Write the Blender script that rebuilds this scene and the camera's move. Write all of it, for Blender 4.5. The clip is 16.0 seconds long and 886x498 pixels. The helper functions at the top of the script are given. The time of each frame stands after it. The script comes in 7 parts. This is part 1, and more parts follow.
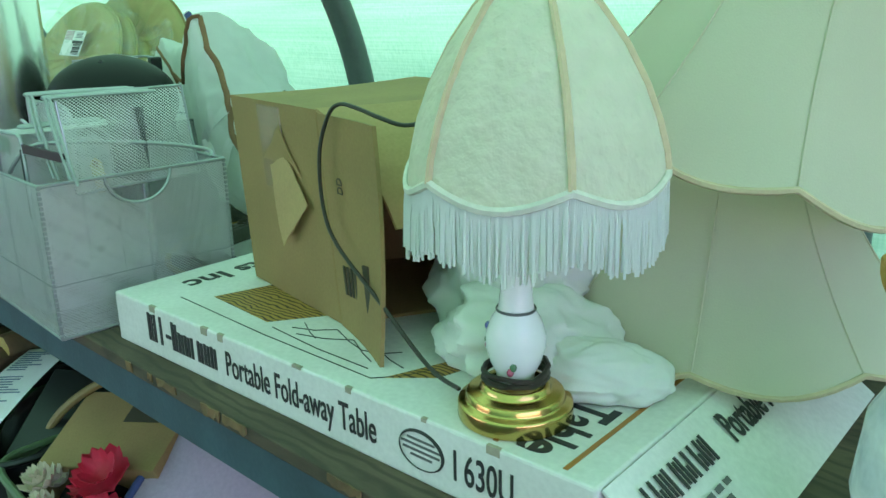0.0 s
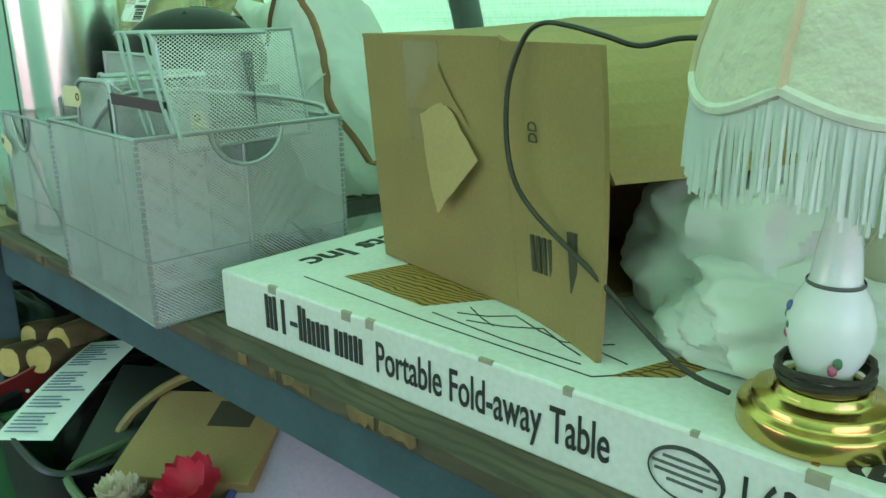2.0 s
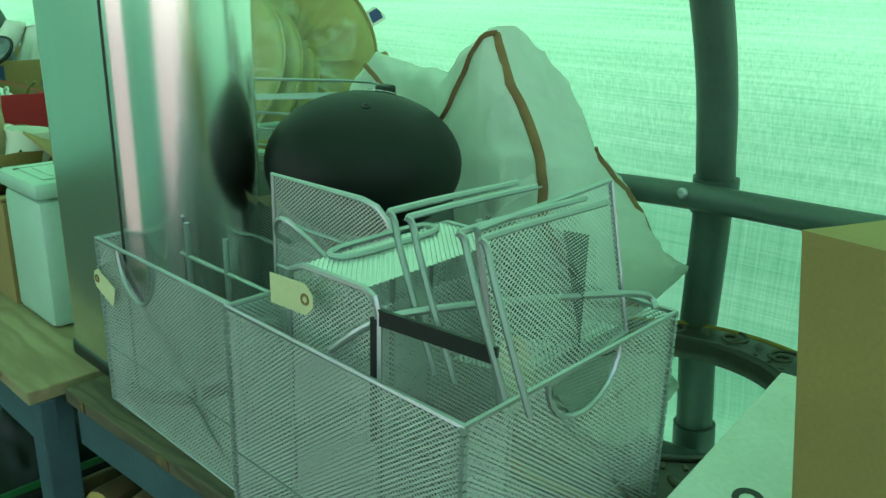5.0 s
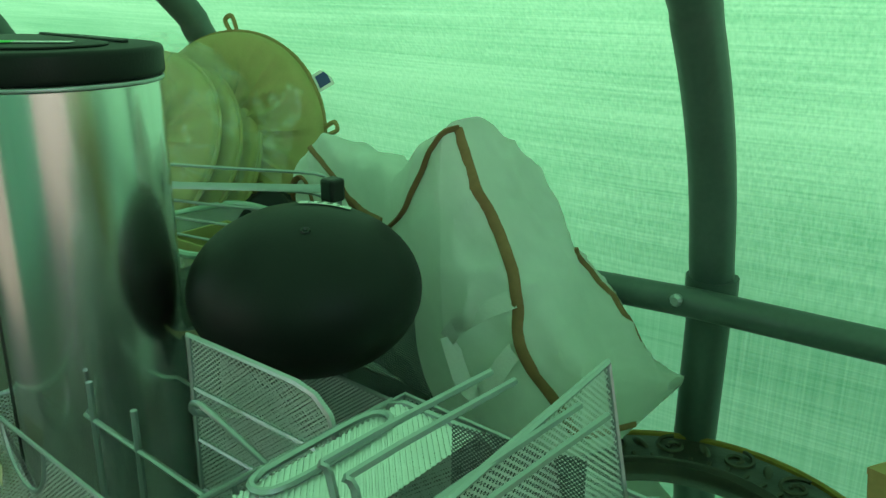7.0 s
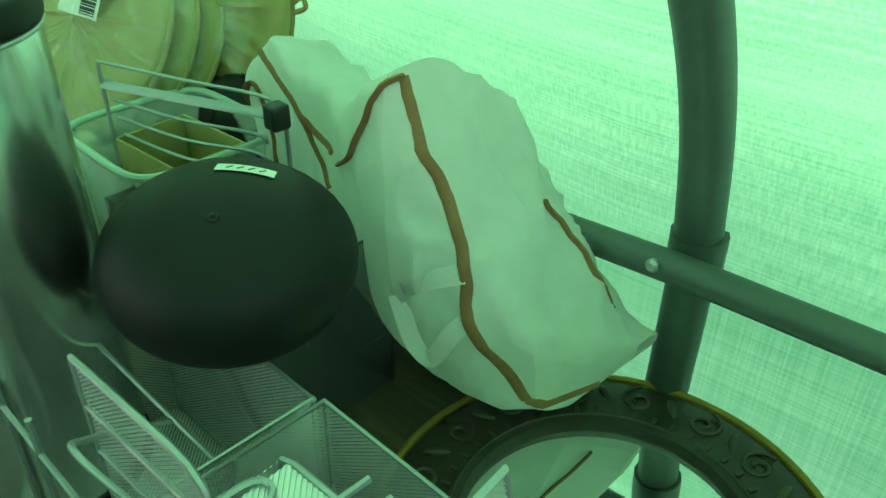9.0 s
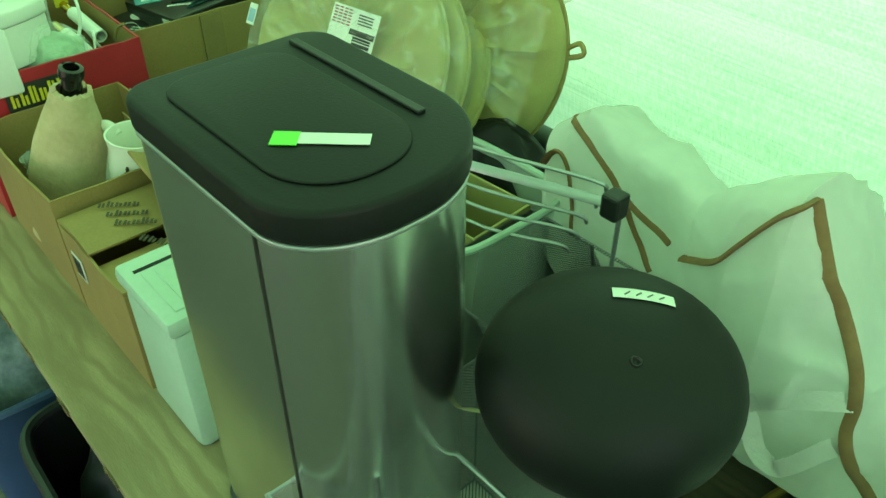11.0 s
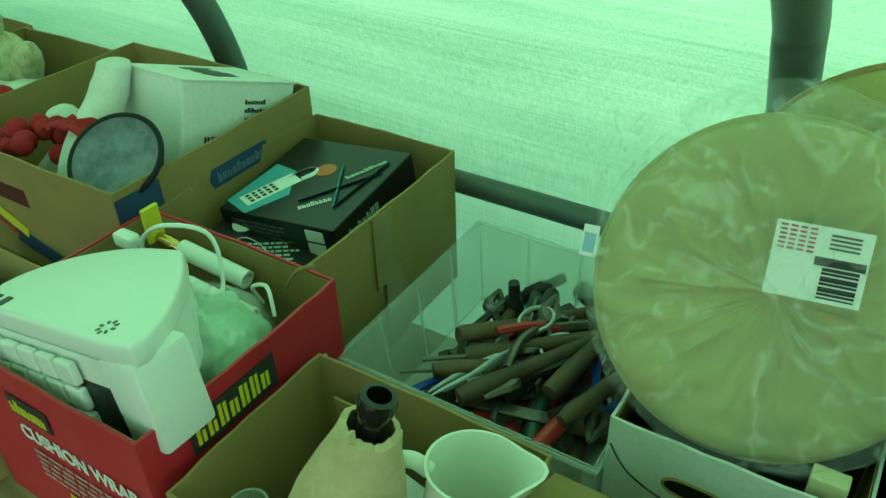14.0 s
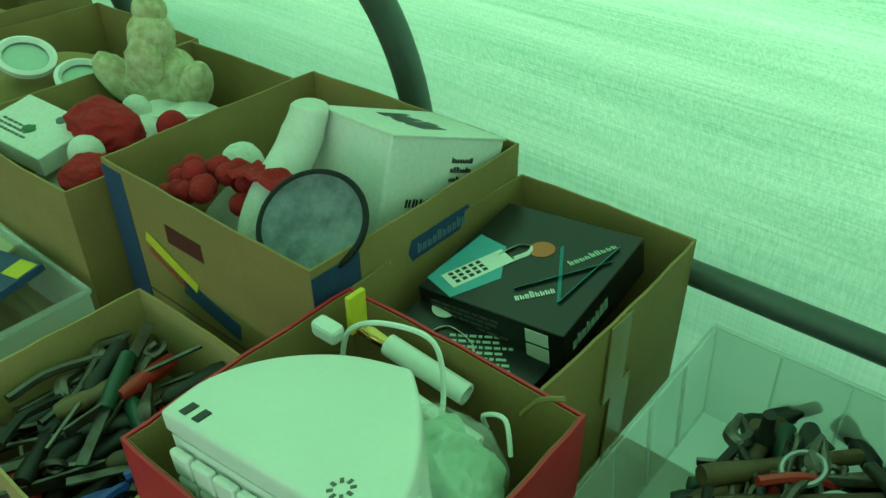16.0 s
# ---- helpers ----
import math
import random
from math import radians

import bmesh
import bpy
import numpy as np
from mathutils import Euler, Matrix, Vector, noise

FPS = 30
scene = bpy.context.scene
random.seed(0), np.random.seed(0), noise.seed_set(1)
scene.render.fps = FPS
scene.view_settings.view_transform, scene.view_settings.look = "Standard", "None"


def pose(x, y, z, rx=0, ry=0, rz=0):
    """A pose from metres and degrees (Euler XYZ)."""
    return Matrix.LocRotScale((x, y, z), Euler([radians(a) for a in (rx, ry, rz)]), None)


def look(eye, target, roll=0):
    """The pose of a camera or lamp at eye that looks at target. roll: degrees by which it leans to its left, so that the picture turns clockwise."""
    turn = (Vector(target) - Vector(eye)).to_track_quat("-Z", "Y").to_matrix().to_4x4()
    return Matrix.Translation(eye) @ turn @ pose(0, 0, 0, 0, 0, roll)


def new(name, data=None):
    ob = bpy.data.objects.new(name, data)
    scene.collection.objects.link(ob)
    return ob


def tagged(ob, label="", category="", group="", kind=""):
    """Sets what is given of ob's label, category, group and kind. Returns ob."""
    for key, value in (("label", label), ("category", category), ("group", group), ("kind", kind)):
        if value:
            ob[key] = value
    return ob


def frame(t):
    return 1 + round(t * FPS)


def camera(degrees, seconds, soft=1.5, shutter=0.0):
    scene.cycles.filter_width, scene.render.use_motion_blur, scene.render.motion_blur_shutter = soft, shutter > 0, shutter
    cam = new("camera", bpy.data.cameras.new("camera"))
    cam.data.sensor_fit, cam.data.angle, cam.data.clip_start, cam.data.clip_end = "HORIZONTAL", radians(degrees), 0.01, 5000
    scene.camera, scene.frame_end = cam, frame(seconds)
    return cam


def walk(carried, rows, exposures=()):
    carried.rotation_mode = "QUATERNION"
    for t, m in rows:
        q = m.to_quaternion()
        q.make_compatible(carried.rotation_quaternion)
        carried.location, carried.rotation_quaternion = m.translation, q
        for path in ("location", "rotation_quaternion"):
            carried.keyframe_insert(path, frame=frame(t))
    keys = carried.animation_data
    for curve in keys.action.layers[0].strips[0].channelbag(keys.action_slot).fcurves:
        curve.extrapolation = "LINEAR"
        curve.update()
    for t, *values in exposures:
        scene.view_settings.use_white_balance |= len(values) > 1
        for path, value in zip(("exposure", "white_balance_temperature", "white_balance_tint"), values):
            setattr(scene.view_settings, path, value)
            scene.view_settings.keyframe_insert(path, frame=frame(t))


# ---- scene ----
cam = camera(57.3, 16.0)
PATH = [
    (0, (0.223, -0.35, 1.2), (-1.153, 0.984, 0.628), -1.1),
    (0.5, (0.128, -0.386, 1.142), (-1.251, 0.946, 0.574), -0.9),
    (1, (0.06, -0.376, 1.109), (-1.328, 0.947, 0.537), -0.9),
    (1.5, (0.007, -0.371, 1.1), (-1.389, 0.941, 0.527), -1.1),
    (2, (-0.038, -0.355, 1.109), (-1.446, 0.95, 0.547), -0.9),
    (2.5, (-0.106, -0.314, 1.131), (-1.503, 0.997, 0.555), -0.6),
    (3, (-0.159, -0.281, 1.173), (-1.567, 1.011, 0.582), -0.6),
    (3.5, (-0.282, -0.299, 1.226), (-1.66, 1.013, 0.608), 0.1),
    (4, (-0.431, -0.381, 1.242), (-1.717, 1.024, 0.633), 2.3),
    (4.5, (-0.524, -0.368, 1.242), (-1.819, 1.026, 0.626), 1.7),
    (4.7, (-0.57, -0.359, 1.244), (-1.864, 1.033, 0.621), 1.6),
    (6.8, (-0.74, -0.221, 1.332), (-2.045, 1.162, 0.713), 0.3),
    (7, (-0.749, -0.202, 1.338), (-1.986, 1.243, 0.722), 0.5),
    (7.5, (-0.756, -0.161, 1.35), (-1.85, 1.4, 0.743), 1.0),
    (8, (-0.752, -0.087, 1.394), (-1.854, 1.454, 0.752), 1.2),
    (8.5, (-0.751, -0.021, 1.424), (-1.912, 1.384, 0.601), 1.2),
    (9, (-0.792, -0.009, 1.471), (-1.944, 1.198, 0.368), 1.1),
    (9.5, (-0.884, -0.049, 1.536), (-2.024, 1.023, 0.29), 1.0),
    (10, (-0.973, -0.112, 1.571), (-2.147, 0.921, 0.324), 0.1),
    (10.2, (-1.009, -0.118, 1.581), (-2.2, 0.905, 0.342), -0.4),
    (12.3, (-1.535, -0.236, 1.578), (-2.646, 0.959, 0.42), -1.1),
    (12.4, (-1.589, -0.244, 1.581), (-2.643, 0.99, 0.412), -0.3),
    (12.5, (-1.593, -0.235, 1.576), (-2.68, 0.984, 0.421), -1.1),
    (13, (-1.732, -0.233, 1.582), (-2.777, 1.027, 0.434), -1.2),
    (13.5, (-1.831, -0.231, 1.583), (-2.828, 1.072, 0.439), -1.7),
    (14, (-1.943, -0.211, 1.574), (-2.847, 1.16, 0.433), -2.0),
    (14.5, (-2.032, -0.151, 1.567), (-2.87, 1.264, 0.428), -1.8),
    (15, (-2.127, -0.12, 1.552), (-2.989, 1.287, 0.422), -1.0),
    (15.5, (-2.159, -0.125, 1.559), (-3.132, 1.211, 0.434), -0.8),
    (16, (-2.225, -0.142, 1.569), (-3.289, 1.117, 0.436), -0.6),
]
walk_exposures = ((0.0, 2.32, 6450, 40), (1.5, 2.4, 6700, 36), (2.5, 2.38, 7200, 30), (3.5, 2.25, 6900, 19), (4.5, 2.18, 6900, 13), (7.0, 1.65, 7800, 0), (8.2, 1.5, 7900, -6), (9.0, 2.2, 7900, -3), (10.0, 2.55, 8900, 10), (12.5, 2.3, 8300, 16), (14.0, 1.98, 7700, 6), (16.0, 1.9, 7700, 6))
walk(cam, [(t, look(eye, target, roll)) for t, eye, target, roll in PATH], walk_exposures)

# ---- world and light ----
world = bpy.data.worlds.new("sky")
scene.world = world
world.use_nodes = True
sky = world.node_tree.nodes.new("ShaderNodeTexSky")
sky.sky_type, sky.sun_disc = "NISHITA", False
sky.sun_elevation, sky.sun_rotation = radians(82), radians(10)
back = world.node_tree.nodes["Background"]
back.inputs["Strength"].default_value = 0.15
world.node_tree.links.new(sky.outputs[0], back.inputs[0])
sun = new("sun", bpy.data.lights.new("sun", "SUN"))
sun.data.energy, sun.data.angle, sun.data.color = 3.0, radians(0.5), (1.0, 0.95, 0.88)
sun.matrix_world = look((0, 0, 10), (0.2, -1.0, 10 - 7.2))


# ---- materials ----
def mat(name, color, rough=0.6, metal=0.0, second=None, scale=8.0, amount=0.5, bump=0.15, grain=150.0, stretch=(1, 1, 1), spec=0.5, random_tone=0.0):
    """A surface with a large and a fine variation of tone, and fine relief."""
    m = bpy.data.materials.new(name)
    m.use_nodes = True
    nt = m.node_tree
    n, l = nt.nodes, nt.links
    b = n["Principled BSDF"]
    co = n.new("ShaderNodeTexCoord")
    mp = n.new("ShaderNodeMapping")
    mp.inputs["Scale"].default_value = stretch
    l.new(co.outputs["Object"], mp.inputs[0])
    n1, n2 = n.new("ShaderNodeTexNoise"), n.new("ShaderNodeTexNoise")
    n1.inputs["Scale"].default_value, n1.inputs["Detail"].default_value = scale, 4
    n2.inputs["Scale"].default_value, n2.inputs["Detail"].default_value = grain, 3
    for k in (n1, n2):
        l.new(mp.outputs[0], k.inputs["Vector"])
    ramp = n.new("ShaderNodeMapRange")
    ramp.inputs[1].default_value, ramp.inputs[2].default_value = 0.35, 0.65
    l.new(n1.outputs[0], ramp.inputs[0])
    sc = second or tuple(c * 0.72 for c in color)
    mix = n.new("ShaderNodeMix")
    mix.data_type = "RGBA"
    mul = n.new("ShaderNodeMath")
    mul.operation = "MULTIPLY"
    mul.inputs[1].default_value = amount
    l.new(ramp.outputs[0], mul.inputs[0])
    l.new(mul.outputs[0], mix.inputs[0])
    mix.inputs[6].default_value, mix.inputs[7].default_value = (*color, 1), (*sc, 1)
    fine = n.new("ShaderNodeMix")
    fine.data_type, fine.blend_type = "RGBA", "MULTIPLY"
    fine.inputs[0].default_value = 0.25 * min(1, amount * 2)
    l.new(mix.outputs[2], fine.inputs[6])
    l.new(n2.outputs[0], fine.inputs[7])
    last = fine.outputs[2]
    if random_tone:
        info = n.new("ShaderNodeObjectInfo")
        hsv = n.new("ShaderNodeHueSaturation")
        mr = n.new("ShaderNodeMapRange")
        mr.inputs[3].default_value, mr.inputs[4].default_value = 1 - random_tone, 1 + random_tone
        l.new(info.outputs["Random"], mr.inputs[0])
        l.new(mr.outputs[0], hsv.inputs["Value"])
        l.new(last, hsv.inputs["Color"])
        last = hsv.outputs[0]
    l.new(last, b.inputs["Base Color"])
    b.inputs["Roughness"].default_value, b.inputs["Metallic"].default_value = rough, metal
    b.inputs["Specular IOR Level"].default_value = spec
    if bump:
        bp = n.new("ShaderNodeBump")
        bp.inputs["Strength"].default_value, bp.inputs["Distance"].default_value = bump, 0.002
        l.new(n2.outputs[0], bp.inputs["Height"])
        l.new(bp.outputs[0], b.inputs["Normal"])
    return m


def add_translucency(m, color, fac):
    nt = m.node_tree
    n, l = nt.nodes, nt.links
    b, out = n["Principled BSDF"], n["Material Output"]
    tr, mx = n.new("ShaderNodeBsdfTranslucent"), n.new("ShaderNodeMixShader")
    tr.inputs[0].default_value = (*color, 1)
    mx.inputs[0].default_value = fac
    l.new(b.outputs[0], mx.inputs[1])
    l.new(tr.outputs[0], mx.inputs[2])
    l.new(mx.outputs[0], out.inputs[0])
    return m


def tent_cloth():
    """Woven green tarpaulin: daylight comes through, threads of uneven density."""
    m = mat("tent_cloth", (0.16, 0.5, 0.30), 0.55, second=(0.2, 0.6, 0.36), scale=2.5, amount=0.5, bump=0.1)
    nt = m.node_tree
    n, l = nt.nodes, nt.links
    co = n.new("ShaderNodeTexCoord")
    weave = []
    for stretch, scale in (((3.0, 1, 380), 1.0), ((330, 330, 5), 1.0), ((0.7, 1, 7), 2.0)):
        mp, nz = n.new("ShaderNodeMapping"), n.new("ShaderNodeTexNoise")
        mp.inputs["Scale"].default_value = stretch
        nz.inputs["Scale"].default_value, nz.inputs["Detail"].default_value = scale, 2
        l.new(co.outputs["Object"], mp.inputs[0])
        l.new(mp.outputs[0], nz.inputs["Vector"])
        weave.append(nz.outputs[0])
    add1, add2 = n.new("ShaderNodeMath"), n.new("ShaderNodeMath")
    l.new(weave[0], add1.inputs[0])
    l.new(weave[1], add1.inputs[1])
    l.new(add1.outputs[0], add2.inputs[0])
    l.new(weave[2], add2.inputs[1])
    mr = n.new("ShaderNodeMapRange")
    mr.inputs[1].default_value, mr.inputs[2].default_value = 1.05, 1.95
    l.new(add2.outputs[0], mr.inputs[0])
    mix = n.new("ShaderNodeMix")
    mix.data_type = "RGBA"
    mix.inputs[6].default_value, mix.inputs[7].default_value = (0.072, 0.27, 0.135, 1), (0.185, 0.47, 0.265, 1)
    l.new(mr.outputs[0], mix.inputs[0])
    add_translucency(m, (1, 1, 1), 0.62)
    for k in n:
        if k.type == "BSDF_TRANSLUCENT":
            l.new(mix.outputs[2], k.inputs[0])
    bp = [k for k in n if k.type == "BUMP"][0]
    l.new(add1.outputs[0], bp.inputs["Height"])
    bp.inputs["Strength"].default_value = 0.3
    return m


def wire_mesh(name, color, cell=0.0028, open_part=0.42, rough=0.45, metal=0.6):
    """Fine expanded metal mesh: diamond holes that one sees through."""
    m = mat(name, color, rough, metal, scale=20, amount=0.3, bump=0)
    nt = m.node_tree
    n, l = nt.nodes, nt.links
    b, out = n["Principled BSDF"], n["Material Output"]
    co, sep = n.new("ShaderNodeTexCoord"), n.new("ShaderNodeSeparateXYZ")
    l.new(co.outputs["Object"], sep.inputs[0])
    k = math.pi / cell

    def wave(out_a, out_b, sign):
        a, c, s = n.new("ShaderNodeMath"), n.new("ShaderNodeMath"), n.new("ShaderNodeMath")
        a.operation, c.operation, s.operation = "MULTIPLY_ADD", "MULTIPLY", "SINE"
        c.inputs[1].default_value = k
        l.new(out_a, c.inputs[0])
        l.new(out_b, a.inputs[0])
        a.inputs[1].default_value = sign * k * 1.3
        l.new(c.outputs[0], a.inputs[2])
        l.new(a.outputs[0], s.inputs[0])
        return s.outputs[0]

    xy = n.new("ShaderNodeMath")
    l.new(sep.outputs[0], xy.inputs[0])
    l.new(sep.outputs[1], xy.inputs[1])
    p = n.new("ShaderNodeMath")
    p.operation = "MULTIPLY"
    l.new(wave(xy.outputs[0], sep.outputs[2], 1), p.inputs[0])
    l.new(wave(xy.outputs[0], sep.outputs[2], -1), p.inputs[1])
    gt, ab = n.new("ShaderNodeMath"), n.new("ShaderNodeMath")
    gt.operation, ab.operation = "GREATER_THAN", "ABSOLUTE"
    gt.inputs[1].default_value = open_part
    l.new(p.outputs[0], ab.inputs[0])
    l.new(ab.outputs[0], gt.inputs[0])
    tr, mx = n.new("ShaderNodeBsdfTransparent"), n.new("ShaderNodeMixShader")
    l.new(gt.outputs[0], mx.inputs[0])
    l.new(b.outputs[0], mx.inputs[1])
    l.new(tr.outputs[0], mx.inputs[2])
    l.new(mx.outputs[0], out.inputs[0])
    return m


def clear_plastic(name, color=(0.9, 1.0, 0.95), rough=0.12, see=0.8, wrinkle=0.0):
    """Thin clear plastic: mostly see-through, with gloss."""
    m = bpy.data.materials.new(name)
    m.use_nodes = True
    nt = m.node_tree
    n, l = nt.nodes, nt.links
    b, out = n["Principled BSDF"], n["Material Output"]
    b.inputs["Base Color"].default_value, b.inputs["Roughness"].default_value = (*color, 1), rough
    tr, mx = n.new("ShaderNodeBsdfTransparent"), n.new("ShaderNodeMixShader")
    tr.inputs[0].default_value = (*[0.5 + 0.5 * c for c in color], 1)
    mx.inputs[0].default_value = see
    l.new(b.outputs[0], mx.inputs[1])
    l.new(tr.outputs[0], mx.inputs[2])
    l.new(mx.outputs[0], out.inputs[0])
    if wrinkle:
        co, nz, bp = n.new("ShaderNodeTexCoord"), n.new("ShaderNodeTexNoise"), n.new("ShaderNodeBump")
        nz.inputs["Scale"].default_value, nz.inputs["Detail"].default_value, nz.inputs["Distortion"].default_value = 13, 4, 0.8
        bp.inputs["Strength"].default_value, bp.inputs["Distance"].default_value = wrinkle, 0.02
        l.new(co.outputs["Object"], nz.inputs["Vector"])
        l.new(nz.outputs[0], bp.inputs["Height"])
        l.new(bp.outputs[0], b.inputs["Normal"])
        # highlights along the creases are painted in as whiter, less clear streaks
        sub, ab, mr = n.new("ShaderNodeMath"), n.new("ShaderNodeMath"), n.new("ShaderNodeMapRange")
        sub.operation, ab.operation = "SUBTRACT", "ABSOLUTE"
        sub.inputs[1].default_value = 0.5
        l.new(nz.outputs[0], sub.inputs[0])
        l.new(sub.outputs[0], ab.inputs[0])
        mr.inputs[1].default_value, mr.inputs[2].default_value = 0.0, 0.03
        mr.inputs[3].default_value, mr.inputs[4].default_value = see - 0.13, min(1, see + 0.04)
        l.new(ab.outputs[0], mr.inputs[0])
        l.new(mr.outputs[0], mx.inputs[0])
    return m


M = {}
M["cloth_wall"] = tent_cloth()
M["pole"] = mat("pole_paint", (0.10, 0.13, 0.12), 0.45, 0.3, scale=15, amount=0.4, bump=0.05)
M["ground"] = mat("ground_gravel", (0.17, 0.15, 0.12), 0.95, second=(0.06, 0.055, 0.045), scale=30, amount=0.9, bump=0.9, grain=90)
def board_wood(name, light, dark, scale):
    """Weathered plywood: long wavy grain, dark knots and dirt."""
    m = mat(name, light, 0.82, second=dark, scale=5, amount=0.7, bump=0.35, stretch=(1, 5, 5))
    n, l = m.node_tree.nodes, m.node_tree.links
    b = n["Principled BSDF"]
    base = b.inputs["Base Color"].links[0].from_socket
    co, mp, wv = n.new("ShaderNodeTexCoord"), n.new("ShaderNodeMapping"), n.new("ShaderNodeTexWave")
    mp.inputs["Scale"].default_value = (0.35, 1, 1)
    wv.bands_direction = "Y"
    wv.inputs["Scale"].default_value, wv.inputs["Distortion"].default_value, wv.inputs["Detail"].default_value, wv.inputs["Detail Scale"].default_value = scale, 14, 3, 0.9
    l.new(co.outputs["Object"], mp.inputs[0])
    l.new(mp.outputs[0], wv.inputs["Vector"])
    mr, mx = n.new("ShaderNodeMapRange"), n.new("ShaderNodeMix")
    mr.inputs[1].default_value, mr.inputs[2].default_value, mr.inputs[3].default_value, mr.inputs[4].default_value = 0.0, 0.55, 0.75, 0.0
    mx.data_type = "RGBA"
    l.new(wv.outputs[1], mr.inputs[0])
    l.new(mr.outputs[0], mx.inputs[0])
    l.new(base, mx.inputs[6])
    mx.inputs[7].default_value = (*dark, 1)
    l.new(mx.outputs[2], b.inputs["Base Color"])
    return m


M["board"] = board_wood("weathered_plywood", (0.145, 0.105, 0.062), (0.05, 0.037, 0.024), 16)
M["splinter"] = mat("raw_wood_edge", (0.25, 0.14, 0.06), 0.85, second=(0.10, 0.06, 0.03), scale=30, amount=0.8, bump=0.6)
M["board_plain"] = mat("weathered_plywood", (0.24, 0.17, 0.10), 0.85, second=(0.10, 0.075, 0.05), scale=7, amount=0.9, bump=0.5, stretch=(1, 6, 6))
M["board_pale"] = board_wood("pale_plywood", (0.44, 0.33, 0.19), (0.24, 0.165, 0.09), 9)
M["blue"] = mat("blue_paint", (0.045, 0.105, 0.13), 0.6, second=(0.03, 0.06, 0.075), scale=10, amount=0.7, bump=0.3)
M["carton"] = mat("brown_cardboard", (0.37, 0.225, 0.085), 0.8, second=(0.29, 0.175, 0.07), scale=9, amount=0.6, bump=0.12, grain=240)
M["carton_light"] = mat("pale_cardboard", (0.50, 0.32, 0.14), 0.8, second=(0.42, 0.26, 0.115), scale=9, amount=0.6, bump=0.12, grain=240)
M["white_card"] = mat("white_card", (0.78, 0.77, 0.74), 0.65, second=(0.66, 0.65, 0.6), scale=12, amount=0.5, bump=0.06)
M["ink"] = mat("black_ink", (0.025, 0.025, 0.025), 0.6, scale=60, amount=0.3, bump=0)
M["black"] = mat("black_plastic", (0.012, 0.013, 0.014), 0.4, scale=18, amount=0.3, bump=0.08)
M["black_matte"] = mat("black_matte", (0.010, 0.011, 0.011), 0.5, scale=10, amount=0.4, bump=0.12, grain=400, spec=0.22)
M["mesh"] = wire_mesh("silver_mesh", (0.78, 0.78, 0.80), 0.0056, 0.27, rough=0.36, metal=0.5)
M["mesh_dark"] = wire_mesh("dark_mesh", (0.16, 0.17, 0.18), cell=0.004, open_part=0.3)
M["wire"] = mat("silver_wire", (0.42, 0.44, 0.46), 0.38, 0.7, scale=40, amount=0.2, bump=0)
M["steel"] = mat("brushed_steel", (0.84, 0.83, 0.82), 0.2, 1.0, scale=3, amount=0.2, bump=0.01, grain=60, stretch=(40, 40, 0.6))
M["brass"] = mat("brass", (0.72, 0.47, 0.15), 0.2, 1.0, scale=25, amount=0.25, bump=0)
M["porcelain"] = mat("porcelain", (0.8, 0.8, 0.8), 0.12, scale=10, amount=0.1, bump=0)
M["shade_cream"] = add_translucency(mat("cream_lace", (0.90, 0.84, 0.72), 0.8, scale=40, amount=0.3, bump=0.9, grain=70), (0.85, 0.78, 0.62), 0.4)
for node in M["shade_cream"].node_tree.nodes:
    if node.type == "BUMP":
        node.inputs["Distance"].default_value = 0.008
M["shade_plain"] = add_translucency(mat("beige_fabric", (0.76, 0.70, 0.57), 0.85, scale=6, amount=0.25, bump=0.2, grain=600), (0.7, 0.62, 0.46), 0.4)
M["trim"] = mat("cream_trim", (0.66, 0.5, 0.33), 0.8, scale=40, amount=0.4, bump=0.4)
M["fringe"] = add_translucency(mat("white_fringe", (0.88, 0.88, 0.88), 0.6, scale=50, amount=0.15, bump=0.2), (0.9, 0.9, 0.9), 0.4)
M["white_cloth"] = add_translucency(mat("white_cloth", (0.87, 0.87, 0.84), 0.85, scale=14, amount=0.15, bump=0.15, grain=500), (0.85, 0.87, 0.82), 0.25)
M["bag"] = add_translucency(mat("white_nonwoven", (0.90, 0.90, 0.88), 0.7, scale=9, amount=0.4, bump=0.35, grain=40), (0.88, 0.90, 0.86), 0.42)
M["bag_strap"] = mat("white_webbing", (0.80, 0.80, 0.77), 0.7, scale=30, amount=0.2, bump=0.3, grain=300)
M["brown_trim"] = mat("brown_binding", (0.30, 0.145, 0.065), 0.75, scale=30, amount=0.5, bump=0.3)
M["olive"] = mat("olive_canvas", (0.43, 0.375, 0.15), 0.85, second=(0.34, 0.29, 0.12), scale=12, amount=0.6, bump=0.25, grain=500)
M["red"] = mat("red_print", (0.62, 0.02, 0.035), 0.5, scale=10, amount=0.3, bump=0.05)
M["navy"] = mat("navy_print", (0.02, 0.06, 0.16), 0.6, scale=20, amount=0.4, bump=0.05)
M["yellow"] = mat("yellow_print", (0.75, 0.58, 0.05), 0.6, scale=20, amount=0.3, bump=0.05)
M["white_plastic"] = mat("white_plastic", (0.76, 0.76, 0.74), 0.35, scale=8, amount=0.15, bump=0)
M["clear_bin"] = clear_plastic("clear_bin", (0.85, 0.93, 0.9), 0.22, 0.72)
M["film"] = clear_plastic("plastic_film", (0.95, 1, 0.97), 0.06, 0.87, wrinkle=1.0)


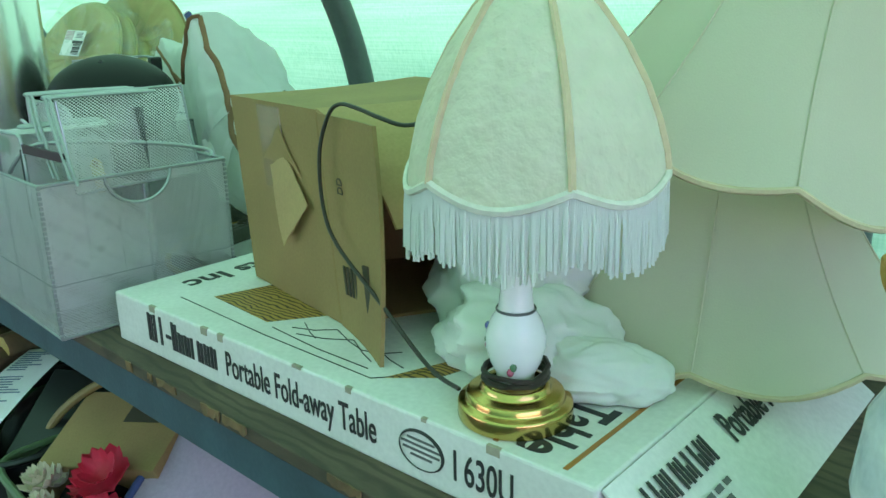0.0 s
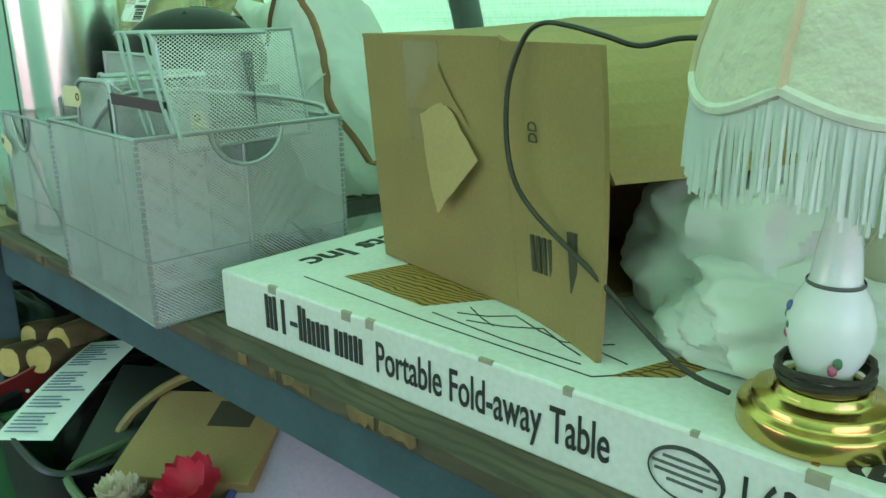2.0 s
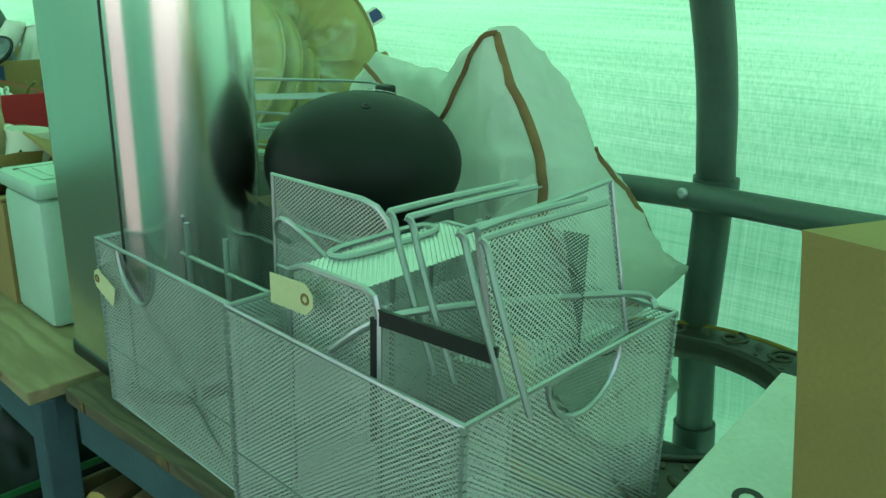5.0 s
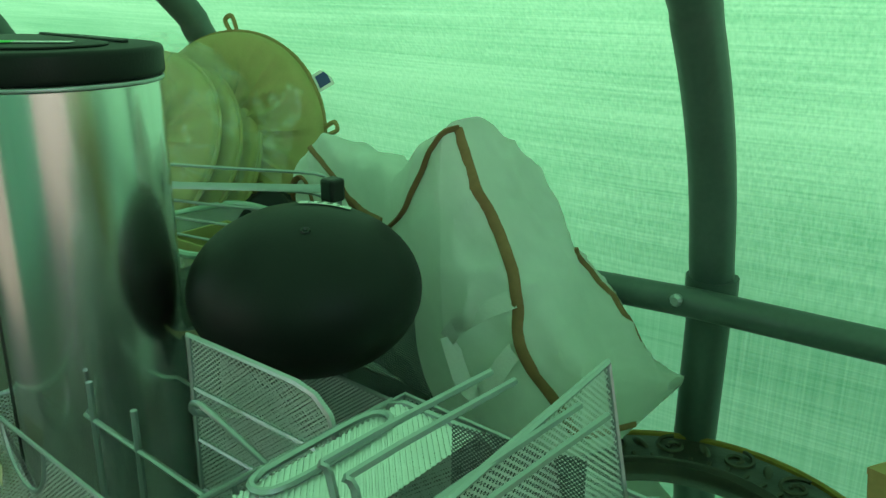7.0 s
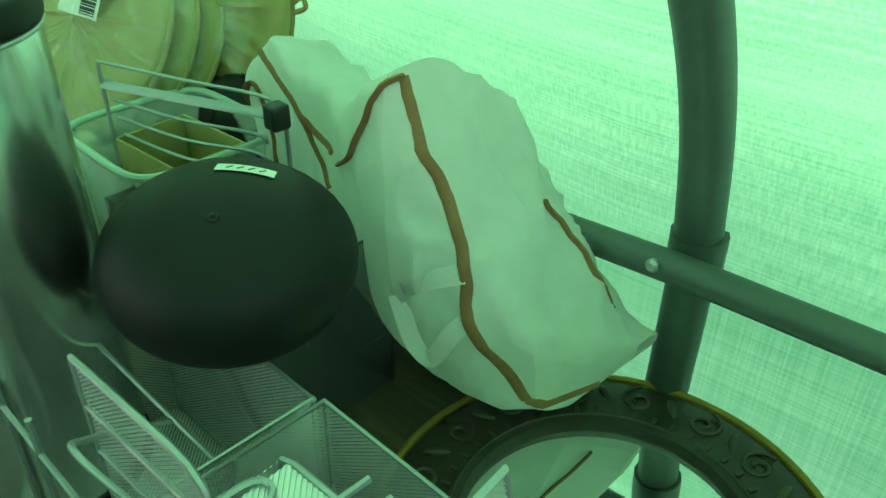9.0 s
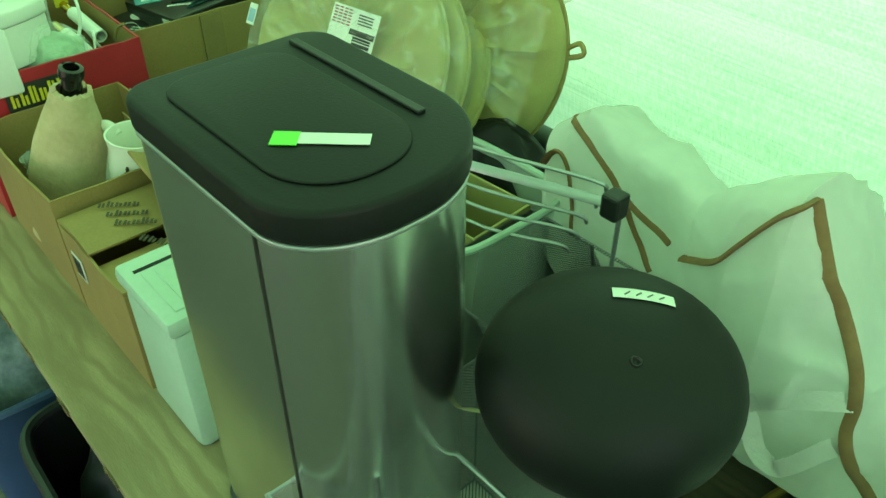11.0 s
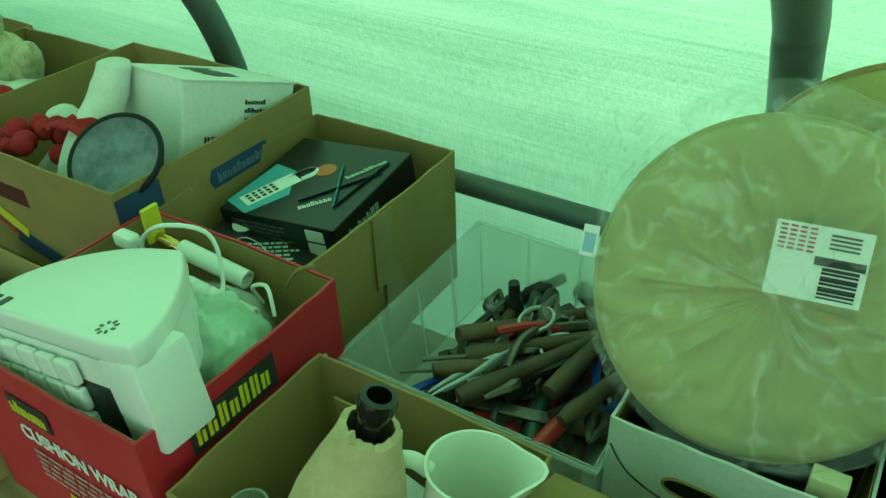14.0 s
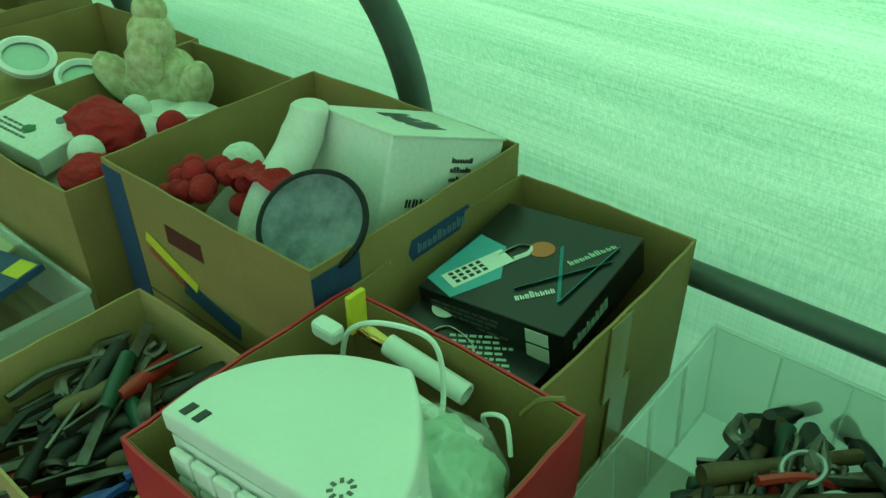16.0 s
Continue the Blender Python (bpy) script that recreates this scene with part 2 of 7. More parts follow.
M["ink_grey"] = mat("grey_ink", (0.12, 0.12, 0.12), 0.6, scale=60, amount=0.3, bump=0)
M["ink_brown"] = mat("brown_ink", (0.06, 0.045, 0.025), 0.7, scale=60, amount=0.3, bump=0)
M["orange_print"] = mat("orange_print", (0.45, 0.16, 0.03), 0.6, scale=60, amount=0.3, bump=0)
M["scuff"] = mat("scuffed_card", (0.42, 0.36, 0.27), 0.9, scale=60, amount=0.6, bump=0.4)
M["tape"] = mat("packing_tape", (0.34, 0.22, 0.10), 0.25, scale=20, amount=0.4, bump=0.1)
M["leaf_print"] = mat("leaf_print", (0.07, 0.2, 0.1), 0.2, bump=0)
M["blue_print"] = mat("blue_print", (0.12, 0.16, 0.4), 0.2, bump=0)
M["pink_print"] = mat("pink_print", (0.6, 0.12, 0.2), 0.2, bump=0)
M["cord_brown"] = mat("brown_cord", (0.035, 0.025, 0.018), 0.45, bump=0.05)
M["trim_white"] = mat("white_braid", (0.72, 0.68, 0.6), 0.8, scale=60, amount=0.4, bump=0.5)
M["ochre"] = mat("ochre_thread", (0.5, 0.25, 0.05), 0.8, scale=60, amount=0.5, bump=0.6, stretch=(6, 6, 1))
M["porcelain_blue"] = mat("blue_white_porcelain", (0.78, 0.79, 0.8), 0.15, second=(0.3, 0.42, 0.55), scale=22, amount=0.5, bump=0)
M["dark_frame"] = mat("dark_carved_wood", (0.022, 0.018, 0.014), 0.45, second=(0.06, 0.045, 0.03), scale=30, amount=0.5, bump=0.3)
M["gold"] = mat("dull_gold", (0.42, 0.26, 0.06), 0.45, 0.6, scale=30, amount=0.6, bump=0.2)
M["mirror"] = mat("mirror_glass", (0.86, 0.9, 0.88), 0.03, 1.0, amount=0.02, bump=0)
# paler tone of the dark frame, for its raised carving
M["dark_frame_light"] = mat("paler_carving", (0.07, 0.055, 0.035), 0.5, second=(0.03, 0.022, 0.015), scale=40, amount=0.6, bump=0.2)
M["olive_piping"] = mat("olive_piping", (0.36, 0.25, 0.10), 0.85, scale=40, amount=0.5, bump=0.3)
M["blue_tag"] = mat("blue_tag", (0.3, 0.5, 0.7), 0.5, bump=0)
# dark red that paints the shadow inside a hand hole
M["hole_shadow"] = mat("hole_shadow_red", (0.12, 0.01, 0.012), 0.9, bump=0.2)
M["ink_blue_pale"] = mat("pale_blue_ink", (0.15, 0.22, 0.32), 0.6, bump=0)
M["teal_bright"] = mat("bright_teal_print", (0.04, 0.38, 0.45), 0.35, scale=20, amount=0.3, bump=0)
M["orange_bright"] = mat("orange_spot", (0.75, 0.16, 0.05), 0.4, bump=0)
M["pink_pale"] = mat("pale_pink_print", (0.65, 0.3, 0.32), 0.5, bump=0)
M["green_cloth"] = mat("pale_green_cloth", (0.36, 0.56, 0.42), 0.85, scale=14, amount=0.4, bump=0.3, grain=400)
M["glass_dark"] = mat("dark_glass", (0.012, 0.011, 0.01), 0.06, bump=0)
M["bird_print"] = mat("brown_bird_print", (0.09, 0.035, 0.015), 0.4, second=(0.02, 0.015, 0.012), scale=120, amount=0.9, bump=0)
M["tag"] = mat("manila_tag", (0.72, 0.62, 0.40), 0.8, scale=20, amount=0.3, bump=0.05)
M["label"] = mat("white_label", (0.78, 0.78, 0.76), 0.5, scale=40, amount=0.2, bump=0)
M["green_label"] = mat("green_label", (0.02, 0.75, 0.10), 0.5, scale=40, amount=0.2, bump=0)
M["teal"] = mat("teal_print", (0.02, 0.3, 0.34), 0.4, scale=20, amount=0.3, bump=0)
M["black_gloss"] = mat("black_gloss_print", (0.012, 0.014, 0.015), 0.28, scale=12, amount=0.3, bump=0.02)
M["pottery"] = mat("rough_tan_pottery", (0.64, 0.48, 0.30), 0.9, second=(0.50, 0.36, 0.21), scale=25, amount=0.7, bump=0.9, grain=120)
M["glass_green"] = mat("dark_green_glass", (0.01, 0.03, 0.014), 0.08, scale=10, amount=0.2, bump=0)
M["mug_white"] = mat("cream_glaze", (0.75, 0.74, 0.66), 0.2, scale=10, amount=0.1, bump=0)
M["sage"] = mat("sage_plastic", (0.42, 0.58, 0.50), 0.4, scale=10, amount=0.25, bump=0.03)
M["felt_red"] = mat("red_felt", (0.5, 0.012, 0.02), 0.95, scale=40, amount=0.5, bump=0.9, grain=220)
M["felt_white"] = mat("white_fleece", (0.72, 0.72, 0.68), 0.95, scale=40, amount=0.3, bump=0.9, grain=220)
M["felt_grey"] = mat("grey_felt", (0.10, 0.13, 0.15), 0.9, second=(0.2, 0.24, 0.26), scale=30, amount=0.9, bump=0.5, grain=120)
M["skin_plaster"] = mat("painted_plaster", (0.6, 0.4, 0.3), 0.7, bump=0.05)
M["beard"] = mat("cream_wool", (0.72, 0.68, 0.55), 0.95, scale=50, amount=0.5, bump=1.0, grain=150)
M["lace"] = mat("gold_white_lace", (0.66, 0.6, 0.42), 0.85, second=(0.4, 0.33, 0.15), scale=60, amount=0.8, bump=0.8, grain=200)
M["tool_wood"] = mat("worn_handle_wood", (0.17, 0.095, 0.045), 0.6, second=(0.07, 0.04, 0.025), scale=20, amount=0.8, bump=0.2, random_tone=0.4)
M["tool_steel"] = mat("dull_steel", (0.2, 0.19, 0.18), 0.45, 0.9, second=(0.14, 0.09, 0.06), scale=40, amount=0.7, bump=0.2, random_tone=0.3)
M["tool_dark"] = mat("dark_tool", (0.03, 0.028, 0.026), 0.5, 0.2, scale=30, amount=0.5, bump=0.2, random_tone=0.5)
M["tool_red"] = mat("red_handle", (0.5, 0.03, 0.025), 0.35, random_tone=0.3, bump=0)
M["tool_yellow"] = mat("amber_handle", (0.7, 0.36, 0.03), 0.3, random_tone=0.3, bump=0)
M["tool_green"] = mat("green_handle", (0.01, 0.07, 0.045), 0.35, bump=0)
M["tool_blue"] = mat("blue_handle", (0.01, 0.06, 0.35), 0.35, bump=0)
M["green_tub"] = mat("green_tub", (0.012, 0.13, 0.045), 0.45, scale=10, amount=0.3, bump=0.05)
M["olive_tub"] = mat("olive_tub", (0.1, 0.16, 0.08), 0.5, scale=10, amount=0.3, bump=0.05)
M["lilac"] = mat("lilac_fabric", (0.52, 0.36, 0.48), 0.9, second=(0.45, 0.33, 0.45), scale=14, amount=0.6, bump=0.3)
M["denim"] = mat("blue_edge", (0.06, 0.09, 0.24), 0.8, bump=0.2)
M["petal"] = mat("red_petal", (0.68, 0.02, 0.05), 0.6, second=(0.5, 0.01, 0.03), scale=40, amount=0.5, bump=0.1)
M["rose"] = mat("cream_petal", (0.66, 0.56, 0.40), 0.7, scale=40, amount=0.4, bump=0.1)
M["log_cut"] = mat("cut_wood", (0.55, 0.38, 0.12), 0.7, second=(0.42, 0.27, 0.08), scale=20, amount=0.6, bump=0.2)
M["red_glaze"] = mat("dark_red_tin", (0.25, 0.02, 0.02), 0.35, bump=0.03)
M["cane"] = mat("bamboo", (0.3, 0.2, 0.07), 0.5, scale=30, amount=0.5, bump=0.1)


def print_wood():
    m = mat("printed_wood", (0.42, 0.22, 0.045), 0.6, bump=0)
    n, l = m.node_tree.nodes, m.node_tree.links
    co, wv = n.new("ShaderNodeTexCoord"), n.new("ShaderNodeTexWave")
    wv.inputs["Scale"].default_value, wv.inputs["Distortion"].default_value, wv.inputs["Detail"].default_value, wv.inputs["Detail Scale"].default_value = 42, 9, 2, 0.6
    wv.bands_direction = "Y"
    l.new(co.outputs["Object"], wv.inputs["Vector"])
    r = n.new("ShaderNodeValToRGB")
    r.color_ramp.elements[0].position, r.color_ramp.elements[1].position = 0.12, 0.4
    r.color_ramp.elements[0].color, r.color_ramp.elements[1].color = (0.05, 0.02, 0.005, 1), (0.42, 0.22, 0.045, 1)
    l.new(wv.outputs[1], r.inputs[0])
    l.new(r.outputs[0], n["Principled BSDF"].inputs["Base Color"])
    return m


M["print_wood"] = print_wood()


# ---- helpers for building ----
def thing(name, label, category, m=None, group="", kind=""):
    ob = tagged(new(name), label, category, group, kind)
    ob.empty_display_size = 0.05
    if m is not None:
        ob.matrix_world = m
    return ob


def part(name, bm, material, parent=None, label="", smooth=False):
    me = bpy.data.meshes.new(name)
    if smooth:
        for f in bm.faces:
            f.smooth = True
    bm.normal_update()
    bm.to_mesh(me)
    bm.free()
    me.materials.append(M[material] if isinstance(material, str) else material)
    if smooth:
        me.set_sharp_from_angle(angle=radians(40))
    ob = new(name, me)
    if parent is not None:
        ob.parent = parent
    if label:
        ob["label"] = label
    return ob


def box(x0, x1, y0, y1, z0, z1, bevel=0.0, m=None, bm=None):
    own = bmesh.new()
    bmesh.ops.create_cube(own, size=1, matrix=Matrix.Translation(((x0 + x1) / 2, (y0 + y1) / 2, (z0 + z1) / 2)) @ Matrix.Diagonal((abs(x1 - x0), abs(y1 - y0), abs(z1 - z0), 1)))
    if bevel:
        bmesh.ops.bevel(own, geom=own.edges[:], offset=bevel, segments=2, affect="EDGES", profile=0.5)
    if m is not None:
        bmesh.ops.transform(own, matrix=m, verts=own.verts)
    return join(bm, own)


def join(bm, own):
    if bm is None:
        return own
    me = bpy.data.meshes.new("tmp")
    own.to_mesh(me)
    bm.from_mesh(me)
    own.free()
    bpy.data.meshes.remove(me)
    return bm


def lathe(profile, n=32, bm=None, m=None, wobble=None, closed=False):
    """Turn a profile of (radius, height) round z."""
    own = bmesh.new()
    rings = []
    for i, (r, z) in enumerate(profile):
        ring = []
        for k in range(n):
            a = 2 * math.pi * k / n
            rr, zz = wobble(r, z, a, i) if wobble else (r, z)
            ring.append(own.verts.new((rr * math.cos(a), rr * math.sin(a), zz)))
        rings.append(ring)
    for a, b in zip(rings, rings[1:]):
        for k in range(n):
            own.faces.new((a[k], a[(k + 1) % n], b[(k + 1) % n], b[k]))
    if closed:
        own.faces.new(list(reversed(rings[0])))
        own.faces.new(rings[-1])
    if m is not None:
        bmesh.ops.transform(own, matrix=m, verts=own.verts)
    return join(bm, own)


def tube(points, r=0.002, n=6, bm=None, closed=False, flat=1.0):
    """A round bar along points; flat squeezes it along its second axis."""
    own = bmesh.new()
    pts = [Vector(p) for p in points]
    rings, normal = [], None
    for i, p in enumerate(pts):
        a = pts[i - 1] if i or closed else p
        b = pts[(i + 1) % len(pts)] if i + 1 < len(pts) or closed else p
        d = (b - a).normalized()
        if normal is None:
            normal = d.orthogonal().normalized()
        normal = (normal - d * normal.dot(d)).normalized()
        side = d.cross(normal)
        rad = r[i] if isinstance(r, (list, tuple)) else r
        rings.append([own.verts.new(p + rad * (math.cos(2 * math.pi * k / n) * normal + flat * math.sin(2 * math.pi * k / n) * side)) for k in range(n)])
    pairs = list(zip(rings, rings[1:])) + ([(rings[-1], rings[0])] if closed else [])
    for a, b in pairs:
        for k in range(n):
            own.faces.new((a[k], a[(k + 1) % n], b[(k + 1) % n], b[k]))
    if not closed:
        own.faces.new(list(reversed(rings[0])))
        own.faces.new(rings[-1])
    return join(bm, own)


def smooth_line(points, steps=6, closed=False):
    """Catmull-Rom line through points."""
    p = [Vector(q) for q in points]
    n, out = len(p), []
    for i in range(n if closed else n - 1):
        a, b, c, d = (p[(i - 1) % n] if closed or i else p[0]), p[i], p[(i + 1) % n], (p[(i + 2) % n] if closed or i + 2 < n else p[-1])
        for s in range(steps):
            t = s / steps
            out.append(0.5 * (2 * b + (c - a) * t + (2 * a - 5 * b + 4 * c - d) * t * t + (3 * b - a - 3 * c + d) * t**3))
    if not closed:
        out.append(p[-1])
    return out


def sheet(fn, nu, nv, thick=0.0, bm=None, closed_u=False):
    """A surface from fn(u, v) over the unit square, with thickness."""
    own = bmesh.new()
    grid = [[own.verts.new(fn(i / nu, j / nv)) for j in range(nv + 1)] for i in range(nu if closed_u else nu + 1)]
    for i in range(nu):
        for j in range(nv):
            k = (i + 1) % len(grid)
            own.faces.new((grid[i][j], grid[k][j], grid[k][j + 1], grid[i][j + 1]))
    if thick:
        own.normal_update()
        bmesh.ops.solidify(own, geom=own.faces[:], thickness=thick)
    return join(bm, own)


def prism(outline, z0, z1, bevel=0.0, bm=None):
    """An outline of (x, y), raised from z0 to z1."""
    own = bmesh.new()
    f = own.faces.new([own.verts.new((x, y, z0)) for x, y in outline])
    up = bmesh.ops.extrude_face_region(own, geom=[f])
    bmesh.ops.translate(own, vec=(0, 0, z1 - z0), verts=[v for v in up["geom"] if isinstance(v, bmesh.types.BMVert)])
    bmesh.ops.recalc_face_normals(own, faces=own.faces)
    if bevel:
        bmesh.ops.bevel(own, geom=[e for e in own.edges if abs(e.verts[0].co.z - e.verts[1].co.z) < 1e-6], offset=bevel, segments=3, affect="EDGES", profile=0.5)
    return join(bm, own)


def text_mesh(words, size, m, material, parent, name="lettering", align="LEFT", stretch=1.0, extrude=0.0003, shear=0.0, bold=0.0):
    """Words in the built-in font, as a mesh laid at m."""
    cu = bpy.data.curves.new(name, "FONT")
    cu.body, cu.size, cu.align_x, cu.extrude, cu.shear, cu.offset = words, size, align, extrude, shear, bold
    tmp = bpy.data.objects.new(name, cu)
    me = bpy.data.meshes.new_from_object(tmp)
    bpy.data.objects.remove(tmp)
    me.transform(m @ Matrix.Diagonal((stretch, 1, 1, 1)))
    me.materials.clear()
    me.materials.append(M[material])
    ob = new(name, me)
    ob.parent = parent
    return ob


def blob(fn, nu=24, nv=14, bm=None, m=None):
    """A closed form: fn(direction) gives the radius."""
    own = bmesh.new()
    bmesh.ops.create_uvsphere(own, u_segments=nu, v_segments=nv, radius=1)
    for v in own.verts:
        v.co = v.co.normalized() * fn(v.co.normalized())
    if m is not None:
        bmesh.ops.transform(own, matrix=m, verts=own.verts)
    return join(bm, own)


TOP = 0.75  # height of the table tops

# ---- structure ----
# the tent's line is kinked and sloped to fit the camera's view
def skew(x):
    """How far the tent's line is shifted off the tables' line at x, in y and z."""
    dy = 0.08 * (x + 1.11) if x > -1.25 else -0.011 - 0.065 * (x + 1.25)
    dz = 0.043 * (x + 1.11) if x < -1.11 else 0.0
    return dy, dz


def arch(off=0.0, n=10):
    """The tent's section (y, z), from the ground behind the tables over the ridge to the far side."""
    half = [(0.735, -0.12), (0.735, 0.5), (0.735, 0.93), (0.722, 1.03), (0.70, 1.12), (0.665, 1.21), (0.615, 1.30), (0.56, 1.37), (0.2, 1.71), (-0.4, 2.27), (-1.2, 3.02)]
    line = half + [(-2.4 - y, z) for y, z in reversed(half[:-1])]
    if not off:
        return line
    out = []
    for i, (y, z) in enumerate(line):
        a, b = line[max(i - 1, 0)], line[min(i + 1, len(line) - 1)]
        d = Vector((b[0] - a[0], b[1] - a[1])).normalized()
        out.append((y + d.y * off, z - d.x * off))
    return out


ground = part("ground", box(-400, 400, -400, 400, -0.3, 0.0), "ground")
tagged(ground, "dark trodden gravel ground under the tables", "ground", kind="structure")

X0, X1 = -6.2, 2.6
prof = arch(0.026)


def wall_piece(name, k0, k1, label, x0=X0, x1=X1):
    own = bmesh.new()
    xs = [x0 + (x1 - x0) * i / 60 for i in range(61)]
    rows = [[own.verts.new((x, prof[k][0] + skew(x)[0] + 0.004 * noise.noise((x * 1.7, k * 0.8, 0)), prof[k][1] + skew(x)[1])) for k in range(k0, k1 + 1)] for x in xs]
    for a, b in zip(rows, rows[1:]):
        for k in range(k1 - k0):
            own.faces.new((a[k], b[k], b[k + 1], a[k + 1]))
    ob = part(name, own, "cloth_wall", smooth=True)
    return tagged(ob, label, "tent wall", kind="structure")


wall_piece("wall_north", 0, 8, "green woven tarpaulin tent wall behind the tables")
wall_piece("ceiling", 8, 12, "green woven tarpaulin tent roof")
# the far side stands open over a stretch, where daylight falls in
wall_piece("wall_south", 12, len(prof) - 1, "green woven tarpaulin tent wall", X0, -4.0)
wall_piece("wall_south_2", 12, len(prof) - 1, "green woven tarpaulin tent wall", -1.4, X1)
# the east end stands open: the way in
for name, x in (("wall_west", X0),):
    own = bmesh.new()
    own.faces.new([own.verts.new((x, y + skew(x)[0], z + skew(x)[1])) for y, z in prof])
    end = part(name, own, "cloth_wall")
    tagged(end, "green woven tarpaulin end of the tent", "tent wall", kind="structure")


def tent_pole(x):
    ob = thing("tent_pole", "dark grey steel tent hoop standing against the tarpaulin", "tent pole", pose(x, skew(x)[0], skew(x)[1]), "tent hoops")
    line = smooth_line([(0, y, z) for y, z in arch()], 4)
    part("hoop", tube(line, 0.027, 14), "pole", ob, smooth=True)
    part("collar", tube([(0, 0.735, 0.95), (0, 0.733, 1.0)], 0.032, 14), "pole", ob, smooth=True)
    return ob


for x in (-0.16, -1.11, -2.07, -3.10, -4.13, -5.15):
    tent_pole(x)
rail = thing("tent_rail", "dark grey steel rail bolted along the tent hoops", "rail", pose(0, 0, 0))
part("rail_tube", tube([(x, 0.675 + skew(x)[0], 0.982 + skew(x)[1]) for x in (X0 + 0.1, -3.10, -2.07, -1.4, -1.25, -1.11, -0.16, X1 - 0.1)], 0.0185, 14), "pole", rail, smooth=True)
for x in (-0.16, -1.11, -2.07, -3.10):
    part("bolt", lathe([(0.0, -0.004), (0.007, -0.004), (0.008, 0.002), (0.005, 0.006), (0, 0.006)], 10, m=pose(x - 0.01, 0.656 + skew(x)[0], 0.988 + skew(x)[1], 90, 0, 0)), "wire", rail, "zinc bolt")


def table(x0, x1, slope, apron_material, board_material, label, legs, leg_rows=(0.04, 0.53)):
    """A long trestle table; its front edge turns a little from the tent's line."""
    ob = thing("market_table", label, "table", pose(x0, 0.0, 0), "trestle tables")
    ob.matrix_world = pose(x0, slope[0], 0, 0, 0, slope[1])
    w = x1 - x0
    bm = box(0, w, 0, 0.62, TOP - 0.019, TOP, 0.002)
    part("tabletop", bm, board_material, ob)
    part("apron", box(0.0, w, 0.012, 0.034, TOP - 0.085, TOP - 0.0195, 0.002), apron_material, ob)
    part("apron", box(0.0, w, 0.58, 0.60, TOP - 0.085, TOP - 0.0195, 0.002), apron_material, ob)
    # chipped front edge of the board
    r = random.Random(int(w * 100))
    x = 0.0
    while x < w - 0.1:
        ln = r.uniform(0.008, 0.06)
        if r.random() < 0.6:
            chip = sheet(lambda u, v: (x + ln * u, -0.0015 - 0.002 * r.random(), TOP - 0.008 - 0.008 * r.random() * (1 - v) + 0.0075 * v), 6, 1, 0.0015)
            part("chipped_edge", chip, "splinter", ob)
        x += ln + r.uniform(0.0, 0.02)
    for x in legs:
        for y in leg_rows:
            part("leg", box(x, x + 0.045, y, y + 0.045, 0.0, TOP - 0.02, 0.003), apron_material, ob)
    return ob


table(-1.60, 0.9, (0.002, 3.1), "blue", "board", "trestle table with weathered plywood top and blue painted apron", (0.0, 2.4), (0.33, 0.53))
table(-4.6, -1.62, (-0.036, 0), "blue", "board_pale", "trestle table with pale knotty plywood top and blue painted edge", (0.3, 2.85))


# ---- cartons ----
def carton(name, label, m, w, d, h, material="carton", wall=0.004, cut=None, floor=True):
    """An open carton: four panels and a bottom. cut: names of panels that are lower."""
    ob = thing(name, label, "box", m)
    cut = cut or {}
    for key, args in (("front", (0, w, 0, wall)), ("back", (0, w, d - wall, d)), ("left", (0, wall, wall, d - wall)), ("right", (w - wall, w, wall, d - wall))):
        part("side_panel", box(*args, 0, h - cut.get(key, 0), 0.001), material, ob)
    if floor:
        part("bottom_panel", box(wall, w - wall, wall, d - wall, 0.001, 0.005), material, ob)
    return ob



# ---- table one: the table carton and its lettering ----
FB = pose(-0.885, 0.072, TOP, 0, 0, 4.7)
fold_box = thing("table_carton", "flat white carton of a fold-away table with black lettering", "box", FB)
FL, FD, FH = 0.783, 0.50, 0.072


def fit_text(words, size, m, material, parent, width, bold=0.0):
    """Lettering squeezed to a given width."""
    ob = text_mesh(words, size, Matrix(), material, parent, bold=bold)
    xs = [v.co.x for v in ob.data.vertices]
    ob.data.transform(m @ Matrix.Diagonal((width / (max(xs) - min(xs)), 1, 1, 1)) @ Matrix.Translation((-min(xs), 0, 0)))
    return ob


def maker_mark(parent, x, z, w, h):
    """The maker's name as plain bars."""
    own, step = bmesh.new(), w / 11
    for k in range(11):
        tall = h * (1.0 if k in (0, 1, 2, 4) else 0.72)
        if k == 3:
            box(x + k * step, x + (k + 0.8) * step, -0.0012, 0, z + h * 0.34, z + h * 0.46, bm=own)
            continue
        box(x + k * step, x + (k + 0.34) * step, -0.0012, 0, z, z + tall, bm=own)
        if k not in (1, 2, 7):
            box(x + (k + 0.5) * step, x + (k + 0.82) * step, -0.0012, 0, z, z + tall * 0.96, bm=own)
    return tagged(part("maker_mark", own, "ink", parent), kind="stuff")


part("carton_body", box(0, FL, 0, FD, 0, FH, 0.003), "white_card", fold_box)
FRONT = pose(0, -0.0008, 0, 90, 0, 0)
maker_mark(fold_box, 0.086, 0.021, 0.162, 0.040)
for words, x, size, width in (("Portable", 0.266, 0.046, 0.086), ("Fold-away", 0.362, 0.046, 0.101), ("Table", 0.471, 0.046, 0.056), ("I 630U", 0.631, 0.046, 0.069)):
    fit_text(words, size, pose(x, -0.0008, 0.021, 90, 0, 0), "ink", fold_box, width, 0.0004)
ring = [(0.589 + 0.029 * math.cos(2 * math.pi * k / 40), -0.0008, 0.036 + 0.021 * math.sin(2 * math.pi * k / 40)) for k in range(40)]
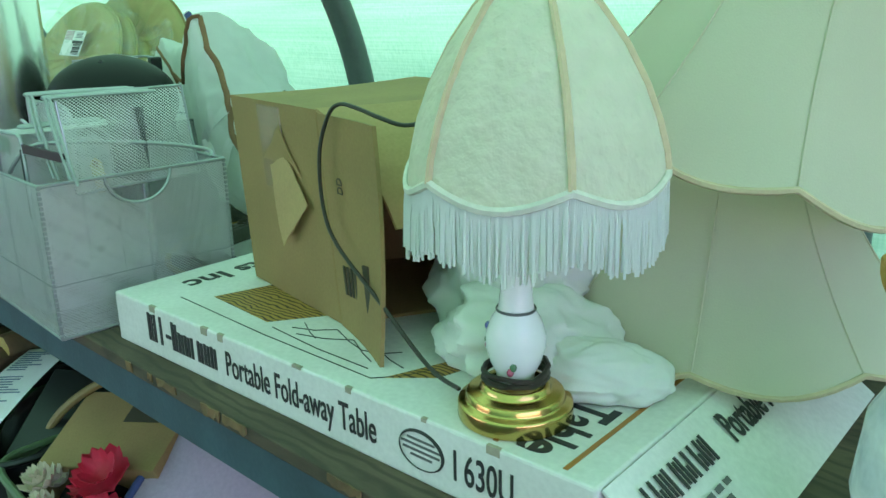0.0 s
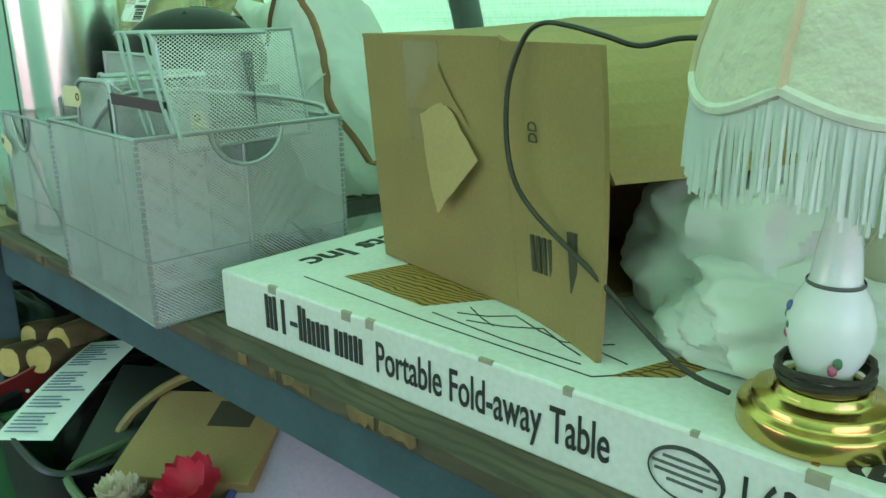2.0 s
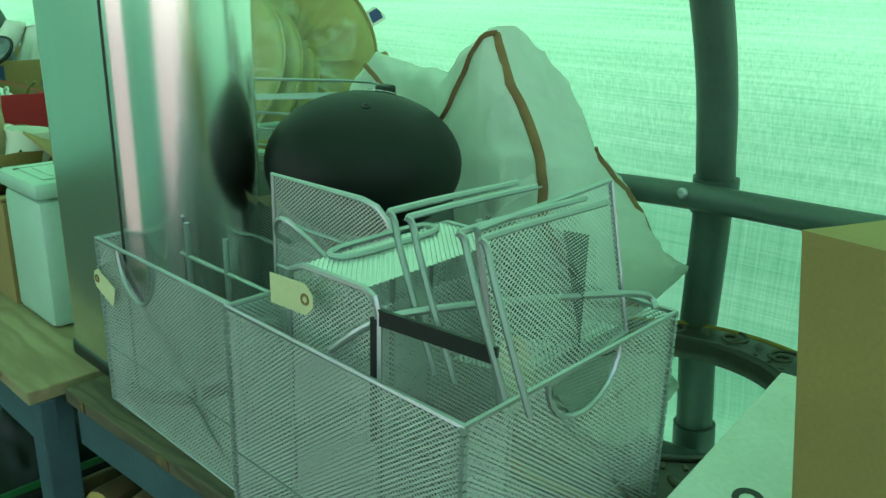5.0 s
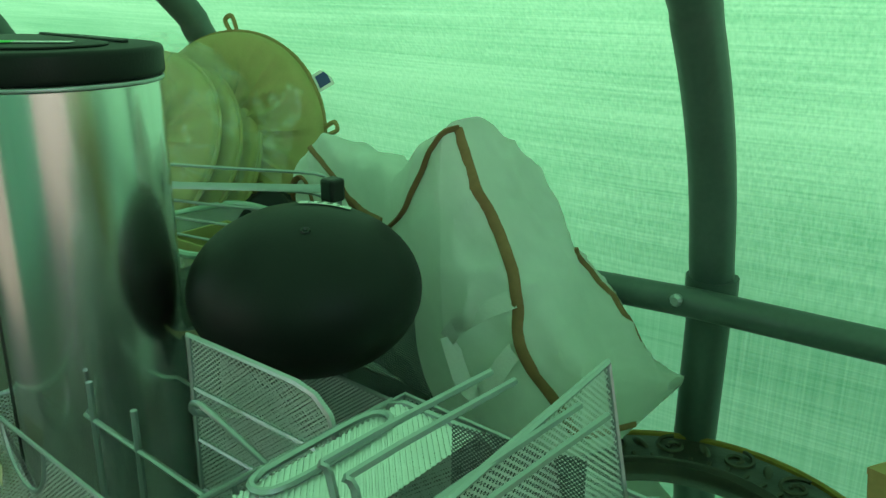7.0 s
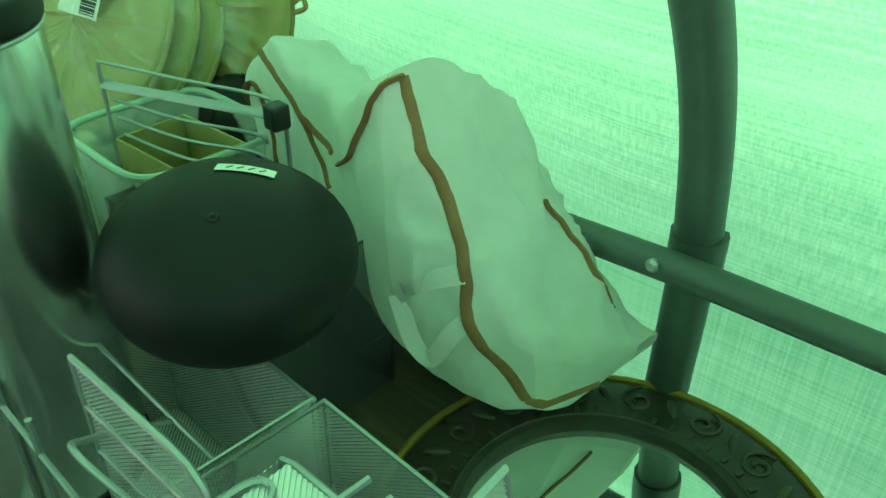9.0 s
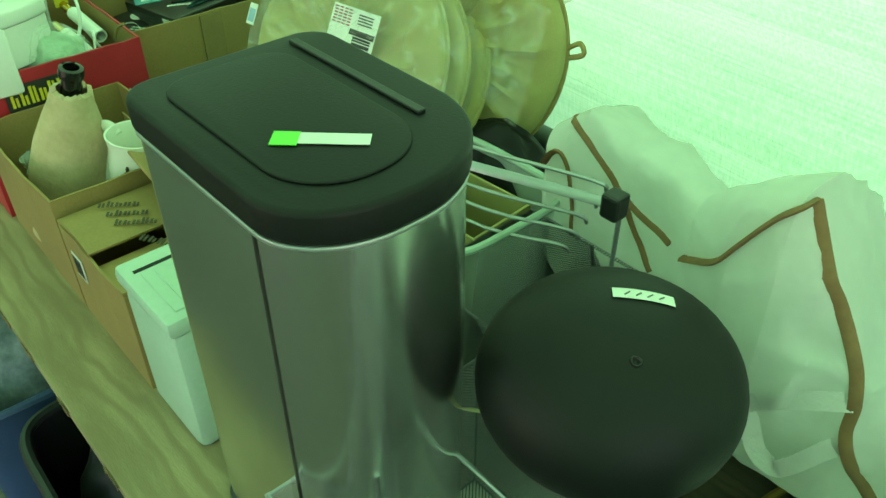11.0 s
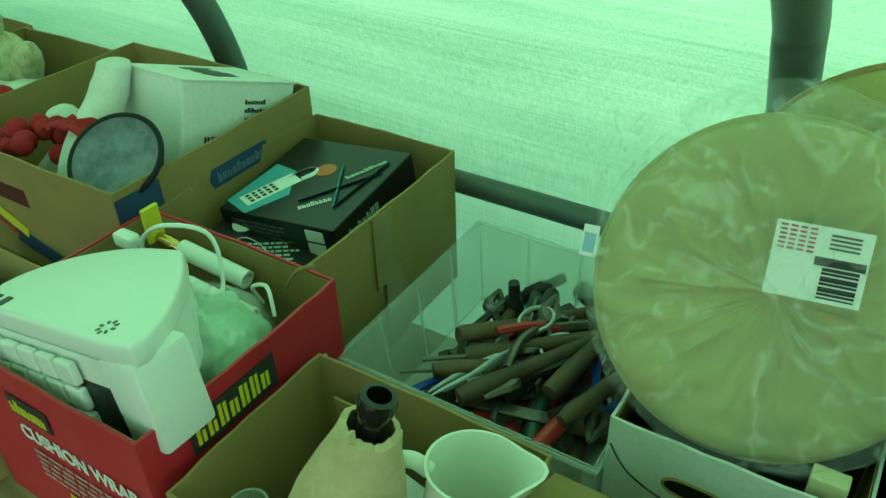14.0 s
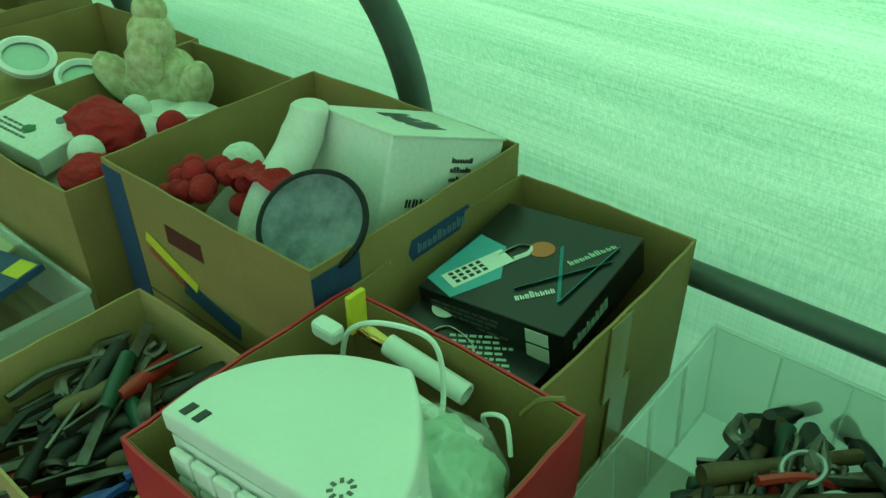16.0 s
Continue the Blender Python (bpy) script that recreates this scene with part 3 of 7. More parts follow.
part("oval_mark", tube(ring, 0.0021, 4, closed=True, flat=0.3), "ink", fold_box)
for k, w in enumerate((0.018, 0.026, 0.024, 0.014)):
    part("print_bar", box(0.589 - w, 0.589 + w, -0.0012, 0.0, 0.0455 - k * 0.006, 0.0475 - k * 0.006), "ink_grey", fold_box)
# the top is printed for a reader on the far side
fit_text("cts Inc", 0.052, pose(0.045, 0.235, FH + 0.0006, 0, 0, -90), "ink", fold_box, 0.155, 0.001)
fit_text("Table", 0.066, pose(0.689, 0.128, FH + 0.0006, 0, 0, -90), "ink", fold_box, 0.112, 0.0016)
fit_text("away", 0.066, pose(0.689, 0.266, FH + 0.0006, 0, 0, -90), "ink", fold_box, 0.120, 0.0016)
for x in (0.669, 0.744):
    part("orange_line", box(x, x + 0.005, 0.010, 0.36, FH, FH + 0.0006), "orange_print", fold_box)
picture = prism([(0.135, 0.075), (0.270, 0.062), (0.335, 0.155), (0.165, 0.175)], FH, FH + 0.0006)
part("printed_tabletop", picture, "print_wood", fold_box, "printed picture of a wood-grain tabletop")
part("printed_tabletop", prism([(0.500, 0.040), (0.545, 0.075), (0.56, 0.13), (0.53, 0.12)], FH, FH + 0.0006), "print_wood", fold_box)
bm = None
for a, b in (((0.10, 0.045), (0.49, 0.03)), ((0.29, 0.055), (0.47, 0.045)), ((0.49, 0.03), (0.53, 0.09)), ((0.31, 0.07), (0.36, 0.10)), ((0.33, 0.06), (0.40, 0.09)), ((0.36, 0.10), (0.43, 0.075)), ((0.43, 0.075), (0.47, 0.10)), ((0.31, 0.09), (0.36, 0.065)), ((0.40, 0.09), (0.46, 0.06)), ((0.44, 0.09), (0.50, 0.07))):
    mid = ((a[0] + b[0]) / 2 + 0.004, (a[1] + b[1]) / 2 - 0.004)
    bm = tube([(*a, FH + 0.0004), (*mid, FH + 0.0004), (*b, FH + 0.0004)], 0.0007, 4, bm)
part("line_drawing", bm, "ink", fold_box)
# the open end: its flap slopes down to the table and is printed on the outside
FLAP = pose(FL + 0.002, 0.006, FH - 0.002, 0, 36, 0)
flap = part("end_flap", sheet(lambda u, v: (0.118 * u, 0.47 * v, 0.003 * math.sin(2.2 * u) * math.sin(3 * v)), 6, 10, 0.003), "white_card", fold_box, "open white end flap with black print")
flap.matrix_local = FLAP
own = bmesh.new()
for k in range(10):
    box(0.018, 0.046, 0.030 + 0.0125 * k, 0.034 + 0.0125 * k, 0.0034, 0.0042, bm=own)
    if k % 3:
        box(0.020 + 0.01 * (k % 2), 0.044, 0.0365 + 0.0125 * k, 0.040 + 0.0125 * k, 0.0034, 0.0042, bm=own)
tagged(part("maker_mark", own, "ink", fold_box), kind="stuff").matrix_local = FLAP
for words, size, x, y, width in (("Portable Fold-away Table", 0.044, 0.046, 0.185, 0.255),):
    fit_text(words, size, FLAP @ pose(x, y, 0.0042, 0, 0, 90), "ink", fold_box, width, 0.001)
own, rnd = bmesh.new(), random.Random(12)
for k in range(3):
    y = 0.034
    while y < 0.13 - 0.02 * k:
        w = rnd.uniform(0.010, 0.024)
        box(0.060 + 0.012 * k, 0.066 + 0.012 * k, y, y + w, 0.0036, 0.0042, bm=own)
        y += w + 0.006
tagged(part("fine_print", own, "ink_grey", fold_box), kind="stuff").matrix_local = FLAP
# scuffs on the long edge
rnd = random.Random(5)
for k in range(7):
    x = 0.05 + 0.1 * k + rnd.uniform(0, 0.07)
    part("scuff", box(x, x + rnd.uniform(0.006, 0.016), -0.0006, 0.004, FH - rnd.uniform(0.002, 0.01), FH + 0.0004), "scuff", fold_box)

# ---- the brown cardboard box lying on its side, open end to the lamp ----
CB = pose(-0.790, 0.245, TOP + FH, 0, 0, -7)
CW, CD, CH = 0.25, 0.26, 0.264
cbox = thing("cardboard_box", "brown cardboard box lying on its side with open flaps", "box", CB)
part("side_panel", box(0, CW, 0, 0.004, 0.001, CH, 0.001), "carton", cbox)
part("side_panel", box(0, CW, CD - 0.004, CD, 0.001, CH, 0.001), "carton", cbox)
part("bottom_panel", box(0, 0.004, 0.004, CD - 0.004, 0.001, CH, 0.001), "carton", cbox)
part("side_panel", box(0.004, CW, 0.004, CD - 0.004, 0.001, 0.005), "carton", cbox)
top = sheet(lambda u, v: (CW * u, 0.0 + CD * v, CH + 0.014 * v * v), 8, 8, 0.004)
part("top_panel", top, "carton", cbox)
part("front_flap", sheet(lambda u, v: (CW + 0.145 * u, -0.012 * u * u - 0.02 * u * (1 - v) * (1 - v), 0.0 + (CH - 0.004) * v), 8, 6, 0.004), "carton", cbox)
part("top_flap", sheet(lambda u, v: (CW + 0.125 * math.sin(u * 1.1), 0.0 + CD * v + 0.02 * u, CH + 0.002 + 0.014 * v * v - 0.075 * u * u - 0.05 * u), 8, 4, 0.004), "carton_light", cbox)
part("back_flap", sheet(lambda u, v: (CW + 0.10 * u, CD - 0.004 + 0.005 * u, (CH - 0.03) * v), 4, 4, 0.004), "carton", cbox)
def torn_piece(outline, material, label, curl):
    """A ragged scrap of the outer paper layer, standing off the panel more and more towards its lower end."""
    r, pts = random.Random(len(outline)), []
    for (x0, z0), (x1, z1) in zip(outline, outline[1:] + outline[:1]):
        for k in range(5):
            pts.append((x0 + (x1 - x0) * k / 5 + r.uniform(-0.0014, 0.0014), z0 + (z1 - z0) * k / 5 + r.uniform(-0.0014, 0.0014)))
    own = bmesh.new()
    own.faces.new([own.verts.new((x + 0.016, -0.0025 - curl * max(0, 0.20 - z) / 0.1, z - 0.010)) for x, z in pts])
    bmesh.ops.triangulate(own, faces=own.faces[:])
    own.normal_update()
    bmesh.ops.solidify(own, geom=own.faces[:], thickness=0.0008)
    part("torn_paper", own, material, cbox, label)


torn_piece([(0.098, 0.192), (0.135, 0.206), (0.152, 0.200), (0.200, 0.155), (0.165, 0.120), (0.135, 0.092), (0.114, 0.135)], "carton_light", "torn flap of pale kraft paper", 0.012)
torn_piece([(0.074, 0.197), (0.108, 0.222), (0.134, 0.248), (0.146, 0.226), (0.180, 0.186), (0.152, 0.203), (0.118, 0.197)], "carton", "torn brown paper edge", 0.0)
part("crease", tube([(CW, -0.0002, 0.006), (CW, -0.0002, CH - 0.004)], 0.0016, 6, flat=0.4), "carton", cbox)
part("packing_tape", box(0.085, 0.15, -0.0008, 0.0005, 0.15, 0.258), "tape", cbox, "clear packing tape")
text_mesh("DD", 0.017, pose(0.30, -0.0045, 0.17, 90, -90, 0), "ink_brown", cbox, stretch=0.8)
for k in range(4):
    part("print_bar", box(0.285 + 0.008 * k, 0.289 + 0.008 * k, -0.0075, -0.006, 0.05, 0.085), "ink_brown", cbox)
part("print_bar", box(0.345, 0.355, -0.0145, -0.012, 0.045, 0.10), "ink_brown", cbox)

# the box leans to the bins, its depth sheared to fit the camera's view
box_shear = Matrix(((1, 0.35, -0.13, 0), (0, 1, 0, 0), (0, 0, 1, 0), (0, 0, 0, 1)))
for piece in cbox.children:
    piece.data.transform(box_shear)

# lamp cord, from the lamp's foot over the box and back
cord_line = smooth_line([(-0.296, 0.172, TOP + FH + 0.012), (-0.345, 0.176, 0.842), (-0.425, 0.180, 0.892), (-0.510, 0.190, 0.938), (-0.540, 0.195, 0.978), (-0.545, 0.198, 1.04), (-0.532, 0.204, 1.084), (-0.512, 0.206, 1.098), (-0.482, 0.206, 1.096), (-0.447, 0.209, 1.088), (-0.425, 0.225, 1.080), (-0.395, 0.24, 1.086), (-0.36, 0.26, 1.085)], 6)


# ---- stuffed white cloth ----
def crumpled(name, label, m, rx, ry, rz, seed, material="white_cloth", amp=0.24, freq=1.5, nu=90, nv=60, category="cloth"):
    def fn(d):
        q = Vector((d.x * freq + seed, d.y * freq, d.z * freq))
        n1 = noise.noise(q)
        ridge = 1 - abs(noise.noise(q * 2.1 + Vector((3, 1, 7))))
        ridge2 = 1 - abs(noise.noise(q * 4.3 + Vector((9, 4, 2))))
        folds = math.sin(7 * d.x + 5 * d.z + 6 * n1) + 0.6 * math.sin(11 * d.y - 6 * d.z + 7 * n1)
        swell = math.sin(3.2 * d.x + 4.1 * d.z + 4 * n1) + 0.7 * math.sin(5 * d.y - 3 * d.z + 4 * n1 + seed)
        return 1 + amp * 0.13 * folds + amp * 0.2 * swell + amp * 0.6 * n1 + amp * 0.45 * (ridge - 0.7) + amp * 0.1 * (ridge2 - 0.7)

    bm = blob(fn, nu, nv, m=Matrix.Diagonal((rx, ry, rz, 1)))
    low = min(v.co.z for v in bm.verts)
    for v in bm.verts:
        v.co.z = max(v.co.z, -rz * 0.55)
    ob = part(name, bm, material, smooth=True)
    ob.matrix_world = m @ Matrix.Translation((0, 0, rz * 0.55))
    return tagged(ob, label, category)


crumpled("white_cloth", "crumpled white cotton cloth stuffed into the box opening", pose(-0.40, 0.40, TOP + FH + 0.004, 0, 0, 20), 0.115, 0.125, 0.092, 3.3, amp=0.34)
crumpled("white_cloth", "crumpled white cotton cloth spilling out of the box", pose(-0.315, 0.300, TOP + FH + 0.002, 0, 0, 10), 0.105, 0.090, 0.048, 8.1, amp=0.34)
crumpled("white_cloth", "white cloth end lying behind the lamp", pose(-0.205, 0.285, TOP + FH + 0.002, 0, 0, 35), 0.070, 0.045, 0.034, 1.7, amp=0.2)


# ---- table lamp ----
lamp = thing("table_lamp", "porcelain table lamp with brass foot and fringed cream shade", "lamp", pose(-0.237, 0.189, TOP + FH))
part("foot", lathe([(0, 0), (0.053, 0), (0.0548, 0.0012), (0.0555, 0.003), (0.0555, 0.0150), (0.0550, 0.0168), (0.0535, 0.0180), (0.0490, 0.0188), (0.0480, 0.0195), (0.0475, 0.0210), (0.0470, 0.0250), (0.0460, 0.0265), (0.0440, 0.0272), (0.0360, 0.0282), (0.0345, 0.0290), (0.0335, 0.0310), (0.0325, 0.0345), (0.0310, 0.0358), (0.028, 0.0362), (0, 0.037)], 48), "brass", lamp, "polished brass foot", smooth=True)
part("stem", lathe([(0.018, 0.036), (0.0185, 0.045), (0.024, 0.056), (0.0285, 0.072), (0.0285, 0.084), (0.024, 0.098), (0.018, 0.108), (0.0165, 0.112), (0.015, 0.128), (0.0115, 0.15), (0.0098, 0.185), (0.0095, 0.22), (0.012, 0.235), (0, 0.236)], 40), "porcelain", lamp, "glossy white porcelain stem", smooth=True)
part("grey_band", lathe([(0.0185, 0.1075), (0.0192, 0.109), (0.0185, 0.1105)], 32), "ink_grey", lamp, smooth=True)
for a, z, col in ((205, 0.083, "leaf_print"), (213, 0.090, "blue_print"), (222, 0.078, "leaf_print"), (300, 0.055, "pink_print"), (306, 0.060, "leaf_print"), (215, 0.071, "pink_print")):
    part("painted_flower", blob(lambda d: 0.0042, 8, 6, m=pose(0.0262 * math.cos(radians(a)), 0.0262 * math.sin(radians(a)), z) @ Matrix.Diagonal((0.8, 0.8, 1.0, 1))), col, lamp, smooth=True)
coil = [(0.031 * math.cos(t * 0.5), 0.031 * math.sin(t * 0.5), 0.041 + 0.0035 * ((t * 0.5) // 6.283) + 0.0015 * math.sin(t * 1.3)) for t in range(44)]
part("cord_coil", tube(coil, 0.0026, 6), "cord_brown", lamp, "brown cord wound round the stem", smooth=True)
inv = lamp.matrix_world.inverted()
part("cord", tube([inv @ p for p in cord_line], 0.0024, 6), "cord_brown", lamp, "dark brown lamp cord", smooth=True)
SH = [(0.034, 0.396), (0.053, 0.378), (0.076, 0.347), (0.094, 0.314), (0.105, 0.286), (0.112, 0.262), (0.115, 0.243)]
NP = 6


def shade_bulge(r, z, a, i):
    k = (a * NP / (2 * math.pi)) % 1
    drop = -0.016 * math.sin(math.pi * k) if i == len(SH) - 1 else (-0.008 * math.sin(math.pi * k) if i == len(SH) - 2 else 0)
    return r * (1 - 0.035 * math.sin(math.pi * k)), z + drop


OFF = pose(0.010, 0.010, 0, 0, 0, 24)
part("shade", lathe(SH, 96, wobble=shade_bulge), "shade_cream", lamp, "domed cream lace shade", smooth=True).matrix_local = OFF
for k in range(NP):
    a = 2 * math.pi * k / NP
    part("shade_trim", tube([((r + 0.001) * math.cos(a), (r + 0.001) * math.sin(a), z) for r, z in SH], 0.004, 6, flat=0.5), "trim", lamp, "pink-beige braid").matrix_local = OFF
low = [(0.1155 * (1 - 0.035 * math.sin(math.pi * ((k * NP / 96) % 1))), 0.243 - 0.016 * math.sin(math.pi * ((k * NP / 96) % 1)), 2 * math.pi * k / 96) for k in range(96)]
part("rim_braid", tube([(r * math.cos(a), r * math.sin(a), z) for r, z, a in low], 0.004, 6, closed=True), "trim_white", lamp, smooth=True).matrix_local = OFF
bm = None
rnd = random.Random(2)
fr = bmesh.new()
for k in range(420):
    r, z, a = low[int(k * 96 / 420) % 96]
    a = 2 * math.pi * k / 420
    length = 0.056 + rnd.uniform(-0.006, 0.006)
    j, q = rnd.uniform(-0.012, 0.012), rnd.uniform(-0.003, 0.003)
    pts = [(r * math.cos(a), r * math.sin(a), z - 0.002), ((r + q) * math.cos(a + j * 0.4), (r + q) * math.sin(a + j * 0.4), z - length * 0.5), ((r + q * 1.4) * math.cos(a + j), (r + q * 1.4) * math.sin(a + j), z - length)]
    tube(pts, 0.0013, 4, fr)
part("fringe", fr, "fringe", lamp, "long white thread fringe", smooth=True).matrix_local = OFF


# ---- big bell shades ----
def facing_up(c, axis):
    """A pose at c whose z points along axis."""
    return Matrix.Translation(c) @ Vector(axis).to_track_quat("Z", "Y").to_matrix().to_4x4()


def bell_shade(name, label, m, rtop, rbot, h, panels, material="shade_plain"):
    ob = thing(name, label, "lampshade", m, "loose lampshades")
    n = panels * 10
    prof = [(rtop + (rbot - rtop) * (t / 12) ** 1.7, h * (1 - t / 12)) for t in range(13)]

    def wob(r, z, a, i):
        k = (a * panels / (2 * math.pi)) % 1
        f = (i / 12) ** 3
        return r * (1 - 0.03 * math.sin(math.pi * k) * (1 - f)), z - 0.018 * f * math.sin(math.pi * k)

    part("shade_cloth", lathe(prof, n, wobble=wob), material, ob, smooth=True)
    for k in range(panels):
        a = 2 * math.pi * k / panels
        part("seam", tube([((r + 0.0005) * math.cos(a), (r + 0.0005) * math.sin(a), z) for r, z in prof], 0.0014, 5), "shade_plain", ob)
    rim = [wob(prof[-1][0] + 0.001, 0, 2 * math.pi * k / n, 12) + (2 * math.pi * k / n,) for k in range(n)]
    part("scalloped_braid", tube([(r * math.cos(a), r * math.sin(a), z) for r, z, a in rim], 0.0035, 6, closed=True), "trim", ob, "pinkish braid edging", smooth=True)
    part("top_braid", tube([(rtop * math.cos(2 * math.pi * k / 40), rtop * math.sin(2 * math.pi * k / 40), h) for k in range(40)], 0.004, 6, closed=True), "trim_white", ob, smooth=True)
    return ob


bell_shade("lampshade", "large beige panelled bell lampshade with scalloped hem", pose(-0.215, 0.552, TOP + FH + 0.02, 0, 0, 20), 0.095, 0.222, 0.25, 8)
bell_shade("lampshade", "tilted beige panelled lampshade stacked on another shade", facing_up((-0.180, 0.490, 1.045), (0.20, 0.17, 0.95)), 0.095, 0.200, 0.26, 8)

# vase and tassel beside the shades
vase = thing("vase", "white ceramic vase with faint blue flowers", "vase", pose(0.125, 0.285, TOP))
part("vase_body", lathe([(0, 0), (0.05, 0), (0.07, 0.03), (0.085, 0.09), (0.08, 0.15), (0.05, 0.21), (0.04, 0.25), (0.048, 0.27), (0.044, 0.272), (0.036, 0.25)], 40), "porcelain_blue", vase, smooth=True)
tassel = part("tassel", tube(smooth_line([(-0.09, 0.02, 0.26), (-0.075, 0.0, 0.25), (-0.06, -0.01, 0.24), (-0.045, -0.02, 0.225)], 3), [0.004, 0.006, 0.009, 0.011, 0.012, 0.012, 0.012, 0.012, 0.011, 0.01], 8), "ochre", vase, "ochre tassel hanging on the vase")

# ---- mesh bins ----
from mathutils.bvhtree import BVHTree


def panel(outline, to_world, thick=0.001):
    """A thin plate from an outline of (u, v)."""
    own = bmesh.new()
    own.faces.new([own.verts.new(to_world(u, v)) for u, v in outline])
    bmesh.ops.triangulate(own, faces=own.faces[:])
    own.normal_update()
    bmesh.ops.solidify(own, geom=own.faces[:], thickness=thick)
    return own


def notch(w, h, c, half, deep):
    """A plate's outline with a half-round hand hole in its upper edge."""
    arc = [(c + half * math.cos(a), h - deep * math.sin(a)) for a in np.linspace(0, math.pi, 13)]
    return [(0, 0), (w, 0), (w, h), *arc, (0, h)], arc


def mesh_bin(label, m, w, d, h, handles="x", centre=None, mesh="mesh", wire="wire", group="wire mesh bins"):
    ob = thing("mesh_bin", label, "bin", m, group)
    n_x, arc_x = notch(d, h, d / 2, 0.05, 0.045)
    n_y, arc_y = notch(w, h, centre or w / 2, 0.042, 0.055)
    plain_x, plain_y = [(0, 0), (d, 0), (d, h), (0, h)], [(0, 0), (w, 0), (w, h), (0, h)]
    ox, oy = (n_x, plain_y) if handles == "x" else (plain_x, n_y)
    for x in (0.0005, w - 0.0005):
        part("mesh_side", panel(ox, lambda u, v: (x, u, v)), mesh, ob)
        if handles == "x":
            part("hand_hole_wire", tube([(x, u, v) for u, v in arc_x], 0.0026, 6), wire, ob, smooth=True)
    for y in (0.0005, d - 0.0005):
        part("mesh_side", panel(oy, lambda u, v: (u, y, v)), mesh, ob)
        if handles == "y":
            part("hand_hole_wire", tube([(u, y, v) for u, v in arc_y], 0.0026, 6), wire, ob, smooth=True)
    part("mesh_floor", panel(plain_floor := [(0, 0), (w, 0), (w, d), (0, d)], lambda u, v: (u, v, 0.002)), mesh, ob)
    for z, r in ((h, 0.0028), (0.003, 0.0022)):
        part("rim_wire", tube([(0, 0, z), (w, 0, z), (w, d, z), (0, d, z)], r, 6, closed=True), wire, ob, smooth=True)
    part("reinforced_fold", box(-0.001, w + 0.001, -0.0012, 0.0, h * 0.36, h * 0.365), wire, ob)
    part("reinforced_fold", box(w, w + 0.0012, 0, d, h * 0.36, h * 0.365), wire, ob)
    for x in (0, w):
        for y in (0, d):
            stitch = bmesh.new()
            for k in range(int(h / 0.007)):
                z = 0.004 + k * 0.007
                box(x - 0.0022, x + 0.0022, y - 0.0022, y + 0.0022, z, z + 0.005, 0, None, stitch)
            tagged(part("corner_weld", stitch, wire, ob), kind="stuff")
    return ob


mesh_bin("silver wire mesh file bin full of desk organisers", pose(-1.215, 0.008, TOP), 0.282, 0.282, 0.226)
mesh_bin("silver wire mesh bin with hanging file rails", pose(-1.528, 0.034, TOP), 0.29, 0.26, 0.21, "y", 0.09)
mesh_bin("dark grey wire mesh bin under the black ball", pose(-1.66, 0.318, TOP), 0.285, 0.195, 0.232, "y", mesh="mesh_dark", wire="mesh_dark")


def desk_tray(label, m, w, l, h, slot=False):
    """A mesh letter tray with a heavy rim wire and ribs."""
    ob = thing("letter_tray", label, "tray", m, "mesh desk trays")
    part("tray_floor", panel([(0, 0), (w, 0), (w, l), (0, l)], lambda u, v: (u, v, 0)), "mesh", ob)
    part("tray_side", panel([(0, 0), (l, 0), (l, h), (0, h)], lambda u, v: (0, u, v)), "mesh", ob)
    part("tray_side", panel([(0, 0), (l, 0), (l, h), (0, h)], lambda u, v: (w, u, v)), "mesh", ob)
    part("tray_end", panel([(0, 0), (w, 0), (w, h), (0, h)], lambda u, v: (u, l, v)), "mesh", ob)
    part("rim_wire", tube(smooth_line([(0, 0, h), (0, l * 0.9, h), (w * 0.08, l, h), (w * 0.92, l, h), (w, l * 0.9, h), (w, 0, h)], 3), 0.003, 6), "wire", ob, smooth=True)
    part("rim_wire", tube([(0, 0, 0), (w, 0, 0), (w, l, 0), (0, l, 0)], 0.0022, 6, closed=True), "wire", ob, smooth=True)
    for x in (w * 0.3, w * 0.55):
        part("rib", tube(smooth_line([(x, 0.005, 0.004), (x, 0.004, h), (x, l * 0.3, h + 0.004), (x, l - 0.01, h)], 3), 0.0024, 6), "wire", ob, smooth=True)
    if slot:
        part("slot_wire", tube(smooth_line([(w * 0.25, l - 0.02, 0.003), (w * 0.75, l - 0.02, 0.003), (w * 0.8, l - 0.035, 0.003), (w * 0.75, l - 0.05, 0.003), (w * 0.25, l - 0.05, 0.003), (w * 0.2, l - 0.035, 0.003)], 4, True), 0.0026, 6, closed=True), "wire", ob, smooth=True)
    return ob


# organisers in the first bin: two trays on edge, open side to the front
holder = thing("magazine_holder", "rounded mesh file holder standing in the bin", "organiser", pose(-1.145, 0.026, TOP + 0.008, 0, 0, 2), "mesh desk trays")
HW, HD, HH = 0.105, 0.175, 0.275
face = [(0, 0), (HW, 0), (HW, HH - 0.015), (HW - 0.004, HH - 0.004), (HW - 0.015, HH), (0.02, HH), (0.005, HH - 0.006), (0, HH - 0.02)]
for y in (0.0, HD):
    part("mesh_face", panel(face, lambda u, v: (u, y, v)), "mesh", holder)
    part("face_rim", tube([(u, y, v) for u, v in face], 0.003, 6, closed=True), "wire", holder, smooth=True)
for x in (0.0, HW):
    part("mesh_side", panel([(0, 0), (HD, 0), (HD, HH - 0.012), (0, HH - 0.012)], lambda u, v: (x, u, v)), "mesh", holder)
part("mesh_top", panel([(0.015, 0), (HW - 0.015, 0), (HW - 0.015, HD), (0.015, HD)], lambda u, v: (u, v, HH)), "mesh", holder)
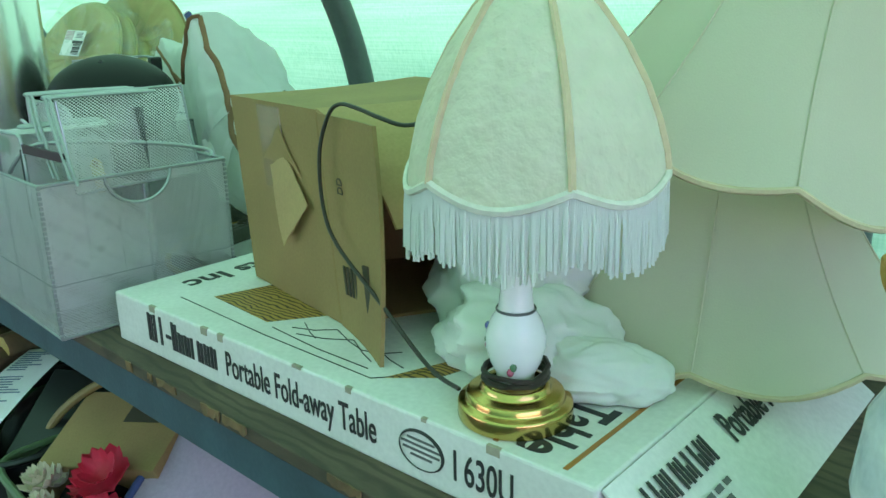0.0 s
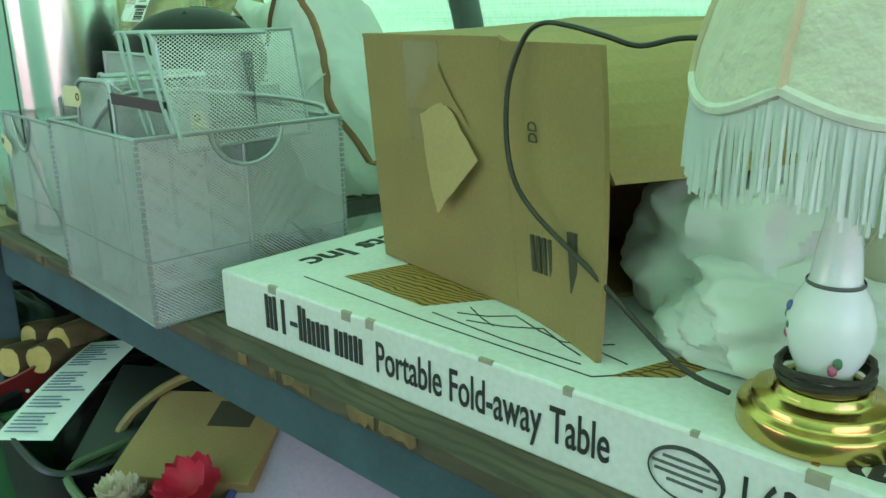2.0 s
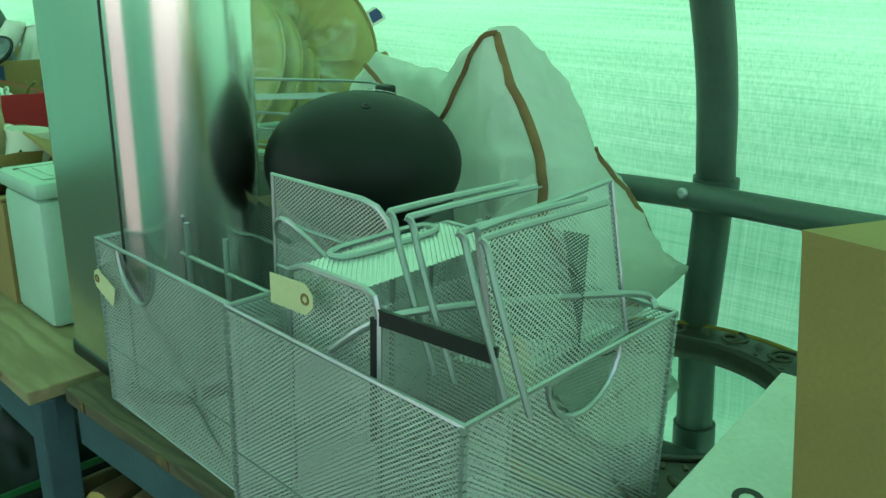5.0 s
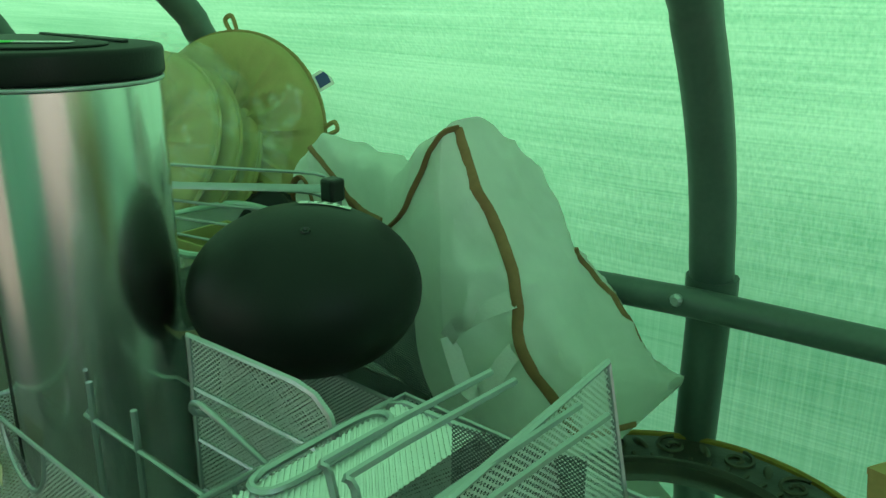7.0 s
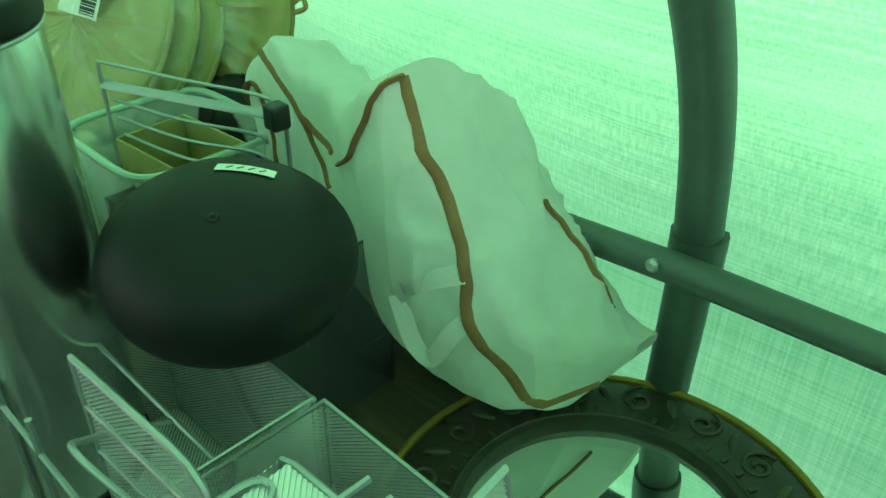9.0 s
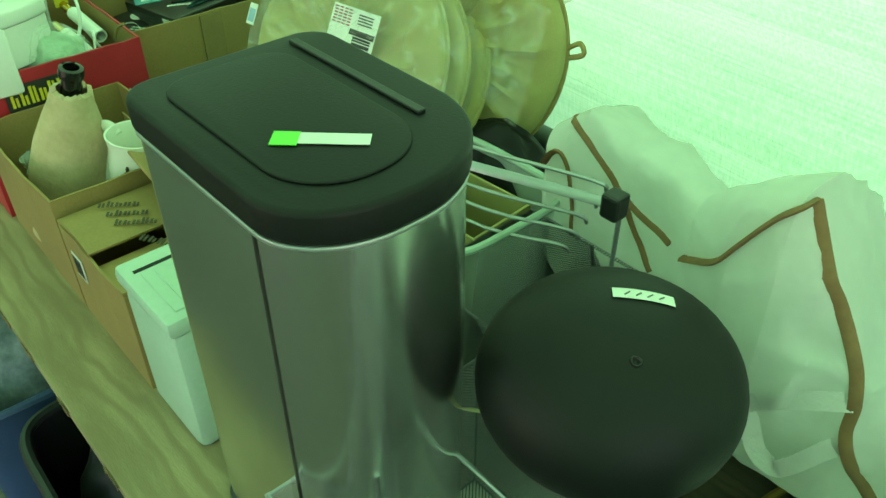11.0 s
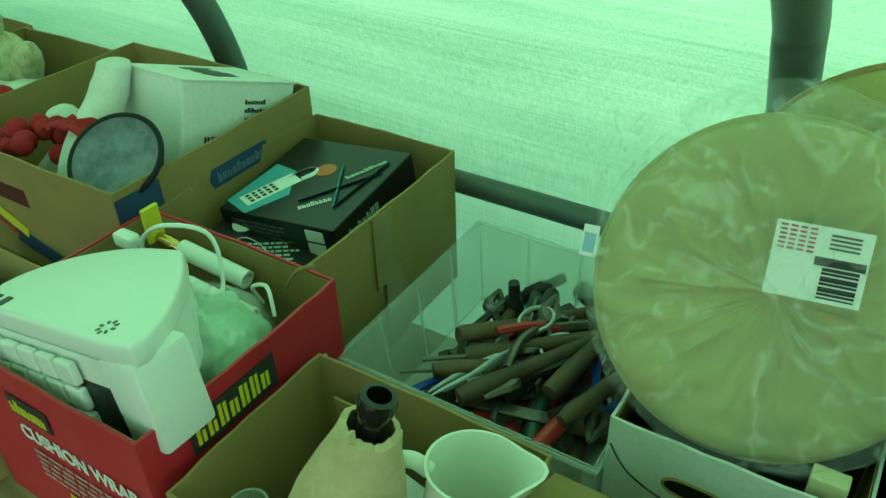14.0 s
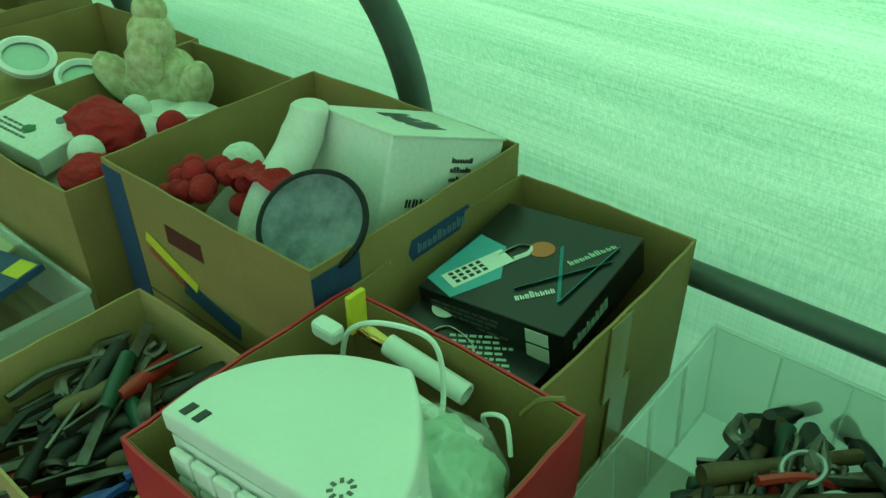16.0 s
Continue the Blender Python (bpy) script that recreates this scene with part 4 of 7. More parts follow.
part("slot_wire", tube(smooth_line([(0.012, 0.035, HH + 0.002), (0.032, 0.035, HH + 0.002), (0.036, 0.09, HH + 0.002), (0.032, 0.145, HH + 0.002), (0.012, 0.145, HH + 0.002), (0.009, 0.09, HH + 0.002)], 4, True), 0.003, 6, closed=True), "wire", holder, smooth=True)
part("black_band", box(HW - 0.006, HW + 0.001, -0.003, 0.0, 0.15, HH - 0.02), "black", holder)
part("black_band", box(HW + 0.0012, HW + 0.10, -0.002, 0.0015, HH - 0.025, HH - 0.012, m=pose(HW, 0, HH, 0, 4, 12) @ pose(-HW, 0, -HH)), "black", holder)
sorter = thing("mesh_sorter", "silver mesh sorter with bent wire ribs leaning in the bin", "organiser", pose(0, 0, 0), "mesh desk trays")
own = sheet(lambda u, v: (-0.945 - 0.02 * u - 0.03 * v, 0.062 + 0.2 * u, 0.955 + 0.135 * v), 2, 2, 0.001)
part("mesh_plate", own, "mesh", sorter)
part("plate_rim", tube([(-0.945, 0.062, 0.955), (-0.965, 0.262, 0.955), (-0.995, 0.262, 1.09), (-0.975, 0.062, 1.09)], 0.003, 6, closed=True), "wire", sorter, smooth=True)
own = sheet(lambda u, v: (-1.03 + 0.07 * u, 0.10 + 0.14 * v, 0.96 + 0.115 * v * 0.0 + 0.01 * u), 2, 2, 0.001)
part("mesh_shelf", own, "mesh", sorter)
for x, s in ((-1.045, 0.0), (-1.025, 0.01), (-0.975, 0.03), (-0.955, 0.04)):
    part("rib", tube(smooth_line([(x + 0.04, 0.055, 0.972), (x + 0.02, 0.05, 1.03), (x, 0.05, 1.083), (x - 0.004, 0.06, 1.09), (x - 0.004, 0.20, 1.088)], 4), 0.0027, 6), "wire", sorter, smooth=True)
dark_plate = part("mesh_back", sheet(lambda u, v: (-1.05 + 0.09 * u, 0.16 + 0.02 * u, 0.95 + 0.115 * v), 2, 2, 0.001), "mesh_dark", sorter, "dark mesh back plate")
arm = thing("wire_stand", "bent silver wire stand lying across the bin", "stand", pose(0, 0, 0))
part("bent_wire", tube(smooth_line([(-1.085, 0.02, 0.975), (-1.05, 0.03, 1.005), (-1.01, 0.055, 1.022), (-0.965, 0.18, 1.012), (-0.955, 0.27, 0.992), (-0.945, 0.275, 0.98)], 6), 0.0032, 8), "wire", arm, smooth=True)
part("bent_wire", tube(smooth_line([(-1.30, 0.19, 0.962), (-1.29, 0.12, 1.0), (-1.25, 0.10, 1.03), (-1.20, 0.12, 0.99)], 6), 0.0028, 8), "wire", arm, smooth=True)


def price_tag(m, label="cream manila price tag with a punched hole", group="paper price tags"):
    ob = thing("price_tag", label, "tag", m, group)
    part("card", prism([(0, 0.008), (0.008, 0), (0.05, 0), (0.05, 0.026), (0.008, 0.026), (0, 0.018)], 0, 0.0006), "tag", ob)
    part("hole_ring", tube([(0.009 + 0.004 * math.cos(k), 0.013 + 0.004 * math.sin(k), 0.0006) for k in np.linspace(0, 5.6, 9)], 0.0016, 5, closed=True), "brown_trim", ob)
    return ob


price_tag(pose(-1.118, 0.012, 1.0, 90, 0, 185) @ pose(-0.02, 0, 0))
price_tag(pose(-0.985, 0.10, 0.995, 90, 78, 20))
price_tag(pose(-1.43, 0.25, 0.985, 40, 15, 200))
price_tag(pose(-1.535, 0.028, 0.905, 90, 20, 0))
wires = thing("hanging_rail", "silver wire hanging-file rails in the mesh bin", "rail", pose(0, 0, 0))
for y in (0.10, 0.20):
    part("rail_wire", tube([(-1.52, y, 0.945), (-1.25, y, 0.945)], 0.0028, 6), "wire", wires, smooth=True)
for x in (-1.50, -1.44, -1.36):
    part("upright_wire", tube([(x, 0.10, 0.76), (x, 0.10, 0.985)], 0.0034, 6), "wire", wires, smooth=True)
divider = thing("mesh_divider", "upright mesh divider plate with a bright rim", "divider", pose(-1.317, 0.134, 0.80, 0, 0, 3))
DIV = [(0, 0), (0.172, 0), (0.172, 0.225), (0.166, 0.241), (0.152, 0.252), (0.132, 0.256), (0, 0.258)]
part("plate", panel(DIV, lambda u, v: (u, 0, v)), "mesh", divider)
part("rim_wire", tube([(u, 0, v) for u, v in DIV], 0.0032, 6, closed=True), "wire", divider, smooth=True)
for v in (0.06, 0.11, 0.16, 0.21):
    part("pressed_ridge", tube([(0.004, -0.001, v), (0.168, -0.001, v - 0.004)], 0.0022, 5), "wire", divider, smooth=True)
cable = thing("white_cable", "white plastic cable coiled inside the mesh bin", "cable", pose(0, 0, 0))
part("cable_loop", tube(smooth_line([(-1.42, 0.10, 0.79), (-1.36, 0.14, 0.84), (-1.30, 0.12, 0.90), (-1.36, 0.09, 0.88), (-1.40, 0.13, 0.80), (-1.33, 0.16, 0.77), (-1.28, 0.12, 0.80), (-1.31, 0.08, 0.87)], 8), 0.005, 8), "wire", cable, smooth=True)

# ---- black ball ----
ball = thing("rubber_ball", "black rubber ball with air valve and price sticker", "ball", pose(-1.378, 0.312, 1.035))
part("skin", blob(lambda d: 1.0, 48, 28, m=Matrix.Diagonal((0.122, 0.122, 0.088, 1))), "black_matte", ball, smooth=True)
n = Vector((0.36, -0.28, 0.80))
part("valve", lathe([(0.0015, -0.002), (0.003, 0.0), (0.0036, 0.0008), (0.0044, 0.0008), (0.0052, -0.001)], 16, m=pose(0.044, -0.034, 0.0795, 14, 18, 0)), "black", ball, smooth=True)


def on_ball(a, b):
    x, y = -0.012 + 0.73 * a - 0.68 * b, 0.004 + 0.68 * a + 0.73 * b
    return (x, y, 0.0885 * math.sqrt(1 - (x * x + y * y) / 0.122**2) + 0.0012)


part("sticker", sheet(lambda u, v: on_ball(0.054 * u, 0.014 * v), 8, 2, 0.0004), "label", ball, "white price sticker")
for k in range(4):
    part("sticker_print", tube([on_ball(0.010 + 0.010 * k, 0.004), on_ball(0.015 + 0.010 * k, 0.009)], 0.0009, 4), "ink_grey", ball)

# ---- round mirror in a carved frame ----
mirror = thing("round_mirror", "round mirror in a dark carved frame with gold rim", "mirror", pose(-1.035, 0.488, TOP + 0.020, 1.5, -2, 0))
part("frame", lathe([(0.145, -0.012), (0.236, -0.012), (0.237, 0.004), (0.225, 0.012), (0.19, 0.017), (0.165, 0.016), (0.158, 0.021), (0.150, 0.019), (0.146, 0.008), (0.145, -0.012)], 96), "dark_frame", mirror, smooth=True)
part("gold_rim", tube([(0.239 * math.cos(a), 0.239 * math.sin(a), 0.006) for a in np.linspace(0, 2 * math.pi, 96, endpoint=False)], 0.0055, 8, closed=True), "gold", mirror, "dull gold outer rim", smooth=True)
part("bead_ring", tube([(0.160 * math.cos(a), 0.160 * math.sin(a), 0.020) for a in np.linspace(0, 2 * math.pi, 96, endpoint=False)], 0.0028, 6, closed=True), "dark_frame", mirror, smooth=True)
part("glass", lathe([(0, 0.006), (0.147, 0.006), (0.147, 0.002)], 64), "mirror", mirror, "clear mirror glass")
for k in range(16):
    a = 2 * math.pi * k / 16
    rel = pose(0, 0, 0, 0, 0, math.degrees(a))
    scroll = [rel @ Vector((0.198 + 0.024 * math.exp(-t * 0.16) * math.cos(t), 0.024 * math.exp(-t * 0.16) * math.sin(t) * (1 if k % 2 else -1), 0.0165)) for t in np.linspace(0, 9, 26)]
    part("carved_scroll", tube(scroll, 0.0028, 5), "dark_frame_light", mirror, smooth=True)
    leaf = blob(lambda d: 1.0, 10, 6, m=pose(0.200 * math.cos(a + 0.196), 0.200 * math.sin(a + 0.196), 0.0155, 0, 0, math.degrees(a) + 40) @ Matrix.Diagonal((0.017, 0.006, 0.005, 1)))
    part("carved_leaf", leaf, "dark_frame_light", mirror, smooth=True)
for k in range(48):
    a = 2 * math.pi * k / 48
    part("bead", box(0.1655, 0.176, -0.0025, 0.0025, 0.014, 0.019, 0.001, m=pose(0, 0, 0, 0, 0, 7.5 * k)), "dark_frame_light", mirror)

# ---- white shopping bag ----
SEC = ((-1.118, 0.655, 0.690, 0.862, 0.880), (-1.158, 0.520, 0.690, 0.800, 0.945), (-1.215, 0.492, 0.685, 0.768, 1.030), (-1.27, 0.475, 0.685, 0.762, 1.105), (-1.316, 0.462, 0.69, 0.762, 1.198), (-1.37, 0.475, 0.685, 0.765, 1.165), (-1.43, 0.505, 0.69, 0.766, 1.115), (-1.52, 0.525, 0.695, 0.768, 1.125), (-1.60, 0.53, 0.70, 0.775, 1.145), (-1.66, 0.54, 0.69, 0.80, 1.09), (-1.69, 0.57, 0.66, 0.88, 0.98))


def bag_section(s):
    k = s * (len(SEC) - 1)
    i = min(int(k), len(SEC) - 2)
    f = k - i
    f = f * f * (3 - 2 * f)
    return [a + (b - a) * f for a, b in zip(SEC[i], SEC[i + 1])]


def bag_point(u, v):
    x, yf, yb, zb, zt = bag_section(v)
    a = 2 * math.pi * u
    c, s = math.cos(a), math.sin(a)
    e = 0.62
    cy, sz = math.copysign(abs(c) ** e, c), math.copysign(abs(s) ** e, s)
    narrow = 1 - 0.45 * max(0, sz) ** 2
    hw = (yb - yf) / 2
    y = (yf + yb) / 2 + hw * cy * narrow - 0.78 * hw * max(0, sz) ** 2
    if c < 0 and s < 0:
        y += 0.06 * sz * sz * -cy
    z = (zb + zt) / 2 + (zt - zb) / 2 * sz
    q = Vector((x * 9, y * 9, z * 9))
    crease = (1 - abs(noise.noise(q * 0.7 + Vector((2, 0, 5))))) ** 3
    crease2 = (1 - abs(noise.noise(q * 1.5 + Vector((7, 3, 1))))) ** 3
    crease3 = (1 - abs(noise.noise(q * 3.3 + Vector((1, 8, 4))))) ** 4
    w = 0.014 * noise.noise(q) + 0.018 * (crease - 0.4) + 0.010 * (crease2 - 0.4) + 0.002 * (crease3 - 0.4)
    return (x + 0.4 * w, y + w * cy, max(z + w * 0.7, TOP + 0.002))


bag = thing("shopping_bag", "white nonwoven shopping bag with brown piping, slumped", "bag", pose(0, 0, 0))
bm = sheet(bag_point, 110, 140, 0.0, closed_u=True)
tree = BVHTree.FromBMesh(bm)
part("bag_body", bm, "bag", bag, smooth=True)


def on_bag(x, z, out=0.002):
    """The place on the bag's near side at x and z."""
    hit = tree.ray_cast(Vector((x + 0.08, 0.2, z + 0.10)), Vector((-0.08, 0.30, -0.10)).normalized())
    return (hit[0] + hit[1] * 0.0 + Vector((0.1, -0.9, 0.3)) * out) if hit[0] else None


def piping(line, r=0.005, material="brown_trim", name="piping"):
    pts = [p for p in (on_bag(q.x, q.z) for q in smooth_line([(x, 0, z) for x, z in line], 6)) if p]
    if len(pts) > 2:
        part(name, tube(pts, r, 6, flat=0.45), material, bag, smooth=True)


piping([(-1.318, 1.183), (-1.29, 1.13), (-1.262, 1.085), (-1.238, 1.045), (-1.226, 1.005), (-1.222, 0.965), (-1.20, 0.92), (-1.162, 0.862)], 0.0065)
piping([(-1.318, 1.183), (-1.343, 1.155), (-1.37, 1.11), (-1.392, 1.075), (-1.43, 1.05)], 0.0065)
seam = [tree.find_nearest(p)[0] + Vector((0.002, -0.001, 0.001)) for p in smooth_line([(-1.215, 0.63, 1.045), (-1.195, 0.635, 1.0), (-1.175, 0.63, 0.95), (-1.165, 0.62, 0.90)], 6)]
part("piping", tube(seam, 0.004, 6, flat=0.5), "brown_trim", bag, smooth=True)
piping([(-1.617, 1.135), (-1.575, 1.11), (-1.535, 1.08), (-1.50, 1.03), (-1.47, 1.0)], 0.004)
piping([(-1.535, 1.08), (-1.50, 1.06), (-1.45, 1.055)], 0.004)
piping([(-1.655, 1.05), (-1.63, 1.085), (-1.61, 1.07), (-1.60, 1.02), (-1.595, 0.98)], 0.006)
piping([(-1.162, 0.862), (-1.14, 0.862), (-1.122, 0.868), (-1.108, 0.872)], 0.005)
# carrying straps


def ribbon(points, width, toward):
    """A flat band along points, its face turned to toward."""
    pts = smooth_line(points, 6)
    t = Vector(toward).normalized()
    own, rows = bmesh.new(), []
    for k, p in enumerate(pts):
        d = (pts[min(k + 1, len(pts) - 1)] - pts[max(k - 1, 0)]).normalized()
        side = d.cross(t).normalized() * width / 2
        rows.append([own.verts.new(p - side), own.verts.new(p), own.verts.new(p + side)])
    for a, b in zip(rows, rows[1:]):
        for k in range(2):
            own.faces.new((a[k], b[k], b[k + 1], a[k + 1]))
    own.normal_update()
    bmesh.ops.solidify(own, geom=own.faces[:], thickness=0.0012)
    return own


for line in ([(-1.222, 0.470, 1.017), (-1.256, 0.464, 0.996), (-1.292, 0.460, 0.968), (-1.310, 0.462, 0.946)], [(-1.204, 0.482, 0.976), (-1.226, 0.468, 0.946), (-1.250, 0.464, 0.902), (-1.264, 0.464, 0.888), (-1.284, 0.464, 0.896), (-1.296, 0.462, 0.922), (-1.308, 0.462, 0.950)]):
    part("strap", ribbon(line, 0.020, (0.45, -0.8, 0.4)), "bag_strap", bag, "white fabric carrying strap", smooth=True)

# ---- steel bin with black lid ----


def d_outline(x0, x1, y0, y1, rl, rr, n=14):
    out = []
    for cx, cy, r, a0 in ((x1 - rr, y1 - min(rr, (y1 - y0) / 2), rr, 0), (x0 + rl, y1 - rl, rl, 90), (x0 + rl, y0 + rl, rl, 180), (x1 - rr, y0 + min(rr, (y1 - y0) / 2), rr, 270)):
        ry = min(r, (y1 - y0) / 2)
        for k in range(n):
            a = radians(a0 + 90 * k / (n - 1))
            out.append((cx + r * math.cos(a), cy + ry * math.sin(a)))
    return out


def can_outline(grow=0.0, n=14):
    """The bin's plan: flat long sides, a tight near corner and a round far corner at its broad end."""
    x0, x1, y0, y1, out = -1.715 - grow, -1.447 + grow, 0.058 - grow, 0.252 + grow, []
    for cx, cy, rx, ry, a0 in ((x1 - 0.10, y1 - 0.10, 0.10, 0.10, 0), (x0 + 0.03, y1 - 0.03, 0.03, 0.03, 90), (x0 + 0.03, y0 + 0.03, 0.03, 0.03, 180), (x1 - 0.065, y0 + 0.082, 0.065, 0.082, 270)):
        for k in range(n):
            a = radians(a0 + 90 * k / (n - 1))
            out.append((cx + rx * math.cos(a), cy + ry * math.sin(a)))
    return out


can = thing("trash_can", "brushed steel step bin with flat black plastic lid", "trash can", pose(0, 0, TOP))
part("steel_body", prism(can_outline(), 0.018, 0.499), "steel", can, smooth=True)
part("foot_ring", prism(can_outline(0.003), 0.0, 0.018, 0.003), "black", can, smooth=True)
part("chrome_ring", prism(can_outline(0.002), 0.4995, 0.504, 0.0015), "wire", can, "bright metal ring", smooth=True)
part("lid", prism(can_outline(0.003), 0.5045, 0.533, 0.005), "black_matte", can, "flat black plastic lid", smooth=True)
part("lid_ridge", prism(d_outline(-1.695, -1.475, 0.080, 0.198, 0.03, 0.055), 0.533, 0.5355, 0.0015), "black_matte", can, smooth=True)
part("hinge_strip", box(-1.70, -1.52, 0.212, 0.220, 0.533, 0.536, 0.001), "black", can)
part("lid_sticker", box(-1.555, -1.50, 0.125, 0.140, 0.5366, 0.5372, m=pose(-1.535, 0.135, 0, 0, 0, 46) @ pose(1.535, -0.135, 0)), "label", can, "white price sticker")
part("lid_sticker", box(-1.572, -1.552, 0.122, 0.141, 0.5366, 0.5374, m=pose(-1.535, 0.135, 0, 0, 0, 46) @ pose(1.535, -0.135, 0)), "green_label", can, "bright green sticker")
part("seam", box(-1.514, -1.5115, 0.0568, 0.0585, 0.02, 0.499), "tool_dark", can)

# ---- wire rack, tub and boxes between the bin and the tent wall ----
tub = thing("clear_tub", "clear plastic tub with rounded rim holding a box", "tub", pose(-1.86, 0.345, TOP))
part("tub_wall", sheet(lambda u, v: (0.115 + (0.10 + 0.012 * v) * math.copysign(abs(math.cos(2 * math.pi * u)) ** 0.4, math.cos(2 * math.pi * u)), 0.11 + (0.095 + 0.012 * v) * math.copysign(abs(math.sin(2 * math.pi * u)) ** 0.4, math.sin(2 * math.pi * u)), 0.003 + 0.245 * v), 48, 3, 0.002, closed_u=True), "clear_bin", tub, smooth=True)
part("tub_rim", tube([(0.115 + 0.113 * math.copysign(abs(math.cos(a)) ** 0.4, math.cos(a)), 0.11 + 0.108 * math.copysign(abs(math.sin(a)) ** 0.4, math.sin(a)), 0.248) for a in np.linspace(0, 2 * math.pi, 48, endpoint=False)], 0.005, 8, closed=True), "sage", tub, smooth=True)
inner = carton("small_box", "small olive paper box inside the clear tub", pose(-1.80, 0.40, TOP + 0.01, 0, 0, 4), 0.14, 0.11, 0.225, "olive")
rack = thing("wire_rack", "chrome wire rack with a black clip", "rack", pose(0, 0, 0))
for k in range(5):
    z = 1.108 - 0.027 * k
    part("rack_wire", tube(smooth_line([(-1.80, 0.40 + 0.004 * k, z - 0.015), (-1.66, 0.43, z - 0.006), (-1.535 - 0.01 * k, 0.465, z), (-1.525 - 0.01 * k, 0.475, z - 0.012)], 4), 0.0024, 6), "wire", rack, smooth=True)
part("rack_bar", tube([(-1.80, 0.40, 1.062), (-1.505, 0.462, 1.094)], 0.006, 6, flat=0.4), "wire", rack, smooth=True)
part("rack_post", tube([(-1.503, 0.475, 1.09), (-1.503, 0.475, 0.90), (-1.503, 0.475, TOP)], 0.0028, 6), "wire", rack, smooth=True)
part("clip", box(-1.515, -1.492, 0.452, 0.476, 1.078, 1.108, 0.004), "black", rack, "black plastic clip")
part("rack_post", tube([(-1.80, 0.40, 1.09), (-1.80, 0.40, TOP)], 0.0028, 6), "wire", rack, smooth=True)
# ---- round cushions ----


def cushion_mesh(r, thick, seed):
    def fn(u, v):
        a = 2 * math.pi * u
        s = 1 - abs(1 - 2 * v) ** 1.5
        t = math.asin(min(1, s ** (1 / 0.35)))
        t = t if v < 0.5 else math.pi - t
        rr = r * s
        z = thick / 2 * math.copysign(abs(math.cos(t)) ** 0.6, math.cos(t))
        q = Vector((rr * math.cos(a) * 12 + seed, rr * math.sin(a) * 12, z * 10))
        w = 1 + 0.012 * noise.noise(q)
        # creases that run out from the middle
        c = Vector((2.6 * math.cos(a) + seed, 2.6 * math.sin(a), rr * 9))
        pleat = (1 - abs(noise.noise(c))) ** 5 + 0.6 * (1 - abs(noise.noise(c * 2.2))) ** 5
        z += math.copysign(0.007, z) * (pleat - 0.5) * min(1, rr / 0.05) * (1 - s**6)
        return (rr * math.cos(a) * w, rr * math.sin(a) * w, z * (1 + 0.25 * noise.noise(q * 0.8)))

    return sheet(fn, 160, 44, 0, closed_u=True)


def cushion(m, r, thick, seed, label, loops=True):
    ob = thing("seat_cushion", label, "cushion", m, "round seat cushions")
    part("pad", cushion_mesh(r, thick, seed), "olive", ob, smooth=True)
    part("piping", tube([(r * 1.004 * math.cos(a), r * 1.004 * math.sin(a), 0) for a in np.linspace(0, 2 * math.pi, 64, endpoint=False)], 0.004, 6, closed=True), "olive_piping" if loops else "olive", ob, smooth=True)
    if loops:
        for a in (95, 8):
            c, s = math.cos(radians(a)), math.sin(radians(a))
            part("tie", tube(smooth_line([(r * c, r * s, 0), ((r + 0.02) * c - 0.008 * s, (r + 0.02) * s + 0.008 * c, 0.004), ((r + 0.026) * c + 0.006 * s, (r + 0.026) * s - 0.006 * c, 0.006), ((r + 0.004) * c + 0.012 * s, (r + 0.004) * s - 0.012 * c, 0)], 5), 0.004, 6), "olive_piping", ob, "fabric tie loop", smooth=True)
        part("care_tag", box(r, r + 0.034, -0.016, 0.016, -0.0005, 0.0005, m=pose(0, 0, 0, 0, 0, 32)), "label", ob, "white sewn-in care label")
        part("care_print", box(r + 0.008, r + 0.030, -0.011, 0.011, 0.0005, 0.001, m=pose(0, 0, 0, 0, 0, 32)), "denim", ob)
    return ob


def facing(c, normal):
    """A pose at c whose z looks along normal, and whose y points up."""
    z = Vector(normal).normalized()
    x = Vector((0, 0, 1)).cross(z).normalized()
    y = z.cross(x)
    return Matrix.Translation(c) @ Matrix((x, y, z)).transposed().to_4x4()


NRM = Vector((0.20, -0.86, 0.47)).normalized()
C0 = Vector((-2.018, 0.488, 1.075))
for k in range(3):
    cushion(facing(C0 - NRM * 0.042 * k + Vector((0.012 * k, 0, 0.002 * k)), NRM), 0.170, 0.045, 3.0 * k, "olive round seat cushion wrapped in clear film", False)
film = thing("plastic_wrap", "clear plastic film wrapped round stacked cushions with label", "plastic film", facing(C0 - NRM * 0.04, NRM))


def film_pt(u, v):
    a = 2 * math.pi * u
    s = 1 - abs(1 - 2 * v) ** 1.4
    t = math.asin(min(1, s ** (1 / 0.3)))
    t = t if v < 0.5 else math.pi - t
    rr = 0.186 * s + (0.02 * math.sin(t) if 0.1 < u < 0.35 else 0)
    z = 0.078 * math.copysign(abs(math.cos(t)) ** 0.5, math.cos(t))
    q = Vector((rr * math.cos(a) * 14, rr * math.sin(a) * 14, z * 14))
    w = 1 + 0.05 * (1 - abs(noise.noise(q)) - 0.7) + 0.03 * noise.noise(q * 2.3)
    return (rr * math.cos(a) * w, rr * math.sin(a) * w, z + 0.006 * (1 - 2 * abs(noise.noise(q * 1.7))) + 0.003 * (1 - 2 * abs(noise.noise(q * 3.9))))


